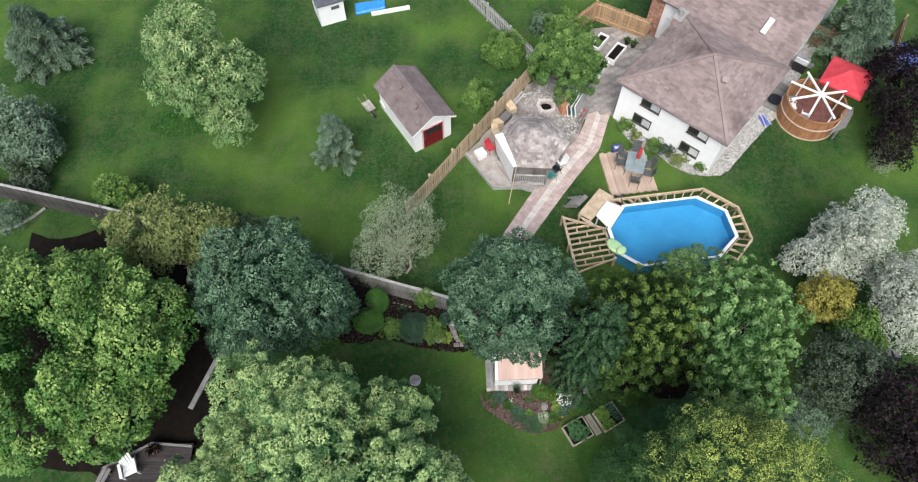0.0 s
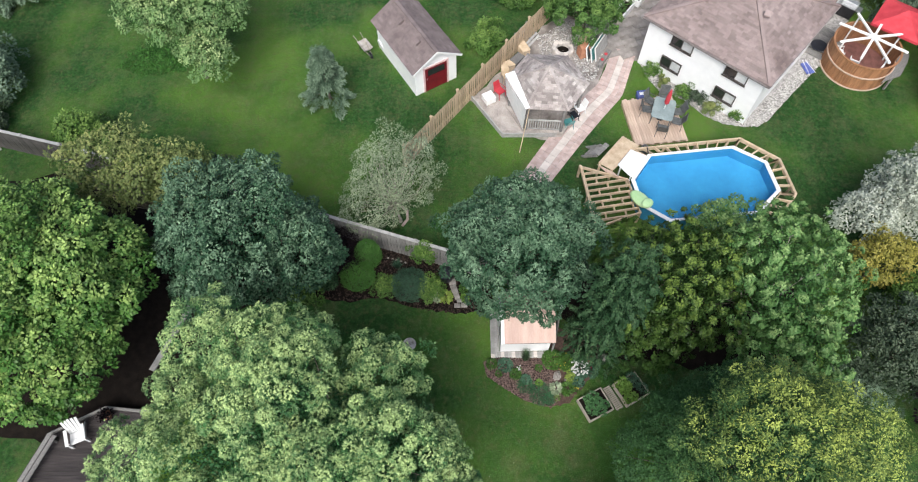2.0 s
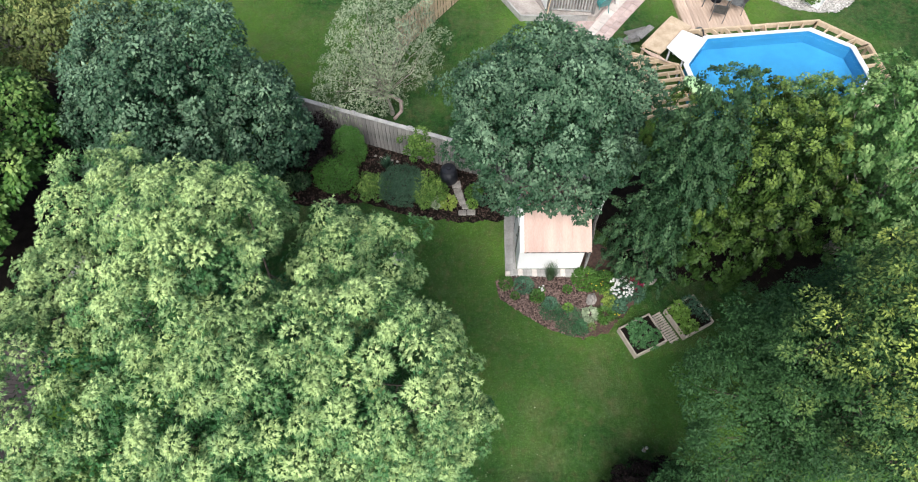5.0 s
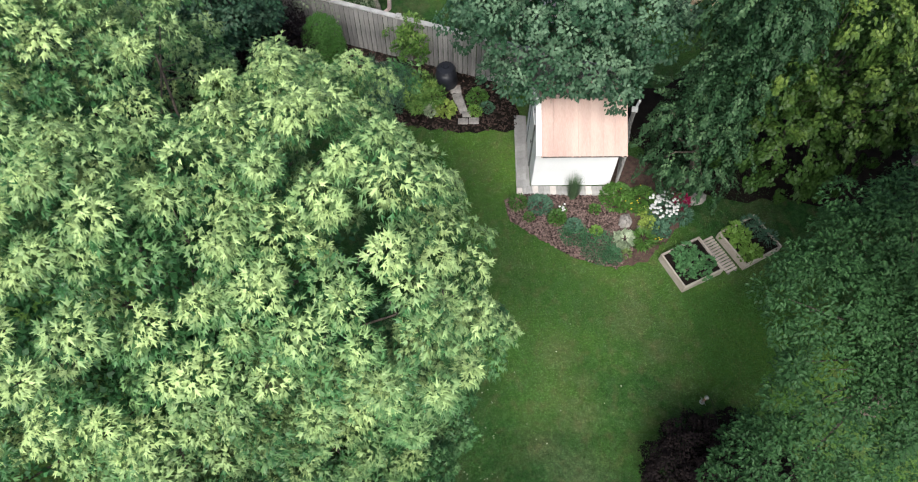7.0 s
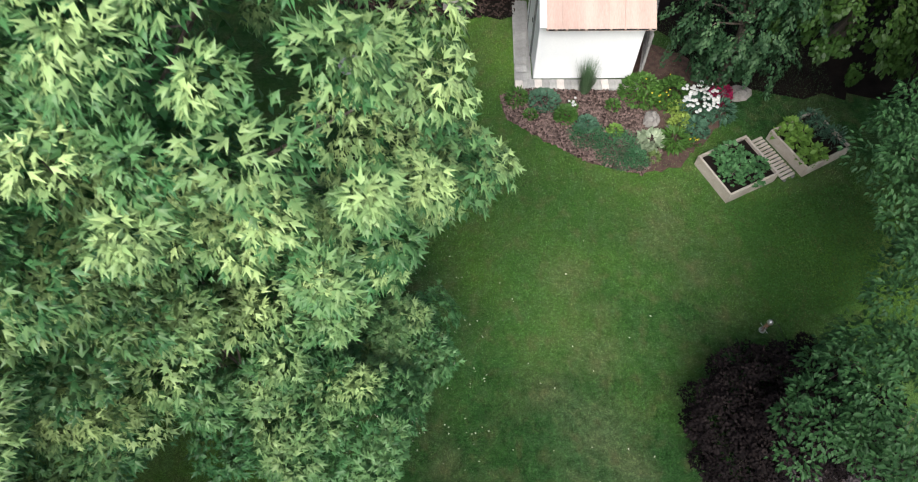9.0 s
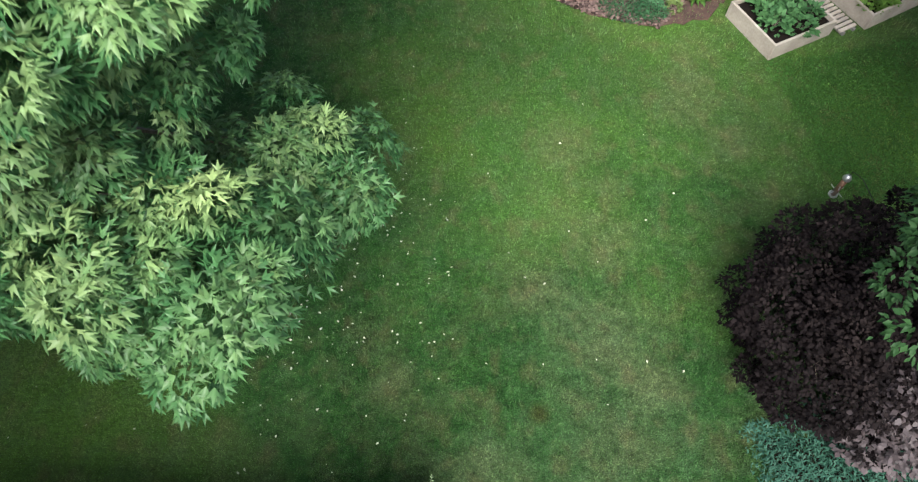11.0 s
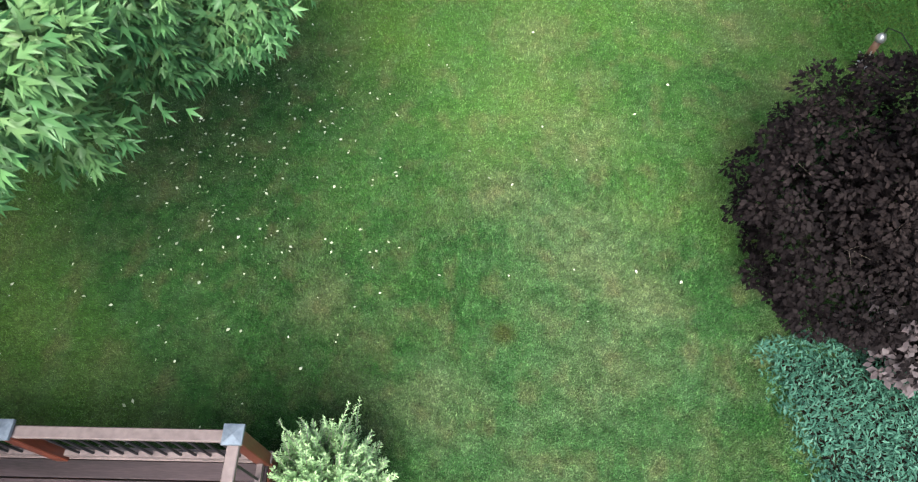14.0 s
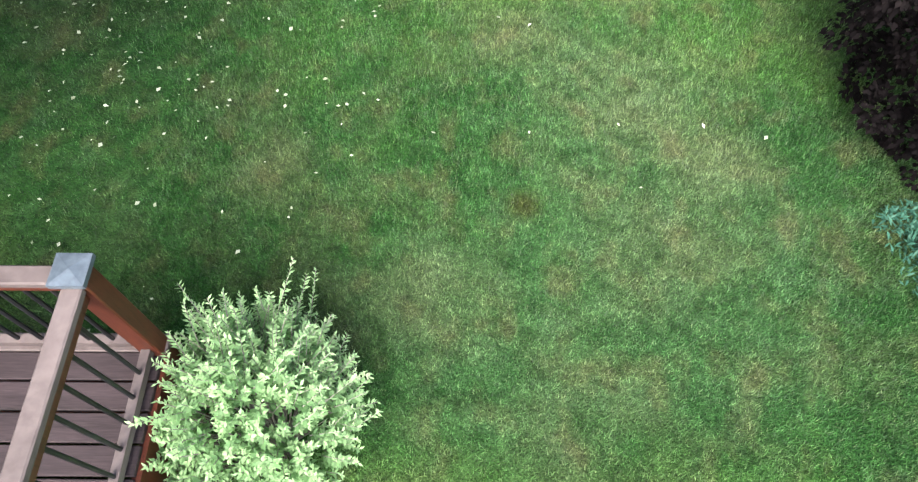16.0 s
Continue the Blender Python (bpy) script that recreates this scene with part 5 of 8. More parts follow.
def gable_shed():
    s = thing("garden_shed", "white garden shed with mauve roof and red door", "shed")
    a, b = (-2.72, 25.42), (-0.52, 26.82)
    m, w = between(a, b)
    s.matrix_basis = m
    w, d, e, r = 2.65, 4.45, 2.0, 2.85
    part("wall", Geo().box(0, 0, -0.05, w, d, e), WHITE, s, "white panelled shed wall", bevel=0.01)
    for y in (0.001, d - 0.081):
        part("gable", Geo().put([(0.02, y, e), (w - 0.02, y, e), (w / 2, y, r - 0.1), (0.02, y + 0.08, e), (w - 0.02, y + 0.08, e), (w / 2, y + 0.08, r - 0.1)],
                                [(0, 1, 2), (5, 4, 3), (0, 3, 4, 1), (1, 4, 5, 2), (2, 5, 3, 0)]), WHITE, s)
    o = 0.22
    ze = e - 0.1
    roof_plane(s, ((-o, d + o, ze), (-o, -o, ze), (w / 2, -o, r), (w / 2, d + o, r)), SHED_ROOF, 0.06, "mauve-brown shingle shed roof")
    roof_plane(s, ((w + o, -o, ze), (w + o, d + o, ze), (w / 2, d + o, r), (w / 2, -o, r)), SHED_ROOF, 0.06, "mauve-brown shingle shed roof")
    part("ridge_cap", Geo().beam((w / 2, -o, r + 0.02), (w / 2, d + o, r + 0.02), 0.2, 0.04), SHED_ROOF, s)
    g = Geo().beam((-o, -o - 0.02, ze - 0.02), (w / 2, -o - 0.02, r - 0.02), 0.03, 0.12).beam((w + o, -o - 0.02, ze - 0.02), (w / 2, -o - 0.02, r - 0.02), 0.03, 0.12)
    part("barge_board", g, TRIM, s)
    for y in (1.15, 3.0):
        part("roof_vent", Geo().box(-0.16, -0.16, 0, 0.16, 0.16, 0.17, pose(w * 0.34, y, r - 0.22, 0, -31, 0)), SHED_ROOF, s, "low square roof vent", bevel=0.02)
    door = part("door", Geo().box(0.62, -0.05, 0.05, 2.0, -0.004, 1.75), RED_PAINT, s, "dark red shed door", bevel=0.01)
    part("door_window", Geo().box(0.78, -0.07, 1.2, 1.84, -0.051, 1.62), GLASS_DARK, door, "dark door glass")
    part("door_frame", Geo().box(0.52, -0.055, 0.03, 0.615, -0.004, 1.85).box(2.005, -0.055, 0.03, 2.1, -0.004, 1.85).box(0.615, -0.055, 1.755, 2.005, -0.004, 1.85), surface("faded_pink_trim", (0.52, 0.33, 0.33), (0.68, 0.50, 0.50), 4.0, 30.0, 0.7, 0.1), door, "faded red door frame")
    part("handle", Geo().tube((0.72, -0.09, 0.95), (0.72, -0.09, 1.1), 0.015, 0.015, 6), STEEL, door)


gable_shed()


def far_shed():
    s = thing("garden_shed", "small white shed with dark flat roof", "shed")
    m, w = between((-9.71, 36.48), (-8.02, 37.18))
    s.matrix_basis = m
    part("wall", Geo().box(0, 0, -0.05, w, 1.9, 1.75), WHITE, s, bevel=0.01)
    part("roof", Geo().put([(-0.1, -0.12, 1.75), (w + 0.1, -0.12, 1.75), (w + 0.1, 2.0, 2.0), (-0.1, 2.0, 2.0), (-0.1, -0.12, 1.83), (w + 0.1, -0.12, 1.83), (w + 0.1, 2.0, 2.08), (-0.1, 2.0, 2.08)],
                           [(3, 2, 1, 0), (4, 5, 6, 7), (0, 1, 5, 4), (1, 2, 6, 5), (2, 3, 7, 6), (3, 0, 4, 7)]), surface("slate_roofing", (0.05, 0.055, 0.07), (0.11, 0.12, 0.14), 2.0, 20.0, 0.8), s, "dark slate-grey roof")
    part("sign_plate", Geo().box(0.9, -0.02, 1.2, 1.5, -0.003, 1.45), GREY_METAL, s, "small grey plate")
    t = thing("tarpaulin", "bright blue tarpaulin over a low trailer", "tarpaulin", at=(-6.6, 38.2, 0), turn=14)
    part("cover", Geo().prism([(-0.9, -0.5), (1.3, -0.4), (1.4, 0.5), (-0.8, 0.6)], 0.0, 0.3), BRIGHT_BLUE, t, bevel=0.08)
    part("board_edge", Geo().box(0.2, -0.75, 0, 3.0, -0.55, 0.25), TRIM, t, "pale board along its edge")


far_shed()


def wheelbarrow():
    b = thing("wheelbarrow", "old metal wheelbarrow parked on the grass", "wheelbarrow", at=(-5.85, 28.75, 0), turn=-55)
    g = Geo().put([(-0.42, -0.3, 0.58), (0.42, -0.3, 0.52), (0.42, 0.3, 0.52), (-0.42, 0.3, 0.58), (-0.25, -0.2, 0.3), (0.28, -0.2, 0.3), (0.28, 0.2, 0.3), (-0.25, 0.2, 0.3)],
                  [(4, 5, 6, 7), (0, 4, 7, 3), (1, 2, 6, 5), (0, 1, 5, 4), (3, 7, 6, 2)])
    part("tray", g, surface("rusty_tray", (0.22, 0.20, 0.18), (0.45, 0.43, 0.40), 6.0, 30.0, 0.7), b, "rusty pale tray")
    for y in (-0.24, 0.24):
        part("handle", Geo().tube((0.55, y * 0.4, 0.22), (-0.95, y, 0.62), 0.02, 0.02, 6), PALE_BARK, b)
        part("leg", Geo().tube((-0.2, y, 0.42), (-0.28, y, 0.0), 0.018, 0.018, 6), BLACK_METAL, b)
    wheel = part("wheel", Geo().turned([(0.14, -0.05), (0.2, -0.04), (0.2, 0.04), (0.14, 0.05)], 16).moved(pose(0.6, 0, 0.2, 90, 0, 0)), BLACK_PLASTIC, b)
    part("rim", Geo().turned([(0.1, -0.055), (0.1, 0.055)], 12).moved(pose(0.6, 0, 0.2, 90, 0, 0)), STEEL, wheel)
    w = thing("spare_wheel", "white-rimmed wheel leaning on the shed wall", "wheel", at=(-4.95, 29.0, 0.34), turn=32)
    part("tyre", Geo().turned([(0.2, -0.08), (0.33, -0.07), (0.33, 0.07), (0.2, 0.08)], 18).moved(pose(0, 0, 0, 0, 82, 0)), WHITE_PLASTIC, w)
    part("hub", Geo().turned([(0.19, -0.06), (0.05, -0.03), (0.05, 0.03), (0.19, 0.06)], 14).moved(pose(0, 0, 0, 0, 82, 0)), GREY_METAL, w)


wheelbarrow()
# ---- the pink paved walk ----
WALK = [(1.9, 16.9, 1.35), (2.6, 18.2, 1.4), (3.45, 19.4, 1.45), (4.7, 21.3, 1.55), (5.85, 23.0, 1.6), (7.0, 24.6, 1.65), (8.2, 26.0, 1.5), (8.75, 27.4, 1.35), (9.35, 29.1, 1.35)]
walkway = solid("walkway", Geo().prism([(x - w * 0.36, y + w * 0.3) for x, y, w in WALK] + [(x + w * 0.36, y - w * 0.3) for x, y, w in reversed(WALK)], -0.02, 0.02), CONCRETE)
tagged(walkway, "pink paver walk with a cream centre strip", "walkway", kind="structure")


def walk_point(s, side):
    """A point of the walk: s along it in segments, side from -1 to 1 across."""
    i = min(int(s), len(WALK) - 2)
    t = s - i
    p = [WALK[max(0, i - 1)], WALK[i], WALK[i + 1], WALK[min(len(WALK) - 1, i + 2)]]
    x, y, w = [p[1][k] + (p[2][k] - p[1][k]) * t for k in range(3)]
    dx, dy = [(p[2][k] - p[1][k]) * 0.6 + ((p[1][k] - p[0][k]) * (1 - t) + (p[3][k] - p[2][k]) * t) * 0.4 for k in range(2)]
    q = math.hypot(dx, dy)
    return x + dy / q * side * w * 0.52, y - dx / q * side * w * 0.52


rng = random.Random(12)
ROWS = 34
for r in range(ROWS):
    s0, s1 = (len(WALK) - 1) * (r + 0.02) / ROWS, (len(WALK) - 1) * (r + 0.97) / ROWS
    for a, b, mat_ in ((-1, -0.62, PINK_PAVER), (-0.6, -0.26, PINK_PAVER), (-0.24, 0.24, PALE_PAVER), (0.26, 0.6, PINK_PAVER), (0.62, 1, PINK_PAVER)):
        lift = 0.042 + rng.uniform(-0.004, 0.004)
        part("paver", Geo().prism([walk_point(s0, a), walk_point(s0, b), walk_point(s1, b), walk_point(s1, a)], 0.0, lift), mat_, walkway)

# ---- gazebo ----
GC, GR = (4.35, 24.5), 2.2
GAZ_ROOF = surface("silvered_shingle", (0.19, 0.16, 0.15), (0.42, 0.38, 0.36), 1.0, 26.0, 0.92, 0.5, 0.012, stain=(0.52, 0.49, 0.46), stain_at=0.6, vary=0.3, island=0.7)


def gazebo():
    gz = thing("gazebo", "hexagonal wooden gazebo with weathered shingle roof", "gazebo", at=(GC[0], GC[1], 0))
    ang = [radians(60 * k - 3) for k in range(6)]
    rim = [(math.cos(a) * GR, math.sin(a) * GR) for a in ang]
    part("floor", Geo().prism([(x * 0.95, y * 0.95) for x, y in rim], -0.02, 0.32), PATIO, gz, "weathered plank floor")
    for k in range(6):
        a, b = rim[k], rim[(k + 1) % 6]
        roof_plane(gz, ((a[0], a[1], 2.3), (b[0], b[1], 2.3), (0, 0, 3.45)), GAZ_ROOF, 0.06, "weathered shingle roof slope")
        part("hip_cap", Geo().beam((a[0], a[1], 2.33), (0, 0, 3.48), 0.12, 0.05), GAZ_ROOF, gz)
        px_, py_ = a[0] * 0.86, a[1] * 0.86
        part("post", Geo().box(px_ - 0.06, py_ - 0.06, 0.3, px_ + 0.06, py_ + 0.06, 2.35), WEATHERED, gz)
        if k in (3, 4, 2):
            qx, qy = b[0] * 0.86, b[1] * 0.86
            rail = part("railing", Geo().beam((px_, py_, 1.15), (qx, qy, 1.15), 0.09, 0.05).beam((px_, py_, 0.45), (qx, qy, 0.45), 0.05, 0.06), FENCE_TOP, gz)
            for i in range(1, 15):
                t = i / 15
                x, y = px_ + (qx - px_) * t, py_ + (qy - py_) * t
                part("baluster", Geo().box(x - 0.025, y - 0.025, 0.46, x + 0.025, y + 0.025, 1.13), FENCE_TOP, rail)
    part("finial", Geo().turned([(0.12, 0), (0.08, 0.08), (0.05, 0.1), (0.0, 0.2)], 10, (0, 0, 3.44)), GAZ_ROOF, gz)
    part("curtain", Geo().put([(-2.2, 0.35, 2.5), (-1.15, -1.95, 2.42), (-1.0, -1.9, 2.5), (-1.75, 0.3, 2.78), (-2.22, 0.33, 2.47), (-1.17, -1.98, 2.39), (-2.05, 0.3, 0.9), (-1.2, -1.75, 0.5)],
                             [(0, 1, 2, 3), (4, 6, 7, 5), (0, 4, 5, 1)]), WHITE_PLASTIC, gz, "white canvas curtain over the eave")


gazebo()
apron = solid("patio_deck", Geo().prism([(0.45, 25.25), (2.1, 22.7), (5.05, 22.75), (5.2, 23.3), (2.9, 23.6), (2.1, 25.6)], -0.02, 0.22), PATIO)
tagged(apron, "low weathered plank platform round the gazebo", "deck", kind="structure")
edge = thing("edging_board", "pale board along the platform's edge", "board")
part("board", Geo().beam((0.4, 25.2, 0.16), (2.08, 22.62, 0.16), 0.06, 0.32).beam((2.08, 22.62, 0.16), (5.0, 22.68, 0.16), 0.06, 0.32), FENCE_TOP, edge)
pole = thing("pole", "thin pale pole leaning against the gazebo", "pole")
part("shaft", Geo().tube((3.0, 21.6, 0.0), (3.35, 22.7, 2.3), 0.025, 0.02, 6), PINE, pole)


def garden_chair(name, label, material, x, y, turn, group=""):
    c = thing(name, label, "chair", group, at=(x, y, 0.045), turn=turn)
    part("seat", Geo().box(-0.24, -0.24, 0.38, 0.24, 0.22, 0.42), material, c, bevel=0.015)
    part("backrest", Geo().put([(-0.24, 0.2, 0.42), (0.24, 0.2, 0.42), (0.2, 0.36, 0.86), (-0.2, 0.36, 0.86), (-0.24, 0.23, 0.42), (0.24, 0.23, 0.42), (0.2, 0.39, 0.86), (-0.2, 0.39, 0.86)],
                               [(3, 2, 1, 0), (4, 5, 6, 7), (0, 1, 5, 4), (1, 2, 6, 5), (2, 3, 7, 6), (3, 0, 4, 7)]), material, c, bevel=0.01)
    for sx in (-0.22, 0.22):
        part("leg", Geo().tube((sx, -0.2, 0.39), (sx * 1.15, -0.27, 0), 0.022, 0.018, 6), material, c)
        part("leg", Geo().tube((sx, 0.18, 0.39), (sx * 1.15, 0.27, 0), 0.022, 0.018, 6), material, c)
        part("armrest", Geo().bent([(sx * 1.1, 0.25, 0.6), (sx * 1.2, -0.2, 0.6), (sx * 1.1, -0.23, 0.4)], 0.02), material, c)
    return c


garden_chair("garden_chair", "white plastic garden chair beside the gazebo", WHITE_PLASTIC, 6.35, 24.35, -60)
garden_chair("garden_chair", "teal plastic garden chair beside the gazebo", TEAL_PLASTIC, 5.65, 23.35, 200)
garden_chair("garden_chair", "black garden chair beside the gazebo", BLACK_PLASTIC, 5.95, 23.85, 120)
garden_chair("garden_chair", "red garden chair on the platform", RED_CLOTH, 1.95, 25.35, 40).location.z = 0.22
garden_chair("garden_chair", "cream wicker chair by the fence", PINE, 2.35, 26.7, 20)


def block_thing(name, label, category, x, y, z, size, turn, material, parts_=1, gap=0.02):
    """Stacked or ranged flat boards that make up one object."""
    b = thing(name, label, category, at=(x, y, z), turn=turn)
    w, d, h = size
    for i in range(parts_):
        z0, z1 = h * i / parts_, h * (i + 1) / parts_ - gap
        part("board" if parts_ > 1 else "body", Geo().box(-w / 2, -d / 2, z0, w / 2, d / 2, z1), material, b, bevel=0.01)
    return b


block_thing("side_table", "small white square table on the platform", "table", 1.35, 25.0, 0.22, (0.6, 0.6, 0.4), 30, WHITE_PLASTIC)
block_thing("lumber_stack", "stack of pine boards by the picket fence", "lumber", 3.3, 29.0, 0.02, (0.5, 1.1, 0.5), 28, PINE, 5)
block_thing("storage_box", "cardboard-brown box on the patio", "box", 2.5, 27.6, 0.02, (0.6, 0.5, 0.4), 30, PINE)
block_thing("storage_box", "grey crate by the picket fence", "box", 3.0, 28.0, 0.02, (0.8, 0.5, 0.45), 50, WEATHERED)
block_thing("plant_pot", "tall terracotta planter beside the patio tree", "pot", 6.85, 28.7, 0.02, (0.55, 0.55, 0.8), 20, TERRACOTTA)
block_thing("plant_pot", "tan planter beside the patio tree", "pot", 6.95, 29.4, 0.02, (0.5, 0.5, 0.6), 10, PINE)
pallet = thing("pallet", "grey slatted pallet leaning on the picket fence", "pallet", at=(4.05, 29.65, 0.0), turn=54)
pallet.matrix_basis = pose(4.05, 29.65, 0.02, -58, 0, 54)
for i in range(6):
    part("slat", Geo().box(-0.65, -0.01, 0.02 + i * 0.2, 0.65, 0.012, 0.15 + i * 0.2), FENCE_TOP, pallet)
for x in (-0.6, 0, 0.6):
    part("bearer", Geo().box(x - 0.04, 0.013, 0, x + 0.04, 0.1, 1.2), WEATHERED, pallet)
ring = thing("fire_ring", "round fire pit ringed with pale stones", "fire pit", at=(5.7, 28.95, 0.02))
rng = random.Random(4)
part("ash", Geo().turned([(0.42, 0.0), (0.38, 0.06)], 16), SOIL, ring, "dark ash")
for k in range(14):
    a = 2 * math.pi * k / 14
    part("stone", Geo().box(-0.13, -0.12, 0, 0.13, 0.12, rng.uniform(0.3, 0.4), pose(math.cos(a) * 0.52, math.sin(a) * 0.52, 0, 0, rng.uniform(-6, 6), math.degrees(a) + rng.uniform(-8, 8))), PALE_PAVER, ring, bevel=0.035)
for i, (x, y, t, mat_, lab) in enumerate(((7.5, 28.9, 60, GREY_METAL, "grey metal panel leaning by the walk"), (7.75, 28.8, 60, TEAL_PLASTIC, "dark green panel leaning by the walk"), (8.0, 28.9, 60, FENCE_TOP, "white lattice panel leaning by the walk"))):
    o = thing("leaning_panel", lab, "panel")
    o.matrix_basis = pose(x, y, 0.03, -14, 0, t)
    part("sheet", Geo().box(-0.75, -0.02, 0, 0.75, 0.02, 0.9), mat_, o)
    part("frame", Geo().box(-0.78, -0.03, 0.9, 0.78, 0.03, 0.95).box(-0.82, -0.03, 0, -0.755, 0.03, 0.95), TRIM, o)
bed_ = thing("flower_box", "grey trough with red flowers by the walk", "planter", at=(8.05, 28.3, 0.02), turn=60)
part("trough", Geo().box(-0.7, -0.14, 0, 0.7, 0.14, 0.3), WEATHERED, bed_, bevel=0.02)
for x in (0.2, -0.3):
    part("flower", Geo().turned([(0.07, 0), (0.1, 0.07), (0.04, 0.12)], 8, (x, 0, 0.302)), RED_CLOTH, bed_, "red flower clump")

# ---- patio deck with table ----
DM = pose(9.2, 22.0, 0, 0, 0, 8.5)
deck = thing("patio_deck", "low tan plank deck beside the pool", "deck")
deck.matrix_basis = DM
board_ = shared("deck_board", Geo().box(0, 0, 0.2, 0.138, 3.15, 0.24), DECKING)
for i in range(20):
    piece("deck_board", board_, pose(0.02 + i * 0.143, 0.06 * math.sin(i * 1.9), 0.003 * math.sin(i * 2.7)), deck)
part("joist_frame", Geo().box(0, 0.1, 0, 2.86, 0.16, 0.195).box(0, 3.0, 0, 2.86, 3.06, 0.195).box(0, 0.16, 0, 0.05, 3.0, 0.195).box(2.81, 0.16, 0, 2.86, 3.0, 0.195), PINE, deck)


def patio_set():
    t = thing("patio_table", "grey glass-topped patio table with furled red parasol", "table", at=(10.75, 23.95, 0.245), turn=-18)
    part("tabletop", Geo().prism([(-0.5, -0.75), (0.5, -0.75), (0.58, -0.6), (0.58, 0.6), (0.5, 0.75), (-0.5, 0.75), (-0.58, 0.6), (-0.58, -0.6)], 0.69, 0.72), surface("frosted_table_glass", (0.16, 0.20, 0.20), (0.26, 0.31, 0.31), 2.0, 20.0, 0.3, 0.05, 0.002), t, "frosted grey glass top", bevel=0.008)
    for x in (-0.48, 0.48):
        for y in (-0.62, 0.62):
            part("leg", Geo().tube((x, y, 0.69), (x * 1.05, y * 1.05, 0), 0.022, 0.022, 6), GREY_METAL, t)
    parasol = thing("parasol", "furled red parasol through the patio table", "parasol", at=(10.75, 23.95, 0.245))
    part("pole", Geo().tube((0, 0, 0), (0.05, 0.03, 2.25), 0.022, 0.018, 8), WHITE_PLASTIC, parasol)
    part("canopy", Geo().turned([(0.03, 1.05), (0.13, 1.2), (0.12, 1.7), (0.06, 2.1), (0.02, 2.22)], 9, (0.03, 0.02, 0)), RED_CLOTH, parasol, "furled red canopy")
    part("base", Geo().turned([(0.24, 0), (0.24, 0.05), (0.05, 0.09)], 16), BLACK_PLASTIC, parasol)
    for k, (x, y, a) in enumerate(((9.95, 24.15, 80), (10.2, 24.75, 50), (10.95, 24.95, -10), (11.55, 24.0, -85), (11.45, 23.35, -110), (10.6, 22.85, 165))):
        c = thing("patio_chair", "grey metal patio chair with sling seat", "chair", "chairs round the patio table", at=(x, y, 0.245), turn=a)
        part("seat", Geo().box(-0.24, -0.24, 0.42, 0.24, 0.24, 0.44), GREY_METAL, c)
        part("backrest", Geo().put([(-0.24, 0.24, 0.46), (0.24, 0.24, 0.46), (0.24, 0.42, 1.0), (-0.24, 0.42, 1.0), (-0.24, 0.26, 0.46), (0.24, 0.26, 0.46), (0.24, 0.44, 1.0), (-0.24, 0.44, 1.0)],
                                   [(3, 2, 1, 0), (4, 5, 6, 7), (0, 1, 5, 4), (1, 2, 6, 5), (2, 3, 7, 6), (3, 0, 4, 7)]), GREY_METAL, c)
        for sx in (-0.27, 0.27):
            part("side_frame", Geo().bent([(sx, -0.3, 0.0), (sx, -0.26, 0.64), (sx, 0.3, 0.64), (sx, 0.34, 0.0)], 0.016).tube((sx, 0.2, 0.42), (sx, 0.43, 1.0), 0.016, 0.016, 6), GREY_METAL, c)


patio_set()
crate = thing("storage_crate", "blue patterned crate on the grass", "crate", at=(9.95, 25.5, 0), turn=8)
part("body", Geo().box(-0.3, -0.22, 0, 0.3, 0.22, 0.36), BLUE_PLASTIC, crate, bevel=0.02)
part("lid", Geo().box(-0.32, -0.24, 0.362, 0.32, 0.24, 0.4), BLUE_PLASTIC, crate)
part("label", Geo().box(-0.2, -0.1, 0.402, 0.2, 0.1, 0.404), WHITE_PLASTIC, crate)

# ---- the pool and its unfinished deck framing ----
POOL = [(9.57, 20.73), (13.93, 21.33), (15.45, 20.4), (15.75, 18.7), (14.5, 17.4), (10.1, 16.85), (8.85, 17.7), (8.55, 19.2)]
PC = (sum(p[0] for p in POOL) / 8, sum(p[1] for p in POOL) / 8)


def off(p, d):
    """A pool corner moved outward by d."""
    v = Vector((p[0] - PC[0], p[1] - PC[1]))
    return (p[0] + v.x / v.length * d, p[1] + v.y / v.length * d)


def water_material():
    m, nt, bsdf = nodes_of("pool_water")
    bsdf.inputs["Base Color"].default_value = (0.72, 0.93, 1.0, 1)
    bsdf.inputs["Transmission Weight"].default_value = 1.0
    bsdf.inputs["Roughness"].default_value = 0.03
    bsdf.inputs["IOR"].default_value = 1.33
    co = nt.nodes.new("ShaderNodeTexCoord").outputs["Object"]
    bp = add(nt, "ShaderNodeBump", Strength=0.12, Distance=0.03)
    nt.links.new(noise_of(nt, co, 2.5, 3.0), bp.inputs["Height"])
    nt.links.new(bp.outputs[0], bsdf.inputs["Normal"])
    return m


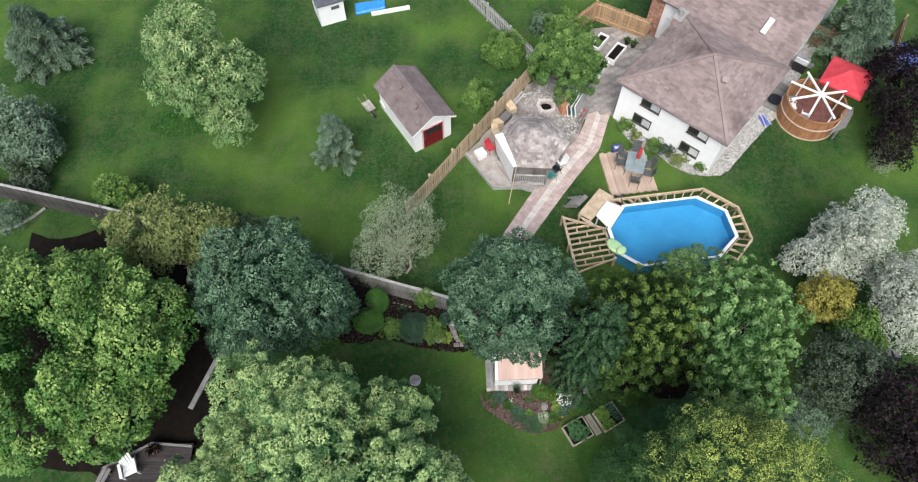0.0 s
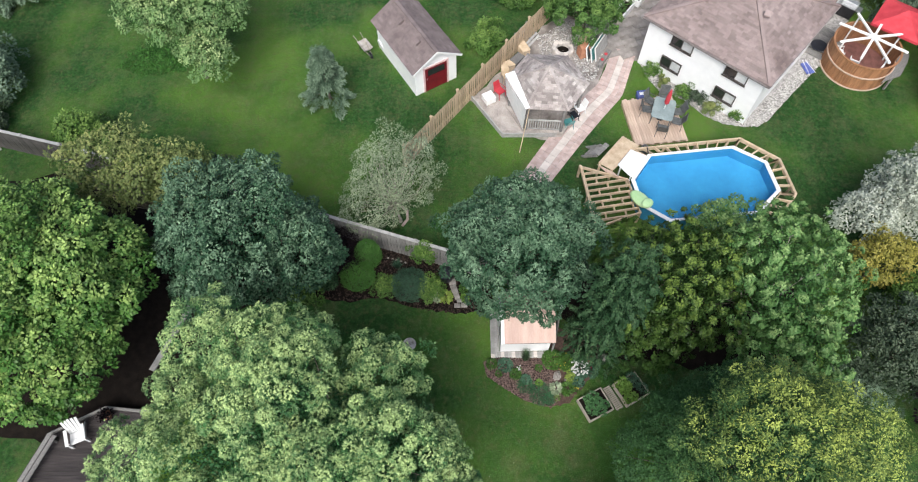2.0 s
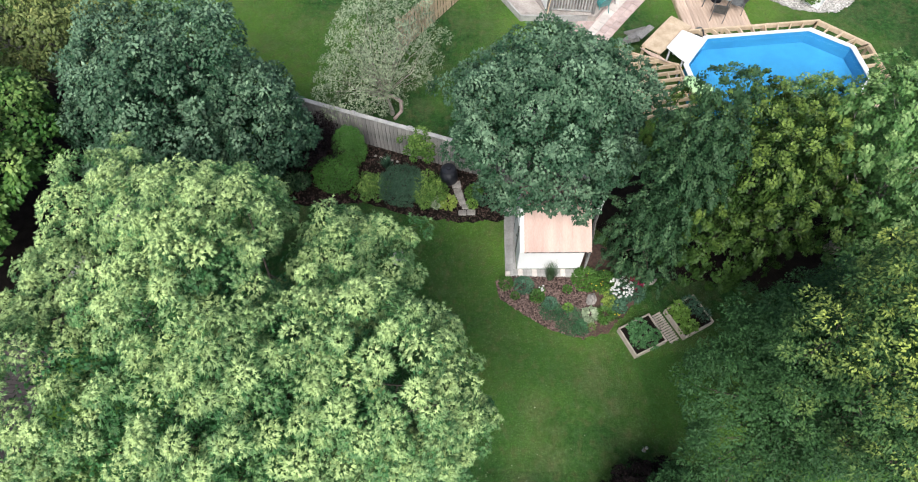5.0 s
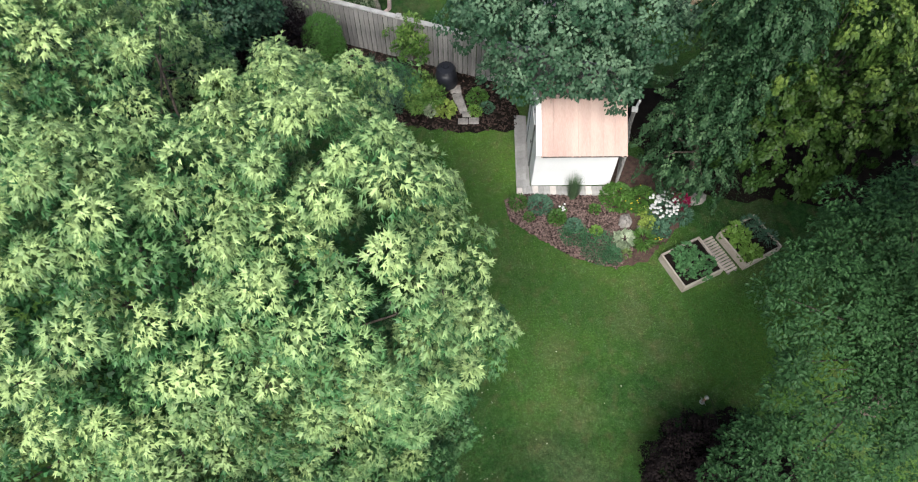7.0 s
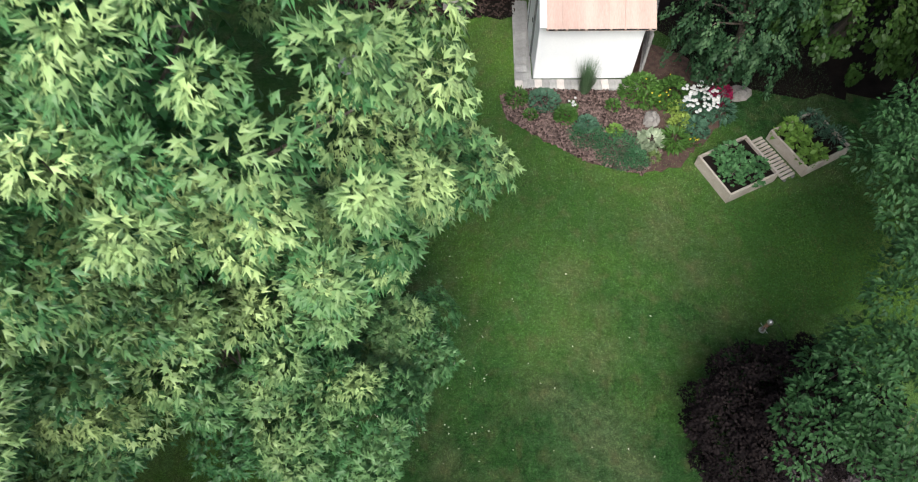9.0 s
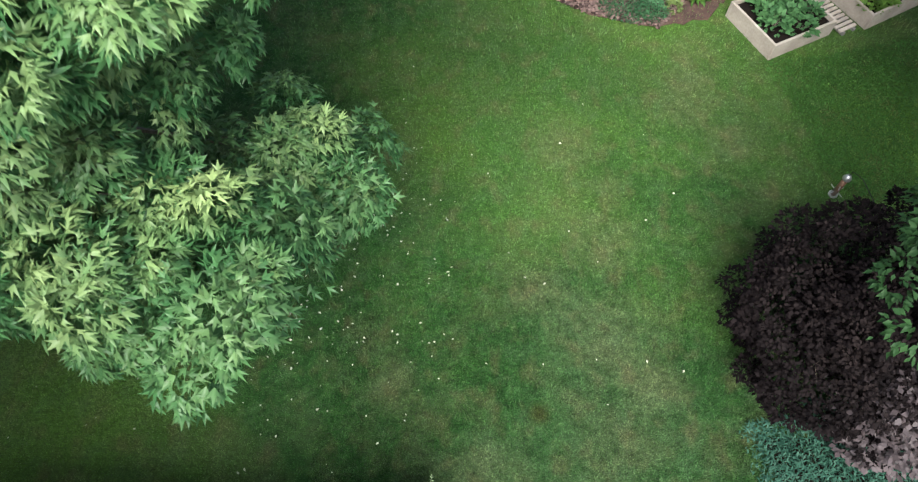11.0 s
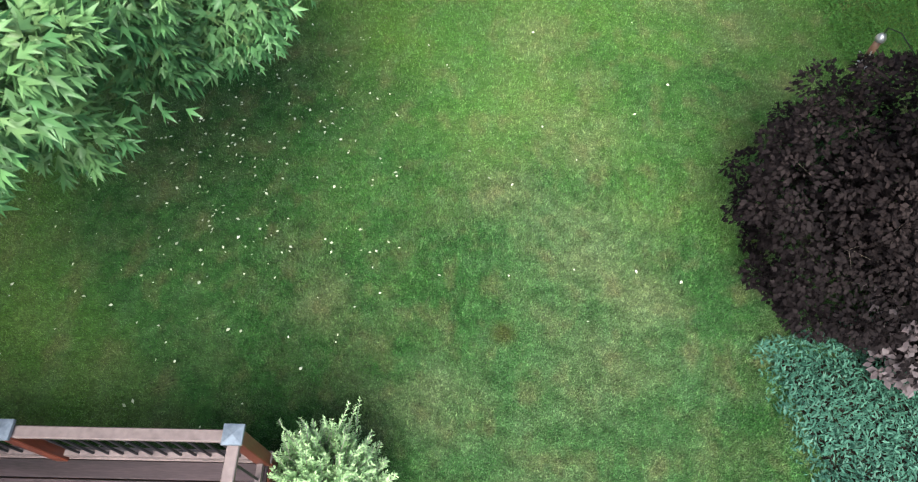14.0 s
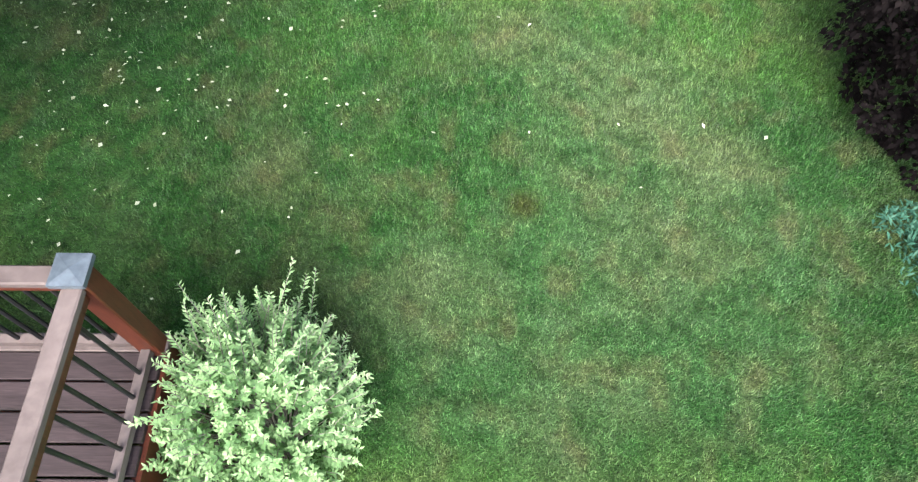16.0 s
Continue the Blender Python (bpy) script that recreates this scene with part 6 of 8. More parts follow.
def pool():
    p = thing("swimming_pool", "above-ground swimming pool with clear blue water", "pool")
    g = Geo()
    for i in range(8):
        a, b = POOL[i], POOL[(i + 1) % 8]
        c, d = off(a, -0.05), off(b, -0.05)
        g = Geo().put([(*a, 0.0), (*b, 0.0), (*b, 1.08), (*a, 1.08), (*c, 0.0), (*d, 0.0), (*d, 1.08), (*c, 1.08)], [(0, 1, 2, 3), (7, 6, 5, 4), (3, 2, 6, 7)])
        part("wall", g, LINER, p, "blue lined pool wall")
    part("floor", Geo().prism([off(q, -0.06) for q in POOL], 0.0, 0.06), LINER, p, "bright blue pool liner")
    w = part("water", Geo().put([(*off(q, -0.055), 0.98) for q in POOL], [tuple(range(7, -1, -1))]), water_material(), p, "clear still water")
    w.visible_shadow = False
    for i in range(8):
        a, b = POOL[i], POOL[(i + 1) % 8]
        a1, b1, a2, b2 = off(a, 0.1), off(b, 0.1), off(a, -0.1), off(b, -0.1)
        part("coping", Geo().prism([a2, b2, b1, a1], 1.083, 1.13), WHITE_PLASTIC, p, "white pool coping")
    return p


pool()


def framing():
    """Joists round the pool, nailed between an outer rim and a ledger."""
    f = thing("pool_deck_frame", "unfinished pine deck framing round the pool", "deck frame")
    z = 0.86
    for i in (7, 0, 1, 2, 3):
        a, b = POOL[i], POOL[(i + 1) % 8]
        o, q = off(a, 0.95), off(b, 0.95)
        c, d = off(a, 0.18), off(b, 0.18)
        if i == 7:
            continue
        part("rim_joist", Geo().beam((*o, z), (*q, z), 0.05, 0.19), PINE, f)
        part("rim_joist", Geo().beam((*off(a, 0.88), z), (*off(b, 0.88), z), 0.04, 0.19), PINE, f)
        part("ledger", Geo().beam((*c, z), (*d, z), 0.05, 0.19), PINE, f)
        n = max(3, round(math.hypot(b[0] - a[0], b[1] - a[1]) / 0.42))
        for k in range(n + 1):
            t = k / n
            s = (c[0] + (d[0] - c[0]) * t, c[1] + (d[1] - c[1]) * t)
            e = (o[0] + (q[0] - o[0]) * t, o[1] + (q[1] - o[1]) * t)
            part("joist", Geo().beam((*s, z), (*e, z), 0.05, 0.18), PINE, f)
            if k % 3 == 0:
                part("post", Geo().box(e[0] - 0.05, e[1] - 0.05, -0.05, e[0] + 0.05, e[1] + 0.05, z - 0.1), PINE, f)
    # the broad bay at the pool's end
    A, B, C, D = (6.0, 20.1), (8.35, 19.35), (8.75, 17.4), (6.5, 16.5)
    for p, q in ((A, B), (A, D), (D, C), (B, C)):
        part("rim_joist", Geo().beam((*p, z), (*q, z), 0.05, 0.19), PINE, f)
    part("rim_joist", Geo().beam((A[0] + 0.08, A[1] - 0.05, z), (D[0] + 0.08, D[1], z), 0.05, 0.19), PINE, f)
    run = Vector((2.27, 0.44))
    corners = [Vector(p) for p in (A, B, C, D)]
    rows = []
    for k in range(1, 10):
        s = corners[0].lerp(corners[3], k / 10.4 + 0.03)
        reach = [1.0]
        for p, q in zip(corners[:3], corners[1:]):
            e = q - p
            det = run.x * -e.y + e.x * run.y
            t = ((p.x - s.x) * -e.y + e.x * (p.y - s.y)) / det
            u = (run.x * (p.y - s.y) - run.y * (p.x - s.x)) / det
            if t > 0.05 and -0.01 <= u <= 1.01:
                reach.append(t)
        e = s + run * min(reach)
        rows.append((Vector((*s, z)), Vector((*e, z))))
        part("joist", Geo().beam(rows[-1][0], rows[-1][1], 0.05, 0.18), PINE, f)
    for k in range(len(rows) - 1):
        for u in ((0.28, 0.72) if k % 2 else (0.5, 0.92)):
            p, q = rows[k][0] + Vector((*run, 0)) * u, rows[k + 1][0] + Vector((*run, 0)) * u
            if all((b_ - a_).length > (m_ - a_).length for (a_, b_), m_ in ((rows[k], p), (rows[k + 1], q))):
                part("blocking", Geo().beam(p, q, 0.045, 0.17), PINE, f)
    for p in (A, D, C, ((A[0] + D[0]) / 2, (A[1] + D[1]) / 2)):
        part("post", Geo().box(p[0] - 0.06, p[1] - 0.06, -0.05, p[0] + 0.06, p[1] + 0.06, z + 0.1), PINE, f)


framing()
landing = thing("pool_landing", "pale plank landing with steps at the pool", "landing")
part("top", Geo().prism([(8.32, 22.0), (9.12, 21.38), (7.62, 19.8), (6.9, 20.25)], 1.0, 1.06), PINE, landing, "pale plank top", bevel=0.01)
part("side_panel", Geo().prism([(6.85, 20.2), (7.6, 19.75), (8.0, 19.35), (7.25, 19.75)], 0.96, 1.0), DECKING, landing)
for x, y in ((8.3, 21.85), (8.95, 21.35), (7.0, 20.2), (7.6, 19.95)):
    part("post", Geo().box(x - 0.05, y - 0.05, -0.05, x + 0.05, y + 0.05, 0.999), PINE, landing)
for k in range(3):
    part("step", Geo().box(-0.45, -0.14, 0, 0.45, 0.14, 0.04, pose(7.25 - 0.22 * k, 21.35 + 0.12 * k, 0.72 - 0.24 * k, 0, 0, 47)), WEATHERED, landing, "grey plank step")
part("stringer", Geo().beam((7.3, 21.6, 0.7), (6.6, 22.0, 0.0), 0.05, 0.16).beam((6.95, 20.95, 0.7), (6.3, 21.4, 0.0), 0.05, 0.16), WEATHERED, landing)
cover = thing("pool_platform", "white moulded platform at the pool's corner", "platform")
part("panel", Geo().prism([(8.62, 21.05), (9.45, 20.6), (9.35, 20.2), (8.62, 19.2), (8.35, 19.4), (7.85, 20.05)], 1.135, 1.2), WHITE_PLASTIC, cover, bevel=0.03)
for x, y in ((8.55, 20.85), (8.05, 20.05), (8.5, 19.5)):
    part("leg", Geo().tube((x, y, -0.02), (x, y, 1.14), 0.04, 0.04, 8), WHITE_PLASTIC, cover)
hose = thing("pool_filter", "grey round pool filter pot with pipe", "pump", at=(9.55, 21.55, 0))
part("tank", Geo().turned([(0.2, 0), (0.22, 0.5), (0.2, 0.7), (0.1, 0.8)], 14), GREY_METAL, hose)
part("pipe", Geo().bent([(0.0, 0, 0.8), (0.0, -0.3, 1.0), (0.0, -0.65, 1.0)], 0.03), BLACK_PLASTIC, hose)
flt = thing("pool_float", "lime green inflatable at the pool edge", "float", at=(8.75, 17.95, 1.14), turn=-50)
part("mattress", Geo().turned([(0.5, 0), (0.6, 0.06), (0.6, 0.14), (0.5, 0.2)], 14, (0, 0, 0), 0.6), LIME_PLASTIC, flt, smooth=True)
part("pillow", Geo().turned([(0.2, 0), (0.26, 0.06), (0.2, 0.12)], 12, (0.42, 0, 0.2), 1.3), LIME_PLASTIC, flt, smooth=True)

# ---- round cedar tub house, parasol and barbecue ----
TUB, TR = (22.5, 28.15), 1.8


def tub_house():
    t = thing("round_enclosure", "round cedar-stave enclosure with white spoke beams", "enclosure", at=(TUB[0], TUB[1], 0))
    n = 56
    for k in range(n):
        a = 2 * math.pi * k / n
        deg = math.degrees(a)
        h = 1.62
        if 300 < deg < 345:
            h = 0.95
        part("stave", Geo().box(-0.025, -math.pi * TR / n + 0.004, 0.0, 0.025, math.pi * TR / n - 0.004, h, pose(math.cos(a) * TR, math.sin(a) * TR, 0, 0, 0, deg)), HOT_CEDAR, t)
    for z, r in ((0.03, TR + 0.07), (0.9, TR + 0.045)):
        part("hoop", Geo().turned([(r - 0.02, z - 0.04), (r + 0.03, z - 0.04), (r + 0.03, z + 0.04), (r - 0.02, z + 0.04), (r - 0.02, z - 0.04)], 56, caps=False), DECKING, t)
    part("top_ring", Geo().turned([(TR - 0.05, 1.622), (TR + 0.06, 1.622), (TR + 0.06, 1.69), (TR - 0.05, 1.69), (TR - 0.05, 1.622)], 56, caps=False), HOT_CEDAR, t)
    part("floor", Geo().turned([(TR - 0.06, 0.0), (TR - 0.06, 0.25)], 40), surface("dark_red_floor", (0.10, 0.04, 0.035), (0.2, 0.09, 0.075), 3.0, 25.0, 0.8), t, "dark reddish floor")
    for k in range(8):
        a = 2 * math.pi * (k + 0.22) / 8
        c = Vector((math.cos(a), math.sin(a), 0))
        part("spoke_beam", Geo().beam(c * 0.12 + Vector((0, 0, 2.25)), c * (TR + 0.12) + Vector((0, 0, 2.2)), 0.13, 0.1), TRIM, t, "white-painted beam", bevel=0.01)
        if k % 2 == 0:
            part("post", Geo().tube(c * (TR - 0.12) + Vector((0, 0, 0.2)), c * (TR - 0.12) + Vector((0, 0, 2.16)), 0.05, 0.05, 8), TRIM, t)
    part("hub", Geo().turned([(0.2, 2.18), (0.2, 2.34), (0.1, 2.38)], 16), TRIM, t)
    ledge = part("ledge", Geo().prism([(0.55, -2.05), (1.75, -1.55), (2.45, -0.55), (2.75, 0.1), (2.1, 0.15), (1.8, -0.6), (0.75, -1.85)], 0.86, 0.93), WEATHERED, t, "grey plank ledge")
    part("ledge_post", Geo().box(2.35, -0.35, 0, 2.45, -0.25, 0.86).box(1.2, -1.75, 0, 1.3, -1.65, 0.86), WEATHERED, ledge)


tub_house()
garden_chair("garden_chair", "white plastic chair inside the round enclosure", WHITE_PLASTIC, 22.1, 27.8, 150).location.z = 0.26
garden_chair("garden_chair", "white plastic chair beside the enclosure's wall", WHITE_PLASTIC, 21.5, 28.6, 80).location.z = 0.26


def big_parasol():
    p = thing("parasol", "open square red parasol with white ribs", "parasol", at=(24.55, 29.6, 0), turn=-36)
    s = 1.32
    g = Geo().put([(-s, -s, 2.2), (s, -s, 2.2), (s, s, 2.2), (-s, s, 2.2), (0, 0, 2.75), (0, -s, 2.2), (s, 0, 2.2), (0, s, 2.2), (-s, 0, 2.2)],
                  [(0, 5, 4), (5, 1, 4), (1, 6, 4), (6, 2, 4), (2, 7, 4), (7, 3, 4), (3, 8, 4), (8, 0, 4)])
    c = part("canopy", g, RED_CLOTH, p, "faded red canvas canopy")
    part("valance", Geo().box(-s, -s - 0.01, 2.06, s, -s + 0.01, 2.199).box(-s, s - 0.01, 2.06, s, s + 0.01, 2.199).box(-s - 0.01, -s, 2.06, -s + 0.01, s, 2.199).box(s - 0.01, -s, 2.06, s + 0.01, s, 2.199), RED_CLOTH, c)
    part("vent", Geo().put([(-0.35, -0.35, 2.66), (0.35, -0.35, 2.66), (0.35, 0.35, 2.66), (-0.35, 0.35, 2.66), (0, 0, 2.86)], [(0, 1, 4), (1, 2, 4), (2, 3, 4), (3, 0, 4)]), RED_CLOTH, c)
    part("pole", Geo().tube((0, 0, 0), (0, 0, 2.8), 0.025, 0.025, 8), WHITE_PLASTIC, p)
    part("base", Geo().turned([(0.3, 0), (0.3, 0.06), (0.06, 0.1)], 16), CONCRETE, p)


big_parasol()
plat = thing("timber_platform", "grey timber platform between house and enclosure", "deck", at=(20.9, 29.6, 0), turn=-40)
for i in range(14):
    part("plank", Geo().box(-1.0, -0.55 + i * 0.145, 0.22, 0.9, -0.55 + i * 0.145 + 0.138, 0.26), WEATHERED, plat)
part("step", Geo().box(-0.9, -0.95, 0.0, 0.8, -0.58, 0.14), WEATHERED, plat)
part("bearer", Geo().box(-0.95, -0.5, 0, -0.85, 1.4, 0.218).box(0.75, -0.5, 0, 0.85, 1.4, 0.218), WEATHERED, plat)
mat_ob = thing("round_mat", "dark round mat on the timber platform", "mat", at=(20.75, 29.5, 0.262))
part("weave", Geo().turned([(0.48, 0), (0.48, 0.015)], 20), BLACK_PLASTIC, mat_ob)
bbq = thing("barbecue", "stainless steel barbecue with closed hood", "barbecue", at=(23.0, 32.3, 0), turn=-38)
part("cart", Geo().box(-0.45, -0.27, 0.08, 0.45, 0.27, 0.78), BLACK_METAL, bbq, bevel=0.02)
part("hood", Geo().put([(-0.46, -0.29, 0.79), (0.46, -0.29, 0.79), (0.46, 0.29, 0.79), (-0.46, 0.29, 0.79), (-0.46, -0.14, 1.08), (0.46, -0.14, 1.08), (0.46, 0.2, 1.1), (-0.46, 0.2, 1.1)],
                       [(3, 2, 1, 0), (4, 5, 6, 7), (0, 1, 5, 4), (1, 2, 6, 5), (2, 3, 7, 6), (3, 0, 4, 7)]), STEEL, bbq, "bright steel hood", bevel=0.03)
for sx in (-0.75, 0.46):
    part("side_shelf", Geo().box(sx, -0.25, 0.77, sx + 0.29, 0.25, 0.81), STEEL, bbq)
part("handle", Geo().tube((-0.35, -0.33, 0.95), (0.35, -0.33, 0.95), 0.018, 0.018, 6), STEEL, bbq)
for x in (-0.38, 0.38):
    part("wheel", Geo().turned([(0.08, -0.025), (0.08, 0.025)], 12).moved(pose(x, 0.2, 0.08, 0, 90, 0)), BLACK_PLASTIC, bbq)
bag = thing("folded_chair", "folded blue camp chair lying on gravel", "chair", at=(19.75, 27.85, 0.03), turn=15)
part("fabric", Geo().box(-0.25, -0.42, 0, 0.25, 0.42, 0.16), BLUE_PLASTIC, bag, bevel=0.06)
for x in (-0.2, 0.2):
    part("tube", Geo().tube((x, -0.5, 0.17), (x * 0.4, 0.55, 0.19), 0.014, 0.014, 6), WHITE_PLASTIC, bag)
for (x, y), r, mat_, lab, sd in (((10.7, 27.3), (0.42, 0.34, 0.3), GREEN, "green shrub at the house corner", 71), ((12.9, 25.3), (0.5, 0.36, 0.33), GREYGREEN, "grey-green shrub under the house window", 72),
                                  ((12.2, 25.75), (0.4, 0.35, 0.35), GREEN, "green shrub in the gravel", 73), ((13.6, 24.7), (0.4, 0.35, 0.3), BUFF, "yellowish shrub in the gravel", 74), ((14.9, 24.1), (0.32, 0.3, 0.34), GREEN, "small dark green shrub near the house corner", 75),
                                  ((11.25, 26.5), (0.3, 0.3, 0.2), BUFF, "small yellow-green plant in the gravel", 76), ((26.0, 24.4), (0.6, 0.9, 0.5), PALE, "pale grey plant in the far border", 77)):
    shrub("shrub", lab, (x, y), r, mat_, 1800, 0.075, RHOMB, 0.15, sd)
for x, y in ((11.7, 34.7), (12.1, 34.4)):
    p = thing("plant_pot", "dark plant pot with green plant by the fence", "pot", "pots in the court", at=(x, y, 0.08))
    part("pot", Geo().turned([(0.14, 0), (0.2, 0.32), (0.22, 0.34)], 12), BLACK_PLASTIC, p)
    r_ = np.random.default_rng(int(x * 10))
    leaf_mesh("plant", np.array((0, 0, 0.35)) + r_.normal(0, 0.09, (160, 3)), unit(r_, 160) + np.array((0, 0, 0.5)), unit(r_, 160), np.full(160, 0.13), RHOMB, GREEN, p)["kind"] = "stuff"
# dark heap in the far corner under a blue sheet
heap = thing("covered_heap", "dark covered heap beyond the far fence", "tarpaulin", at=(30.0, 33.2, 0), turn=20)
part("sheet", Geo().turned([(1.5, 0), (1.4, 0.5), (0.8, 0.9), (0.2, 1.0)], 9), BLUE_PLASTIC, heap)
junk = thing("utility_trolley", "black metal utility trolley between shrubs", "trolley", at=(22.7, 11.9, 0), turn=-10)
part("tray", Geo().box(-0.45, -0.3, 0.45, 0.45, 0.3, 0.62), BLACK_METAL, junk, bevel=0.02)
part("rack", Geo().box(-0.35, -0.2, 0.63, -0.1, 0.2, 0.68).box(0.05, -0.2, 0.63, 0.35, 0.2, 0.68), STEEL, junk)
for x in (-0.35, 0.35):
    for y in (-0.22, 0.22):
        part("leg", Geo().tube((x, y, 0.0), (x, y, 0.45), 0.03, 0.03, 6), BLACK_METAL, junk)
# ---- white shed in the near yard ----


def near_shed():
    s = thing("garden_shed", "small white shed with stained salmon roof", "shed", at=(1.82, 10.38, 0), turn=2.5)
    w, d, e, r = 2.2, 2.1, 1.85, 2.5
    part("wall", Geo().box(0, 0, 0.06, w, d, e), WHITE, s, "smooth white shed wall", bevel=0.01)
    for x in (0.001, w - 0.061):
        part("gable", Geo().put([(x, 0.02, e), (x, d - 0.02, e), (x, d / 2, r - 0.08), (x + 0.06, 0.02, e), (x + 0.06, d - 0.02, e), (x + 0.06, d / 2, r - 0.08)],
                                [(0, 2, 1), (3, 4, 5), (0, 1, 4, 3), (1, 2, 5, 4), (2, 0, 3, 5)]), WHITE, s)
    o = 0.25
    for side in (-1, 1):
        y0, y1 = (d / 2, -o) if side < 0 else (d / 2, d + o)
        z0, z1 = r, e - 0.1
        for k in range(7):
            # broad overlapped strips of roofing
            x0, x1 = 0.1 + (w + 0.02) * k / 7, 0.1 + (w + 0.02) * (k + 1) / 7 - 0.003
            lift = 0.004 * (k % 2)
            g = Geo().put([(x0, y0, z0 + lift), (x1, y0, z0 + lift), (x1, y1, z1 + lift), (x0, y1, z1 + lift), (x0, y0, z0 - 0.05), (x1, y0, z0 - 0.05), (x1, y1, z1 - 0.05), (x0, y1, z1 - 0.05)],
                          [(0, 1, 2, 3), (7, 6, 5, 4), (0, 4, 5, 1), (1, 5, 6, 2), (2, 6, 7, 3), (3, 7, 4, 0)])
            part("roof_sheet", g, SALMON, s, "salmon roofing with rust-brown streaks")
    part("ridge_cap", Geo().beam((0.08, d / 2, r + 0.015), (w + 0.14, d / 2, r + 0.015), 0.14, 0.03), SALMON, s)
    g = Geo()
    rng = random.Random(3)
    x = 0.14
    while x < w + 0.05:
        l = rng.uniform(0.1, 0.28)
        g.box(x, -o - 0.012, e - 0.13, min(x + l, w + 0.1), -o - 0.001, e - 0.1)
        x += l + rng.uniform(0.02, 0.06)
    part("eave_edge", g, BLACK_METAL, s, "dark curling lower roof edge")
    part("side_flashing", Geo().beam((0.03, -o, e - 0.06), (0.03, d / 2, r + 0.03), 0.14, 0.02), TRIM, s)
    door = part("door", Geo().box(-0.03, 0.7, 0.1, -0.002, 1.5, 1.8), TRIM, s, "white side door")
    part("door_frame", Geo().box(-0.04, 0.64, 0.1, -0.002, 0.698, 1.86).box(-0.04, 1.502, 0.1, -0.002, 1.56, 1.86), GREY_METAL, door)
    part("latch", Geo().box(-0.05, 0.78, 0.98, -0.031, 0.86, 1.04), BLACK_METAL, door)
    part("vent", Geo().box(-0.02, d / 2 - 0.05, 2.0, -0.002, d / 2 + 0.05, 2.1), BLACK_METAL, s)
    for y in (0.1, 2.0):
        part("skid", Geo().box(0, y - 0.05, 0, w, y + 0.05, 0.058), WEATHERED, s)


near_shed()
pav = solid("paver_strip", Geo().prism([(1.36, 12.9), (1.42, 10.05), (4.1, 10.15), (4.1, 10.45), (1.8, 10.4), (1.72, 12.9)], -0.02, 0.025), CONCRETE)
tagged(pav, "strip of grey pavers along the shed", "paving", kind="structure")
pm = [shared("paver", Geo().box(-0.145, -0.125, 0, 0.145, 0.125, 0.05), CONCRETE), shared("paver", Geo().box(-0.08, -0.14, 0, 0.08, 0.14, 0.05), CONCRETE), shared("paver", Geo().box(-0.08, -0.14, 0, 0.08, 0.14, 0.052), PALE_PAVER)]
for i in range(11):
    piece("paver", pm[0], pose(1.56, 12.75 - i * 0.257, 0.0, 0, 0, 88 + (i % 3)), pav)
for i in range(15):
    piece("paver", pm[1 + (i * 7 % 3 == 1)], pose(1.78 + i * 0.165, 10.23 + i * 0.006, 0.0, 0, 0, 2), pav)
cornerstone = thing("corner_block", "pale stone block at the strip's corner", "stone", at=(1.5, 10.15, 0.05))
part("block", Geo().box(-0.09, -0.09, 0, 0.09, 0.09, 0.12), PALE_PAVER, cornerstone, bevel=0.02)

gate = thing("lattice_gate", "weathered slatted gate leaning behind the shed", "gate", at=(4.35, 11.1, 0), turn=78)
part("post", Geo().box(0.85, -0.05, -0.02, 0.95, 0.05, 1.5), WEATHERED, gate)
part("post_cap", Geo().box(0.82, -0.08, 1.502, 0.98, 0.08, 1.55), TRIM, gate)
for i in range(9):
    part("slat", Geo().beam((-0.7 + i * 0.17, 0.02, 0.15), (-0.6 + i * 0.17, 0.02, 1.35), 0.05, 0.03), WEATHERED, gate)
for z in (0.35, 1.15):
    part("rail", Geo().box(-0.8, 0.036, z, 0.85, 0.075, z + 0.08), WEATHERED, gate)
arm = part("arm", Geo().beam((0.9, 0, 1.42), (1.35, -0.12, 1.42), 0.06, 0.06), TRIM, gate)

# ---- bed plants round the shed ----
VARIEGATED = foliage("variegated_hosta_leaf", (0.20, 0.30, 0.15), (0.48, 0.54, 0.38), None, 4.0)
LIMEHOSTA = foliage("lime_hosta_leaf", (0.14, 0.25, 0.045), (0.34, 0.44, 0.10), None, 4.0)
WHITEPETAL = foliage("white_petal", (0.72, 0.72, 0.70), (0.85, 0.85, 0.83), None, 4.0, 0.6, 0.2)
YELLOWPETAL = foliage("yellow_petal", (0.62, 0.45, 0.04), (0.75, 0.6, 0.08), None, 4.0)
REDPETAL = foliage("magenta_petal", (0.30, 0.01, 0.06), (0.55, 0.03, 0.14), None, 4.0)
SAGE = foliage("sage_leaf", (0.04, 0.11, 0.065), (0.10, 0.20, 0.125), None, 4.0)
LETTUCE = foliage("lettuce_leaf", (0.08, 0.20, 0.03), (0.21, 0.36, 0.07), None, 5.0)
VEG = foliage("vegetable_leaf", (0.04, 0.14, 0.05), (0.12, 0.27, 0.10), None, 5.0)


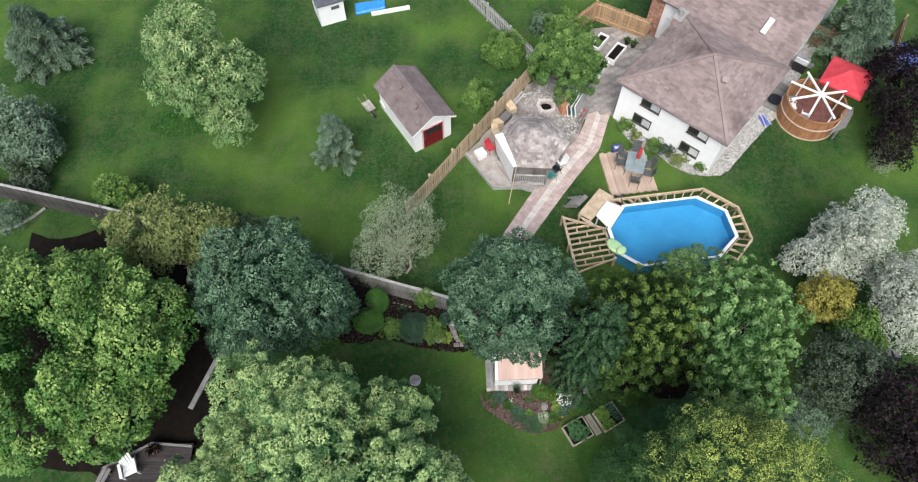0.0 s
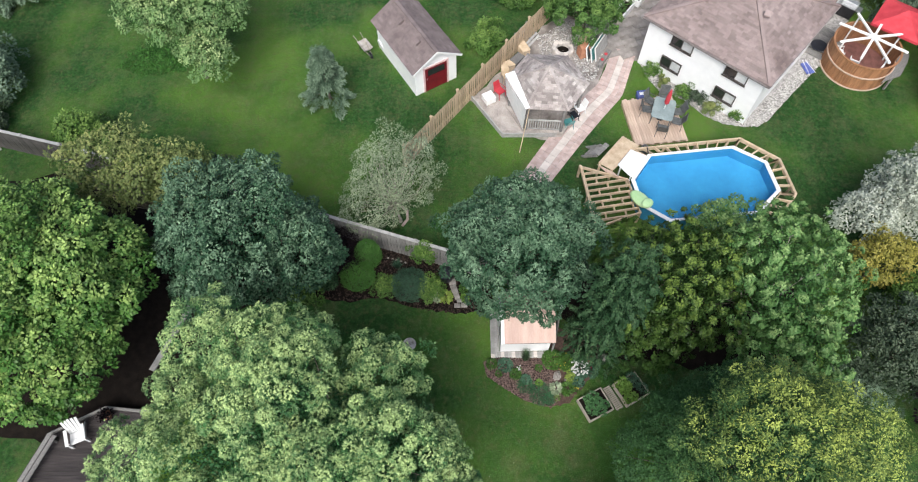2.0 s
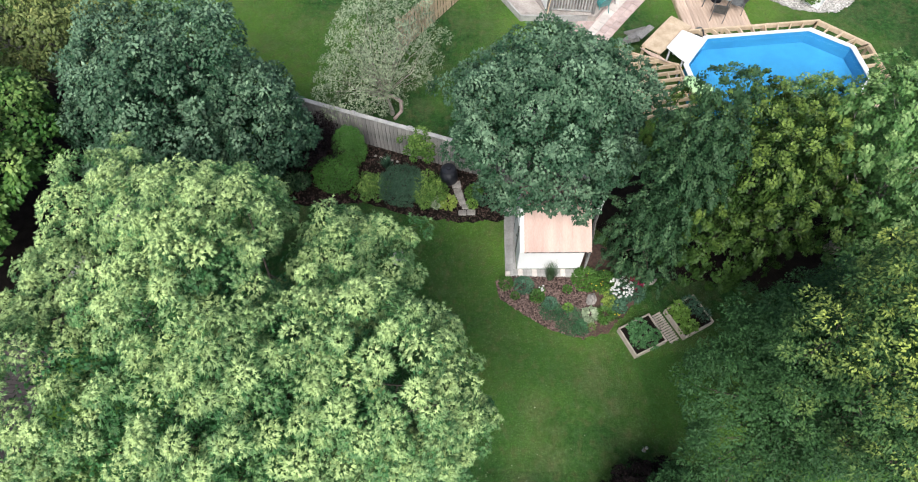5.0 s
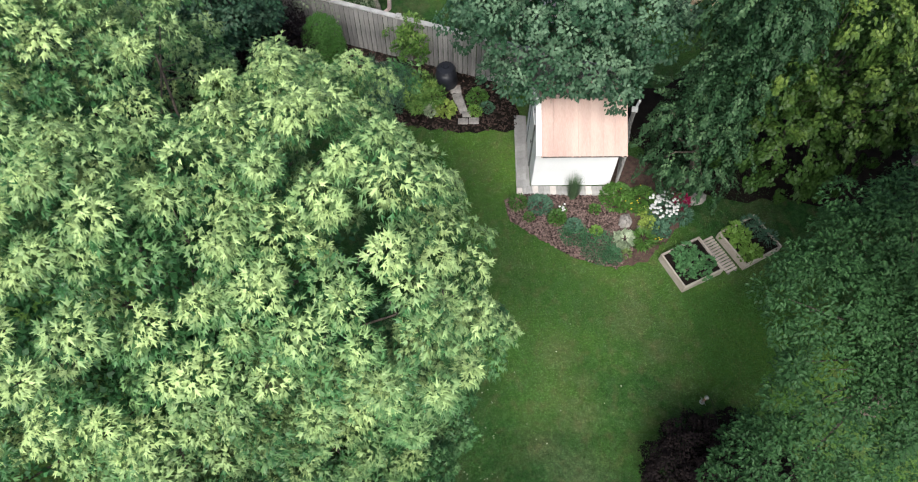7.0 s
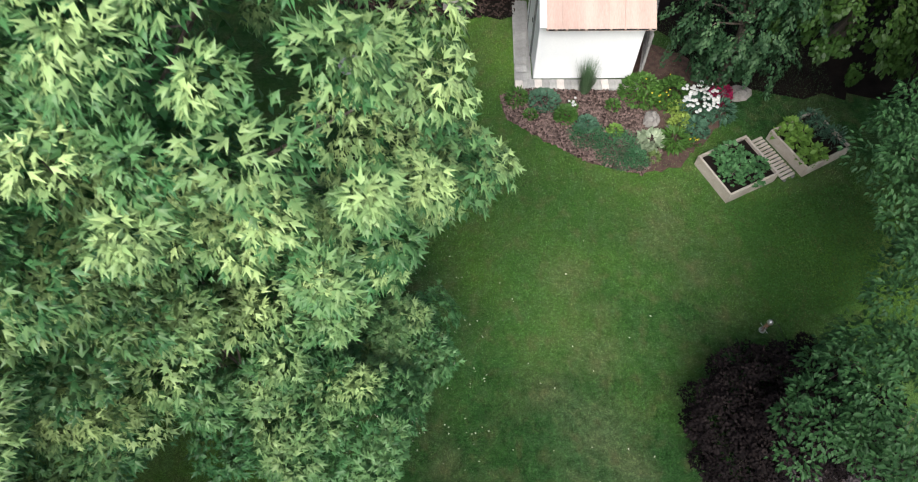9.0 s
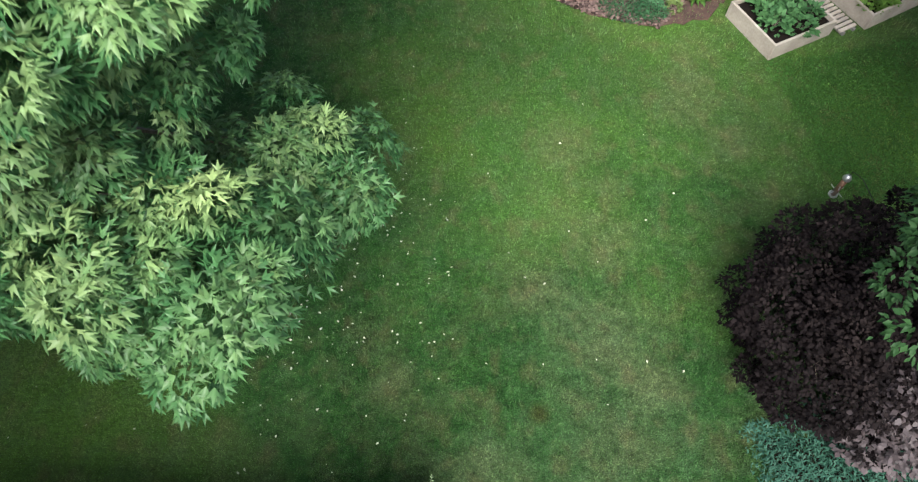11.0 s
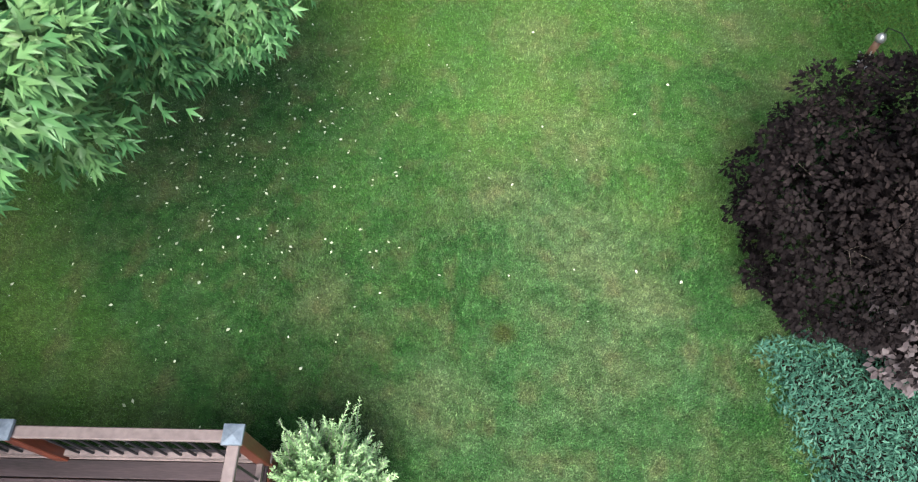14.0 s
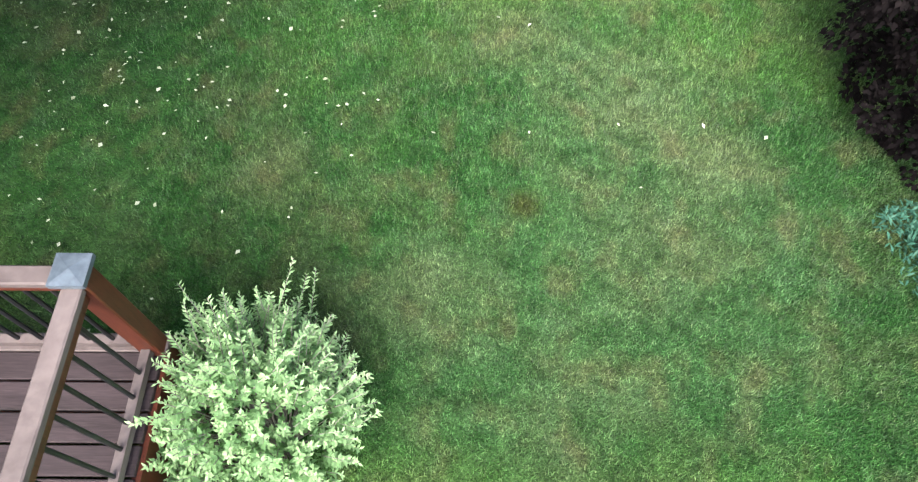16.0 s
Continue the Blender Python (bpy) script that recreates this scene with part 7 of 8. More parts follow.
def low_plant(name, label, x, y, r, h, material, count, size, seed, shape=RHOMB, category="plant", z=0.02):
    rng = np.random.default_rng(seed)
    top = thing(name, label, category)
    a, q = rng.uniform(0, 2 * math.pi, count), np.sqrt(rng.uniform(0, 1, count))
    pos = np.stack([x + np.cos(a) * q * r, y + np.sin(a) * q * r, z + h * (1 - q ** 2) * rng.uniform(0.5, 1.0, count) + 0.02], 1)
    along = np.stack([np.cos(a), np.sin(a), rng.uniform(-0.2, 0.9, count)], 1) + unit(rng, count) * 0.5
    leaf_mesh("leaves", pos, along, unit(rng, count) * 0.45 + np.array((0, 0, 1)), size * rng.uniform(0.6, 1.2, count), shape, material, top)
    g = Geo()
    for k in range(5):
        b = rng.uniform(0, 6.28)
        g.tube((x, y, z - 0.02), (x + math.cos(b) * r * 0.6, y + math.sin(b) * r * 0.6, z + h * 0.7), 0.008, 0.004, 4, False)
    part("stem", g, BARK, top)
    return top


def flower_heads(top, x, y, r, z0, z1, n, size, material, seed, name="flower"):
    rng = np.random.default_rng(seed)
    for k in range(n):
        a, q = rng.uniform(0, 6.28), math.sqrt(rng.uniform(0, 1)) * r
        c = (x + math.cos(a) * q, y + math.sin(a) * q, rng.uniform(z0, z1))
        g = Geo().turned([(size * 0.2, -0.012), (size, 0.0), (size * 0.9, 0.012), (size * 0.3, 0.022)], 9, c)
        part(name, g, material, top)


tuft("ornamental_grass", "tall arching ornamental grass against the shed", (2.95, 10.05), 0.95, 0.3, foliage("fine_grass", (0.07, 0.16, 0.07), (0.18, 0.28, 0.15), None, 3.0), 700, 0.012, 81, lean=0.35)
low_plant("bushy_plant", "dense green plant with small yellow flowers", 4.2, 10.05, 0.45, 0.5, GREEN, 900, 0.10, 82)
low_plant("bushy_plant", "dense green plant with yellow spikes beside it", 4.85, 9.95, 0.42, 0.55, GREEN, 900, 0.10, 83)
bush_fl = thing("yellow_flowers", "small yellow flower spikes in the bed", "flowers")
flower_heads(bush_fl, 4.5, 9.95, 0.55, 0.4, 0.52, 11, 0.02, YELLOWPETAL, 84)
d1 = low_plant("daisies", "clump of white daisies in full bloom", 5.35, 9.6, 0.42, 0.42, SAGE, 500, 0.10, 85)
flower_heads(d1, 5.35, 9.62, 0.42, 0.40, 0.55, 75, 0.042, WHITEPETAL, 86)
r1 = low_plant("red_flowers", "clump of magenta-red flowers", 5.95, 10.0, 0.25, 0.35, REDPETAL, 350, 0.07, 87, category="flowers")
low_plant("sage_plant", "grey-green leafy plant beside the daisies", 5.85, 9.55, 0.3, 0.35, SAGE, 420, 0.13, 88, NARROW)
low_plant("sage_plant", "grey-green leafy plant by the rock", 5.25, 9.1, 0.28, 0.25, SAGE, 350, 0.11, 89)
low_plant("leafy_plant", "yellow-green leafy plant beside daisies", 5.0, 9.2, 0.22, 0.22, LIMEHOSTA, 220, 0.11, 90)
low_plant("leafy_plant", "yellow-green leafy plant in dark soil", 4.95, 9.62, 0.2, 0.2, LIMEHOSTA, 200, 0.10, 91)
low_plant("hosta", "cream-edged hosta in the mulch", 4.28, 8.72, 0.22, 0.2, VARIEGATED, 170, 0.16, 92)
low_plant("leafy_plant", "bright green pointed-leaf plant", 4.75, 8.72, 0.24, 0.28, GREEN, 260, 0.18, 93, NARROW)
MAT = foliage("green_mat_leaf", (0.022, 0.085, 0.035), (0.065, 0.17, 0.075), None, 3.0)
low_plant("groundcover", "mat of blue-green groundcover on mulch", 3.6, 8.5, 0.55, 0.10, MAT, 2600, 0.04, 94)
low_plant("groundcover", "low green groundcover at the mulch edge", 3.95, 8.25, 0.3, 0.09, MAT, 1200, 0.04, 109)
low_plant("groundcover", "patch of dark green groundcover on mulch", 2.95, 8.85, 0.42, 0.10, MAT, 1700, 0.04, 95)
low_plant("leafy_plant", "fresh green clump in the mulch", 2.5, 9.35, 0.22, 0.25, GREEN, 300, 0.10, 96)
low_plant("leafy_plant", "low grey-green clump in the mulch", 2.95, 9.1, 0.22, 0.18, SAGE, 300, 0.09, 97)
low_plant("leafy_plant", "blue-green clump beside the pavers", 2.05, 9.75, 0.32, 0.2, SAGE, 420, 0.09, 98)
low_plant("leafy_plant", "fresh green clump at the bed's tip", 1.45, 9.8, 0.22, 0.24, GREEN, 280, 0.12, 99, NARROW)
low_plant("leafy_plant", "small green clump at the mulch edge", 1.75, 9.35, 0.14, 0.12, GREEN, 150, 0.07, 100)
low_plant("leafy_plant", "small green clump below the shed", 3.55, 9.65, 0.14, 0.2, GREEN, 150, 0.08, 101)
low_plant("leafy_plant", "small lime clump in the groundcover", 3.55, 8.95, 0.15, 0.16, LETTUCE, 150, 0.08, 102)
w1 = low_plant("white_flowers", "few small white flowers in mulch", 2.65, 9.55, 0.1, 0.2, GREEN, 60, 0.08, 103, category="flowers")
flower_heads(w1, 2.65, 9.6, 0.12, 0.2, 0.32, 6, 0.03, WHITEPETAL, 104)
y1 = low_plant("yellow_flowers", "few small yellow flowers by the raised bed", 5.2, 8.72, 0.12, 0.12, GREEN, 60, 0.07, 105, category="flowers")
flower_heads(y1, 5.2, 8.72, 0.1, 0.12, 0.2, 5, 0.025, YELLOWPETAL, 106)
low_plant("leafy_plant", "rusty-leaved low plant at the bed edge", 4.3, 8.3, 0.12, 0.12, BUFF, 90, 0.08, 107)


def boulder(name, label, x, y, r, seed, squash=0.6, turn=0):
    rng = random.Random(seed)
    b = thing(name, label, "rock", at=(x, y, 0.0), turn=turn)
    g = Geo()
    n, rings = 10, 5
    for k in range(rings + 1):
        ph = math.pi / 2 * k / rings
        for i in range(n):
            q = r * (1 + rng.uniform(-0.14, 0.14))
            g.v.append((math.cos(2 * math.pi * i / n) * q * math.cos(ph), 0.7 * math.sin(2 * math.pi * i / n) * q * math.cos(ph), q * squash * math.sin(ph)))
    g.f = [(k * n + i, k * n + (i + 1) % n, (k + 1) * n + (i + 1) % n, (k + 1) * n + i) for k in range(rings) for i in range(n)]
    part("stone", g, ROCK, b, smooth=False)
    return b


boulder("boulder", "pale grey boulder in the mulch bed", 4.35, 9.3, 0.26, 1, 0.8, 60)
boulder("boulder", "pinkish flat stone behind the daisies", 6.35, 10.15, 0.35, 2, 0.25, 20)
boulder("boulder", "small stone beside the hosta", 4.75, 9.15, 0.1, 3)

# ---- raised vegetable beds with a slatted walk between ----


def raised_bed(x, y, w, d, turn, label):
    b = thing("raised_bed", label, "raised bed", "raised beds", at=(x, y, 0), turn=turn)
    t = 0.045
    for a in ((-w / 2, -d / 2, w / 2, -d / 2 + t), (-w / 2, d / 2 - t, w / 2, d / 2), (-w / 2, -d / 2 + t, -w / 2 + t, d / 2 - t), (w / 2 - t, -d / 2 + t, w / 2, d / 2 - t)):
        part("side_board", Geo().box(a[0], a[1], 0, a[2], a[3], 0.3), PALE_BOARD, b, bevel=0.006)
    part("soil", Geo().box(-w / 2 + t, -d / 2 + t, 0, w / 2 - t, d / 2 - t, 0.22), SOIL, b, "dark damp soil")
    return b


PALE_BOARD = surface("pale_bare_board", (0.30, 0.26, 0.215), (0.46, 0.41, 0.35), 3.0, 26.0, 0.8, 0.3, 0.004, vary=0.15)
raised_bed(5.93, 8.0, 1.22, 1.08, 28, "raised wooden bed planted with bushy vegetables")
raised_bed(7.55, 8.72, 1.2, 1.12, 30, "raised wooden bed planted with lettuce")
for i, (x, y, r) in enumerate(((5.62, 8.2, 0.2), (5.85, 8.35, 0.2), (6.1, 8.1, 0.18), (5.75, 7.75, 0.2), (6.15, 7.7, 0.2), (6.35, 8.0, 0.16), (5.95, 7.95, 0.15), (5.65, 7.95, 0.15))):
    low_plant("vegetable_plant", "bushy green vegetable in the raised bed", x, y, r, 0.2, VEG, 110, 0.11, 120 + i, z=0.22)
for i, (x, y, r) in enumerate(((7.05, 8.85, 0.17), (7.25, 8.65, 0.17), (7.2, 9.05, 0.16), (7.4, 8.85, 0.15), (7.35, 8.25, 0.16), (7.6, 8.35, 0.15))):
    low_plant("lettuce", "round lettuce head in the raised bed", x, y, r, 0.16, LETTUCE, 90, 0.14, 140 + i, z=0.22)
for i, (x, y, r) in enumerate(((7.75, 9.0, 0.22), (8.0, 8.75, 0.2), (7.6, 9.2, 0.2))):
    low_plant("vegetable_plant", "tall grey-green herb in the raised bed", x, y, r, 0.4, SAGE, 160, 0.12, 150 + i, NARROW, z=0.22)
slats = thing("slatted_walk", "slatted wooden walk between the raised beds", "walkway", at=(6.76, 8.35, 0), turn=-61)
for i in range(13):
    part("slat", Geo().box(-0.55 + i * 0.085, -0.17, 0.05, -0.55 + i * 0.085 + 0.055, 0.17, 0.075), PALE_BOARD, slats)
for y in (-0.13, 0.09):
    part("runner", Geo().box(-0.56, y, 0, 0.56, y + 0.05, 0.049), WEATHERED, slats)

# ---- bed along the grey fence ----
barrel = thing("composter", "black plastic composter with domed lid", "composter", at=(-0.72, 14.12, 0))
part("body", Geo().turned([(0.32, 0.0), (0.36, 0.1), (0.34, 0.35), (0.27, 0.6)], 20), BLACK_PLASTIC, barrel, smooth=True)
part("lid", Geo().turned([(0.27, 0.602), (0.30, 0.63), (0.25, 0.7), (0.1, 0.74), (0.09, 0.79), (0.02, 0.8)], 20), BLACK_PLASTIC, barrel, "domed lid with rim", smooth=False)
for i, (x, y, w, d, a) in enumerate(((-0.42, 13.85, 0.34, 0.3, 10), (-0.33, 13.5, 0.3, 0.4, 18), (-0.2, 13.15, 0.26, 0.42, 20), (-0.06, 12.9, 0.26, 0.24, 5), (-0.15, 12.62, 0.3, 0.22, 0), (0.17, 12.65, 0.3, 0.24, 0))):
    st = thing("stepping_stone", "pale grey stepping stone in the bed", "stone", "stepping stones", at=(x, y, 0.02), turn=a)
    part("slab", Geo().box(-w / 2, -d / 2, 0, w / 2, d / 2, 0.05), ROCK, st, bevel=0.015)
low_plant("hosta", "lime-edged hosta at the bed's edge", -0.72, 13.05, 0.28, 0.25, LIMEHOSTA, 260, 0.16, 160)
low_plant("hosta", "pale hosta beside the lime one", -1.1, 13.0, 0.2, 0.22, VARIEGATED, 130, 0.14, 161)
low_plant("leafy_plant", "green plant beside the stepping stones", 0.25, 13.5, 0.3, 0.35, GREEN, 320, 0.11, 162)
low_plant("leafy_plant", "lime plant beside the stepping stones", 0.2, 13.0, 0.22, 0.15, LETTUCE, 260, 0.07, 163)
low_plant("leafy_plant", "silvery plant in the bed", 0.55, 13.15, 0.2, 0.2, SAGE, 220, 0.08, 164)
tuft("iris_clump", "upright blade-leaved plant by the fence", (-3.1, 14.6), 0.55, 0.35, SAGE, 220, 0.03, 165, lean=0.7)
tuft("daylily_clump", "arching green daylily by the composter", (-1.15, 13.75), 0.6, 0.35, GREEN, 240, 0.03, 166, lean=0.9)
for i in range(5):
    boulder("edging_stone", "pale edging stone by the fence", -3.6 + i * 0.22, 15.1 - i * 0.06, 0.08, 20 + i)
cover_ = thing("drain_cover", "round pale cobbled stone disc on the lawn", "stone", at=(-2.3, 10.68, 0))
part("disc", Geo().turned([(0.3, 0), (0.3, 0.05), (0.26, 0.06)], 24), CONCRETE, cover_)
rng = random.Random(9)
for k in range(26):
    a, q = rng.uniform(0, 6.28), 0.24 * math.sqrt(rng.random())
    part("cobble", Geo().turned([(0.035, 0.0), (0.03, 0.02), (0.012, 0.028)], 7, (math.cos(a) * q, math.sin(a) * q, 0.058)), ROCK, cover_)
kerb = thing("edging_kerb", "pale concrete edging strip under the maple", "kerb")
part("strip", Geo().beam((-12.6, 12.6, 0.04), (-13.0, 11.4, 0.04), 0.25, 0.12).beam((-13.0, 11.4, 0.04), (-13.75, 9.2, 0.04), 0.25, 0.12), CONCRETE, kerb)
arc = thing("edging_kerb", "curved pale edging round a small conifer", "kerb")
part("strip", Geo().bent([(-27.2, 19.6, 0.06), (-26.0, 20.1, 0.06), (-25.2, 20.8, 0.06), (-24.8, 21.3, 0.06)], 0.09), CONCRETE, arc)
ringbed = thing("edging_kerb", "curved tan edging round the small willow", "kerb")
part("strip", Geo().bent([(-3.75, 17.95, 0.06), (-3.2, 18.1, 0.06), (-2.8, 17.8, 0.06), (-2.75, 17.3, 0.06), (-3.0, 16.9, 0.06)], 0.07), PINK_PAVER, ringbed)

# ---- shaded plank deck with a white chair ----
sd = thing("shaded_deck", "weathered plank deck with deep shade put into its colour", "deck")
bd = [(-18.3, 3.2), (-17.3, 6.2), (-15.1, 7.4), (-13.2, 7.2), (-13.0, 3.2)]
# deep shade is put into the plank colour, far below weathered wood
plank = surface("shade_dark_planks", (0.022, 0.019, 0.019), (0.06, 0.05, 0.05), 1.6, 24.0, 0.8, 0.35, 0.004, stretch=(0.7, 6, 6), vary=0.25)
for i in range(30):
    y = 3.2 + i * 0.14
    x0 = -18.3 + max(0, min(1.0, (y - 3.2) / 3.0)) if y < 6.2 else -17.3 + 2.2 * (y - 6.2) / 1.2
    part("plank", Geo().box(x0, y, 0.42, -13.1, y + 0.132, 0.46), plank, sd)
part("fascia", Geo().beam((-17.35, 6.2, 0.28), (-15.1, 7.45, 0.28), 0.05, 0.32).beam((-15.1, 7.45, 0.28), (-13.1, 7.3, 0.28), 0.05, 0.32), WEATHERED, sd)
part("kick_board", Geo().beam((-17.2, 6.2, 0.53), (-15.1, 7.38, 0.53), 0.1, 0.12).beam((-15.1, 7.38, 0.53), (-13.1, 7.22, 0.53), 0.1, 0.12), WEATHERED, sd, "grey edging kerb board")
bench = thing("bench", "plain grey plank bench along the shaded deck", "bench", at=(-17.2, 5.0, 0.46), turn=72)
for y in (-0.2, 0.02):
    part("plank", Geo().box(-1.2, y, 0.38, 1.2, y + 0.18, 0.42), WEATHERED, bench)
for x in (-1.0, 1.0):
    part("leg", Geo().box(x - 0.05, -0.15, 0, x + 0.05, 0.15, 0.378), WEATHERED, bench)


def adirondack(x, y, z, turn):
    c = thing("adirondack_chair", "white slatted garden armchair on dark planks", "chair", at=(x, y, z), turn=turn)
    for i in range(5):
        part("back_slat", Geo().beam((-0.22 + i * 0.11, 0.18, 0.3), (-0.28 + i * 0.14, 0.52, 1.0 - 0.03 * abs(i - 2)), 0.1, 0.02, (0, -1, 0.5)), WHITE_PLASTIC, c)
    for i in range(5):
        part("seat_slat", Geo().box(-0.27, -0.36 + i * 0.11, 0.36 - i * 0.025, 0.27, -0.36 + i * 0.11 + 0.095, 0.38 - i * 0.025), WHITE_PLASTIC, c)
    for sx in (-0.34, 0.34):
        part("armrest", Geo().box(sx - 0.07, -0.42, 0.55, sx + 0.07, 0.3, 0.575), WHITE_PLASTIC, c, bevel=0.008)
        part("leg", Geo().box(sx - 0.04, -0.38, 0, sx + 0.04, -0.28, 0.548), WHITE_PLASTIC, c)
        part("side_rail", Geo().beam((sx * 0.85, -0.36, 0.3), (sx * 0.85, 0.55, 0.04), 0.03, 0.1), WHITE_PLASTIC, c)


adirondack(-15.85, 6.15, 0.46, 25)
pt = thing("plant_pot", "reddish potted plant on the deck edge", "pot", at=(-14.9, 7.0, 0.46))
part("pot", Geo().turned([(0.13, 0), (0.2, 0.28), (0.22, 0.3)], 12), TERRACOTTA, pt)
r_ = np.random.default_rng(5)
leaf_mesh("plant", np.array((0, 0, 0.35)) + r_.normal(0, 0.13, (260, 3)), unit(r_, 260) + np.array((0, 0, 0.4)), unit(r_, 260), np.full(260, 0.12), RHOMB, PLUM, pt)["kind"] = "stuff"

# ---- red-stained deck with black balusters beside the landing spot ----


def near_deck():
    d = thing("raised_deck", "raised deck with red-stained posts and black balusters", "deck")
    fz, y1, x1 = 0.97, 0.33, 0.225
    for i in range(22):
        y = y1 - 0.06 - i * 0.133
        part("deck_board", Geo().box(-4.2, y - 0.122, fz - 0.03, x1, y, fz), MAUVE_DECK, d, bevel=0.004)
    part("edge_board", Geo().box(-4.2, y1 - 0.055, fz - 0.028, x1 + 0.02, y1 + 0.03, fz + 0.004), RAIL_WOOD, d, "pale pinkish edge board", bevel=0.004)
    part("fascia", Geo().box(-4.2, y1 - 0.02, 0.72, x1, y1 + 0.02, fz - 0.032).box(x1 - 0.02, -2.7, 0.72, x1 + 0.018, y1 - 0.022, fz - 0.032), RED_STAIN, d)
    part("skirt", Geo().box(-4.2, y1 - 0.12, -0.02, x1 - 0.1, y1 - 0.08, 0.72).box(x1 - 0.12, -2.7, -0.02, x1 - 0.08, y1 - 0.121, 0.72), RED_STAIN, d)
    ry, rx = 0.30, 0.19
    posts = [(rx, ry), (-1.24, ry), (-2.66, ry), (-4.08, ry), (rx, -1.15), (rx, -2.55)]
    for x, y in posts:
        p = part("post", Geo().box(x - 0.045, y - 0.045, 0.0, x + 0.045, y + 0.045, 1.70), RED_STAIN, d, "red-stained square post", bevel=0.006)
        part("post_cap", Geo().box(x - 0.064, y - 0.064, 1.702, x + 0.064, y + 0.064, 1.725).put(
            [(x - 0.06, y - 0.06, 1.7255), (x + 0.06, y - 0.06, 1.7255), (x + 0.06, y + 0.06, 1.7255), (x - 0.06, y + 0.06, 1.7255), (x, y, 1.735)],
            [(0, 1, 4), (1, 2, 4), (2, 3, 4), (3, 0, 4)]), CAP_METAL, p, "blue-grey metal cap")
    for (xa, ya), (xb, yb) in ((posts[0], posts[1]), (posts[1], posts[2]), (posts[2], posts[3]), (posts[0], posts[4]), (posts[4], posts[5])):
        u = Vector((xb - xa, yb - ya, 0)).normalized() * 0.047
        a, b = Vector((xa, ya, 0)) + u, Vector((xb, yb, 0)) - u
        part("top_rail", Geo().beam(a + Vector((0, 0, 1.665)), b + Vector((0, 0, 1.665)), 0.075, 0.04), RAIL_WOOD, d, "faded pinkish handrail", bevel=0.006)
        part("lower_rail", Geo().beam(a + Vector((0, 0, 1.035)), b + Vector((0, 0, 1.035)), 0.04, 0.045), RAIL_WOOD, d)
        part("under_rail", Geo().beam(a + Vector((0, 0, 1.615)), b + Vector((0, 0, 1.615)), 0.035, 0.06), RED_STAIN, d)
        n = round((b - a).length / 0.103)
        for k in range(1, n):
            q = a.lerp(b, k / n)
            part("baluster", Geo().tube(q + Vector((0, 0, 1.058)), q + Vector((0, 0, 1.6)), 0.0095, 0.0095, 8), BLACK_METAL, d)


near_deck()
# added out of view to block sun from the deck and nearby lawn
tagged(solid("wall_south", Geo().box(-16.0, -3.1, -0.1, -2.0, -2.8, 9.4), BRICK), "unseen plain brick wall added to shade the deck and lawn", "wall", kind="structure")

# dappled willow beside the deck


def dappled_willow():
    rng = np.random.default_rng(77)
    t = thing("dappled_willow", "pale green and white dappled willow beside the deck", "shrub")
    g = Geo()
    pos, along, nor, sz, yg = [], [], [], [], []
    c = np.array((0.56, 0.08, 0.0))
    for k in range(880):
        v = unit(rng, 1)[0]
        v[2] = abs(v[2])
        deep = rng.uniform(0.72, 1.0)
        root = c + np.array((v[0] * 0.43, v[1] * 0.47, 0.42 + v[2] * 0.66)) * deep
        way_ = v * np.array((0.7, 0.7, 0.3)) + np.array((0, 0, 0.7)) + unit(rng, 1)[0] * 0.3
        tip = root + way_ / np.linalg.norm(way_) * rng.uniform(0.12, 0.26) * (1.9 if k % 23 == 0 else 1.0)
        if tip[0] < 0.27:
            tip[0] = 0.27 + rng.uniform(0, 0.06)
        g.tube(root, tip, 0.003, 0.0015, 3, False)
        if k % 6 == 0:
            g.tube(c + np.array((0, 0, 0.02)) + (root - c) * np.array((0.12, 0.12, 0.0)), root, 0.007, 0.003, 4, False)
        axis = (tip - root) / np.linalg.norm(tip - root)
        for q in np.arange(0.08, 1.0, 0.018 / np.linalg.norm(tip - root)):
            side = np.cross(axis, unit(rng, 1)[0])
            side /= np.linalg.norm(side) + 1e-9
            for sgn in (1, -1):
                pos.append(root + (tip - root) * q)
                along.append(axis * 0.8 + side * sgn)
                nor.append(axis * 0.7 + np.array((0, 0, 0.7)) + unit(rng, 1)[0] * 0.5)
                sz.append(0.046 * rng.uniform(0.7, 1.2) * (1.1 - 0.5 * q))
                yg.append(max(0.0, q - 0.15) * rng.uniform(0.5, 1.4))
    part("stem", g, PALE_BARK, t)
    leaf_mesh("crown", np.array(pos), np.array(along), np.array(nor), np.array(sz), (RHOMB[0] * np.array((1, 0.62, 1)), RHOMB[1]), DAPPLED, t, np.clip(np.array(yg), 0, 1), "pale dappled leaves")


dappled_willow()

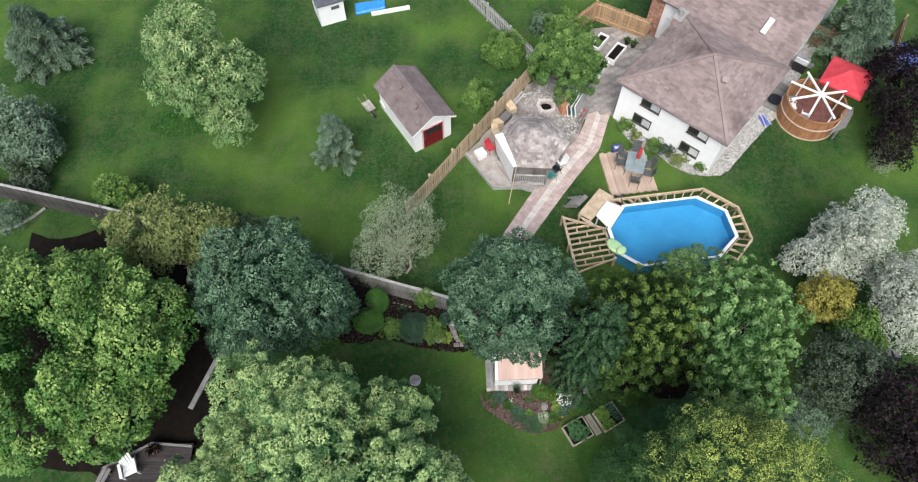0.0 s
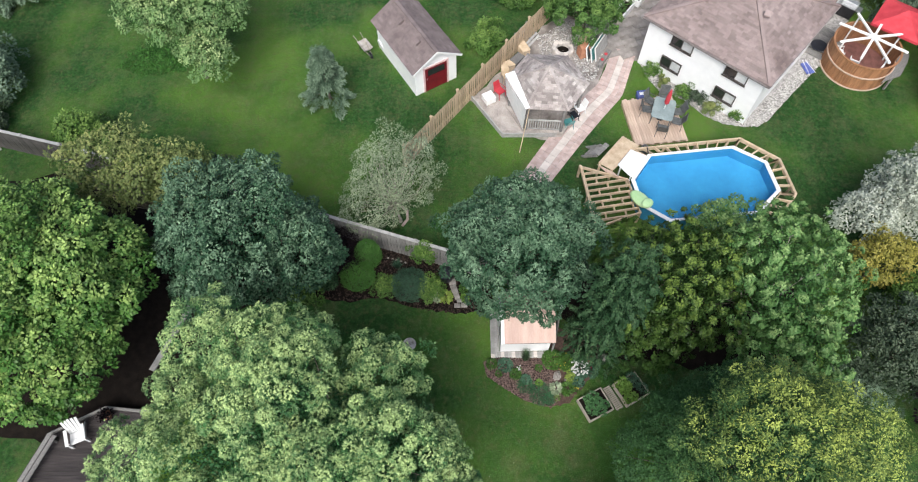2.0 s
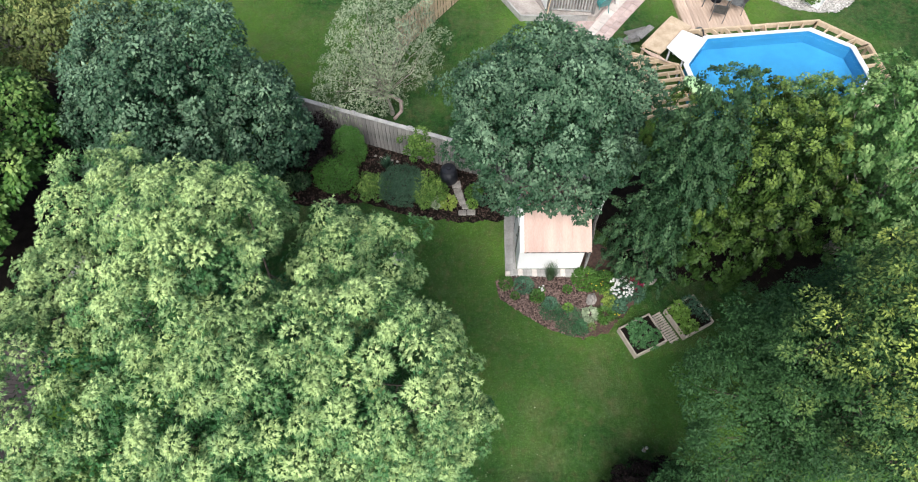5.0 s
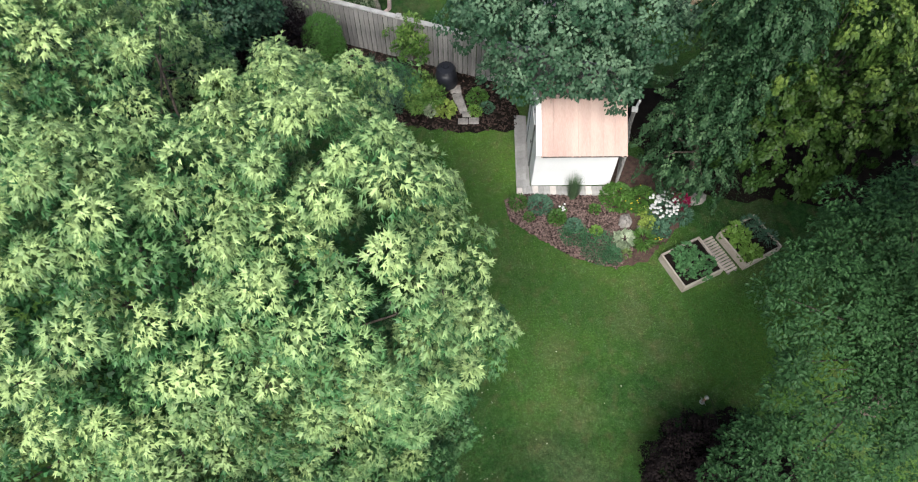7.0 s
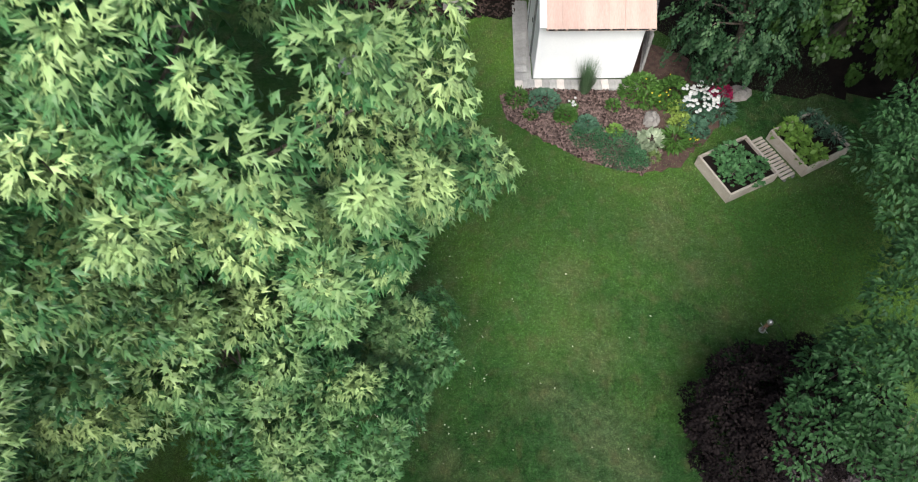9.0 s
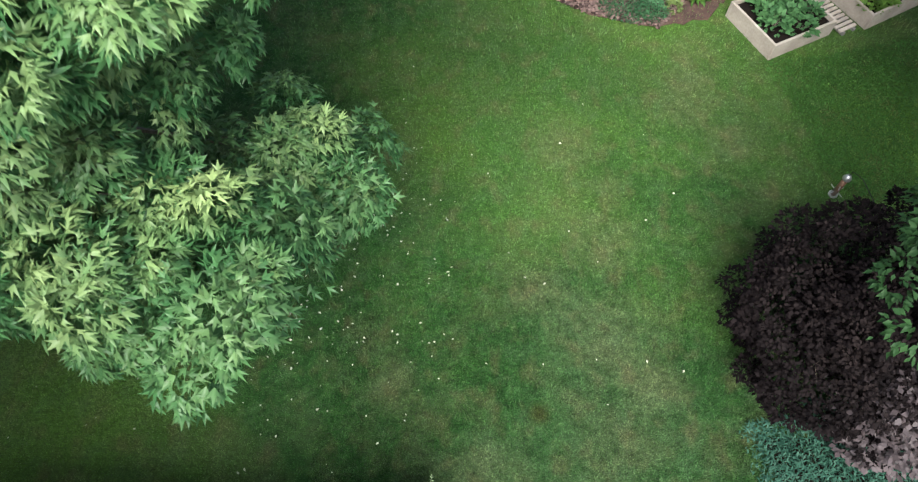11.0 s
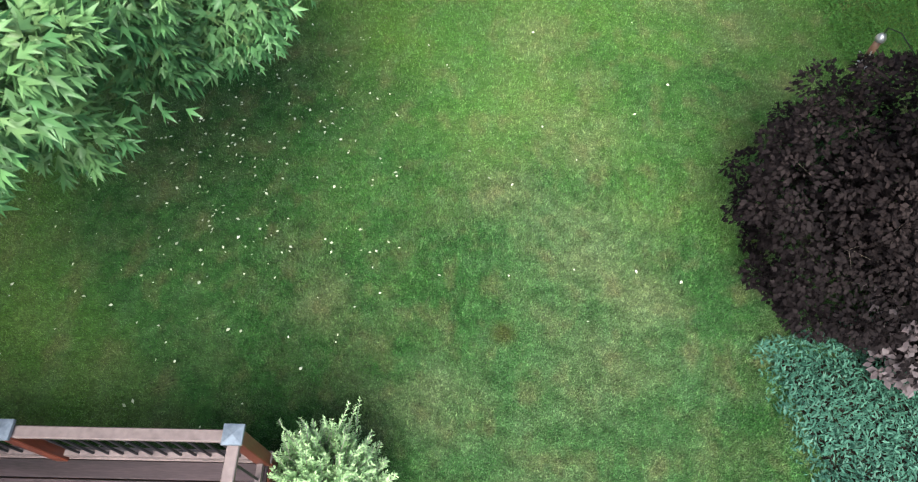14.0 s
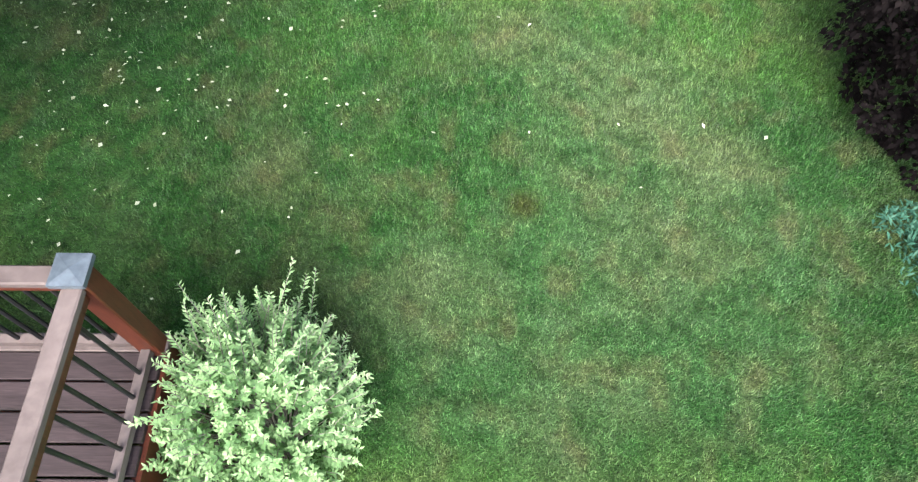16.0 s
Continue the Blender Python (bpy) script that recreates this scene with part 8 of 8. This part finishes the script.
# teal groundcover, bird feeder and fallen leaves
COVER = [(4.45, 1.45), (4.5, 1.3), (4.6, 0.8), (4.72, 0.2), (4.85, -0.5), (7.2, -0.5), (7.2, 1.4), (5.2, 1.5)]
rng_ = np.random.default_rng(91)
n_ = 24000
pp = np.stack([rng_.uniform(4.2, 7.2, n_), rng_.uniform(-0.5, 1.9, n_)], 1)
edge_x = np.interp(pp[:, 1], [-0.5, 0.2, 0.8, 1.3, 1.6, 1.75], [4.75, 4.58, 4.46, 4.34, 4.26, 5.0])
pp = pp[pp[:, 0] > edge_x + rng_.normal(0, 0.07, n_)]
hump = np.array([0.09 + 0.07 * noise.noise(Vector((x * 3, y * 3, 0))) for x, y in pp])
gc = thing("groundcover", "mat of teal spurge covering the ground", "groundcover", kind="stuff")
leaf_mesh("foliage", np.column_stack([pp, hump * rng_.uniform(0.4, 1.1, len(pp))]), unit(rng_, len(pp)) + np.array((0, 0, 0.35)), unit(rng_, len(pp)) * 0.4 + np.array((0, 0, 1)), 0.06 * rng_.uniform(0.6, 1.3, len(pp)), NARROW, SPURGE, gc)
sheet("planting_bed", COVER, 0.015, SOIL, "dark soil under the groundcover", "garden bed", 0.02)
PINKPETAL = foliage("pink_petal", (0.45, 0.03, 0.16), (0.7, 0.1, 0.3), None, 4.0)
pf = low_plant("pink_flowers", "magenta flowering plant behind the barberry", 6.45, 1.6, 0.28, 0.8, GREEN, 300, 0.09, 170, category="flowers")
flower_heads(pf, 6.45, 1.6, 0.28, 0.68, 0.9, 30, 0.03, PINKPETAL, 171)

feeder = thing("bird_feeder", "tube bird feeder hanging from a black pole", "bird feeder")
part("tube", Geo().turned([(0.034, 1.05), (0.034, 1.36)], 14, (5.39, 4.1, 0)), surface("seed_tube", (0.10, 0.055, 0.035), (0.2, 0.12, 0.08), 20.0, 60.0, 0.3), feeder, "seed-filled clear tube", smooth=True)
part("cap", Geo().turned([(0.05, 1.36), (0.05, 1.38), (0.03, 1.42), (0.01, 1.43)], 14, (5.39, 4.1, 0)), STEEL, feeder, "pale metal cap", smooth=True)
part("tray", Geo().turned([(0.03, 1.02), (0.055, 1.03), (0.055, 1.05)], 14, (5.39, 4.1, 0)), STEEL, feeder)
for z, a in ((1.12, 0.4), (1.12, 1.97), (1.24, 1.0)):
    part("perch", Geo().tube((5.39 - math.cos(a) * 0.1, 4.1 - math.sin(a) * 0.1, z), (5.39 + math.cos(a) * 0.1, 4.1 + math.sin(a) * 0.1, z), 0.006, 0.006, 6), STEEL, feeder)
part("pole", Geo().bent([(5.5, 3.2, -0.02), (5.5, 3.3, 1.45), (5.47, 3.6, 1.58), (5.42, 3.95, 1.58), (5.39, 4.1, 1.5), (5.39, 4.1, 1.43)], 0.005, 6), BLACK_METAL, feeder, "thin black crook pole")

LITTER = foliage("fallen_leaf", (0.30, 0.36, 0.20), (0.74, 0.76, 0.62), None, 3.0, 0.7)
rng_ = np.random.default_rng(123)
lx = np.concatenate([rng_.normal(-0.7, 0.9, 190), rng_.normal(-1.6, 1.4, 130), rng_.uniform(-3.5, 4.0, 40)])
ly = np.concatenate([rng_.normal(3.9, 1.1, 190), rng_.normal(3.0, 1.3, 130), rng_.uniform(0.8, 7.0, 40)])
ok = (ly > 0.5) & (lx > -4.2)
lx, ly = lx[ok], ly[ok]
k_ = len(lx)
ob = leaf_mesh("fallen_leaves", np.column_stack([lx, ly, np.full(k_, 0.045)]), unit(rng_, k_) * np.array((1, 1, 0.2)), unit(rng_, k_) * 0.4 + np.array((0, 0, 1)), rng_.uniform(0.016, 0.05, k_), RHOMB, LITTER, None)
tagged(ob, "scattered pale fallen leaves on the lawn", "leaves", kind="stuff")
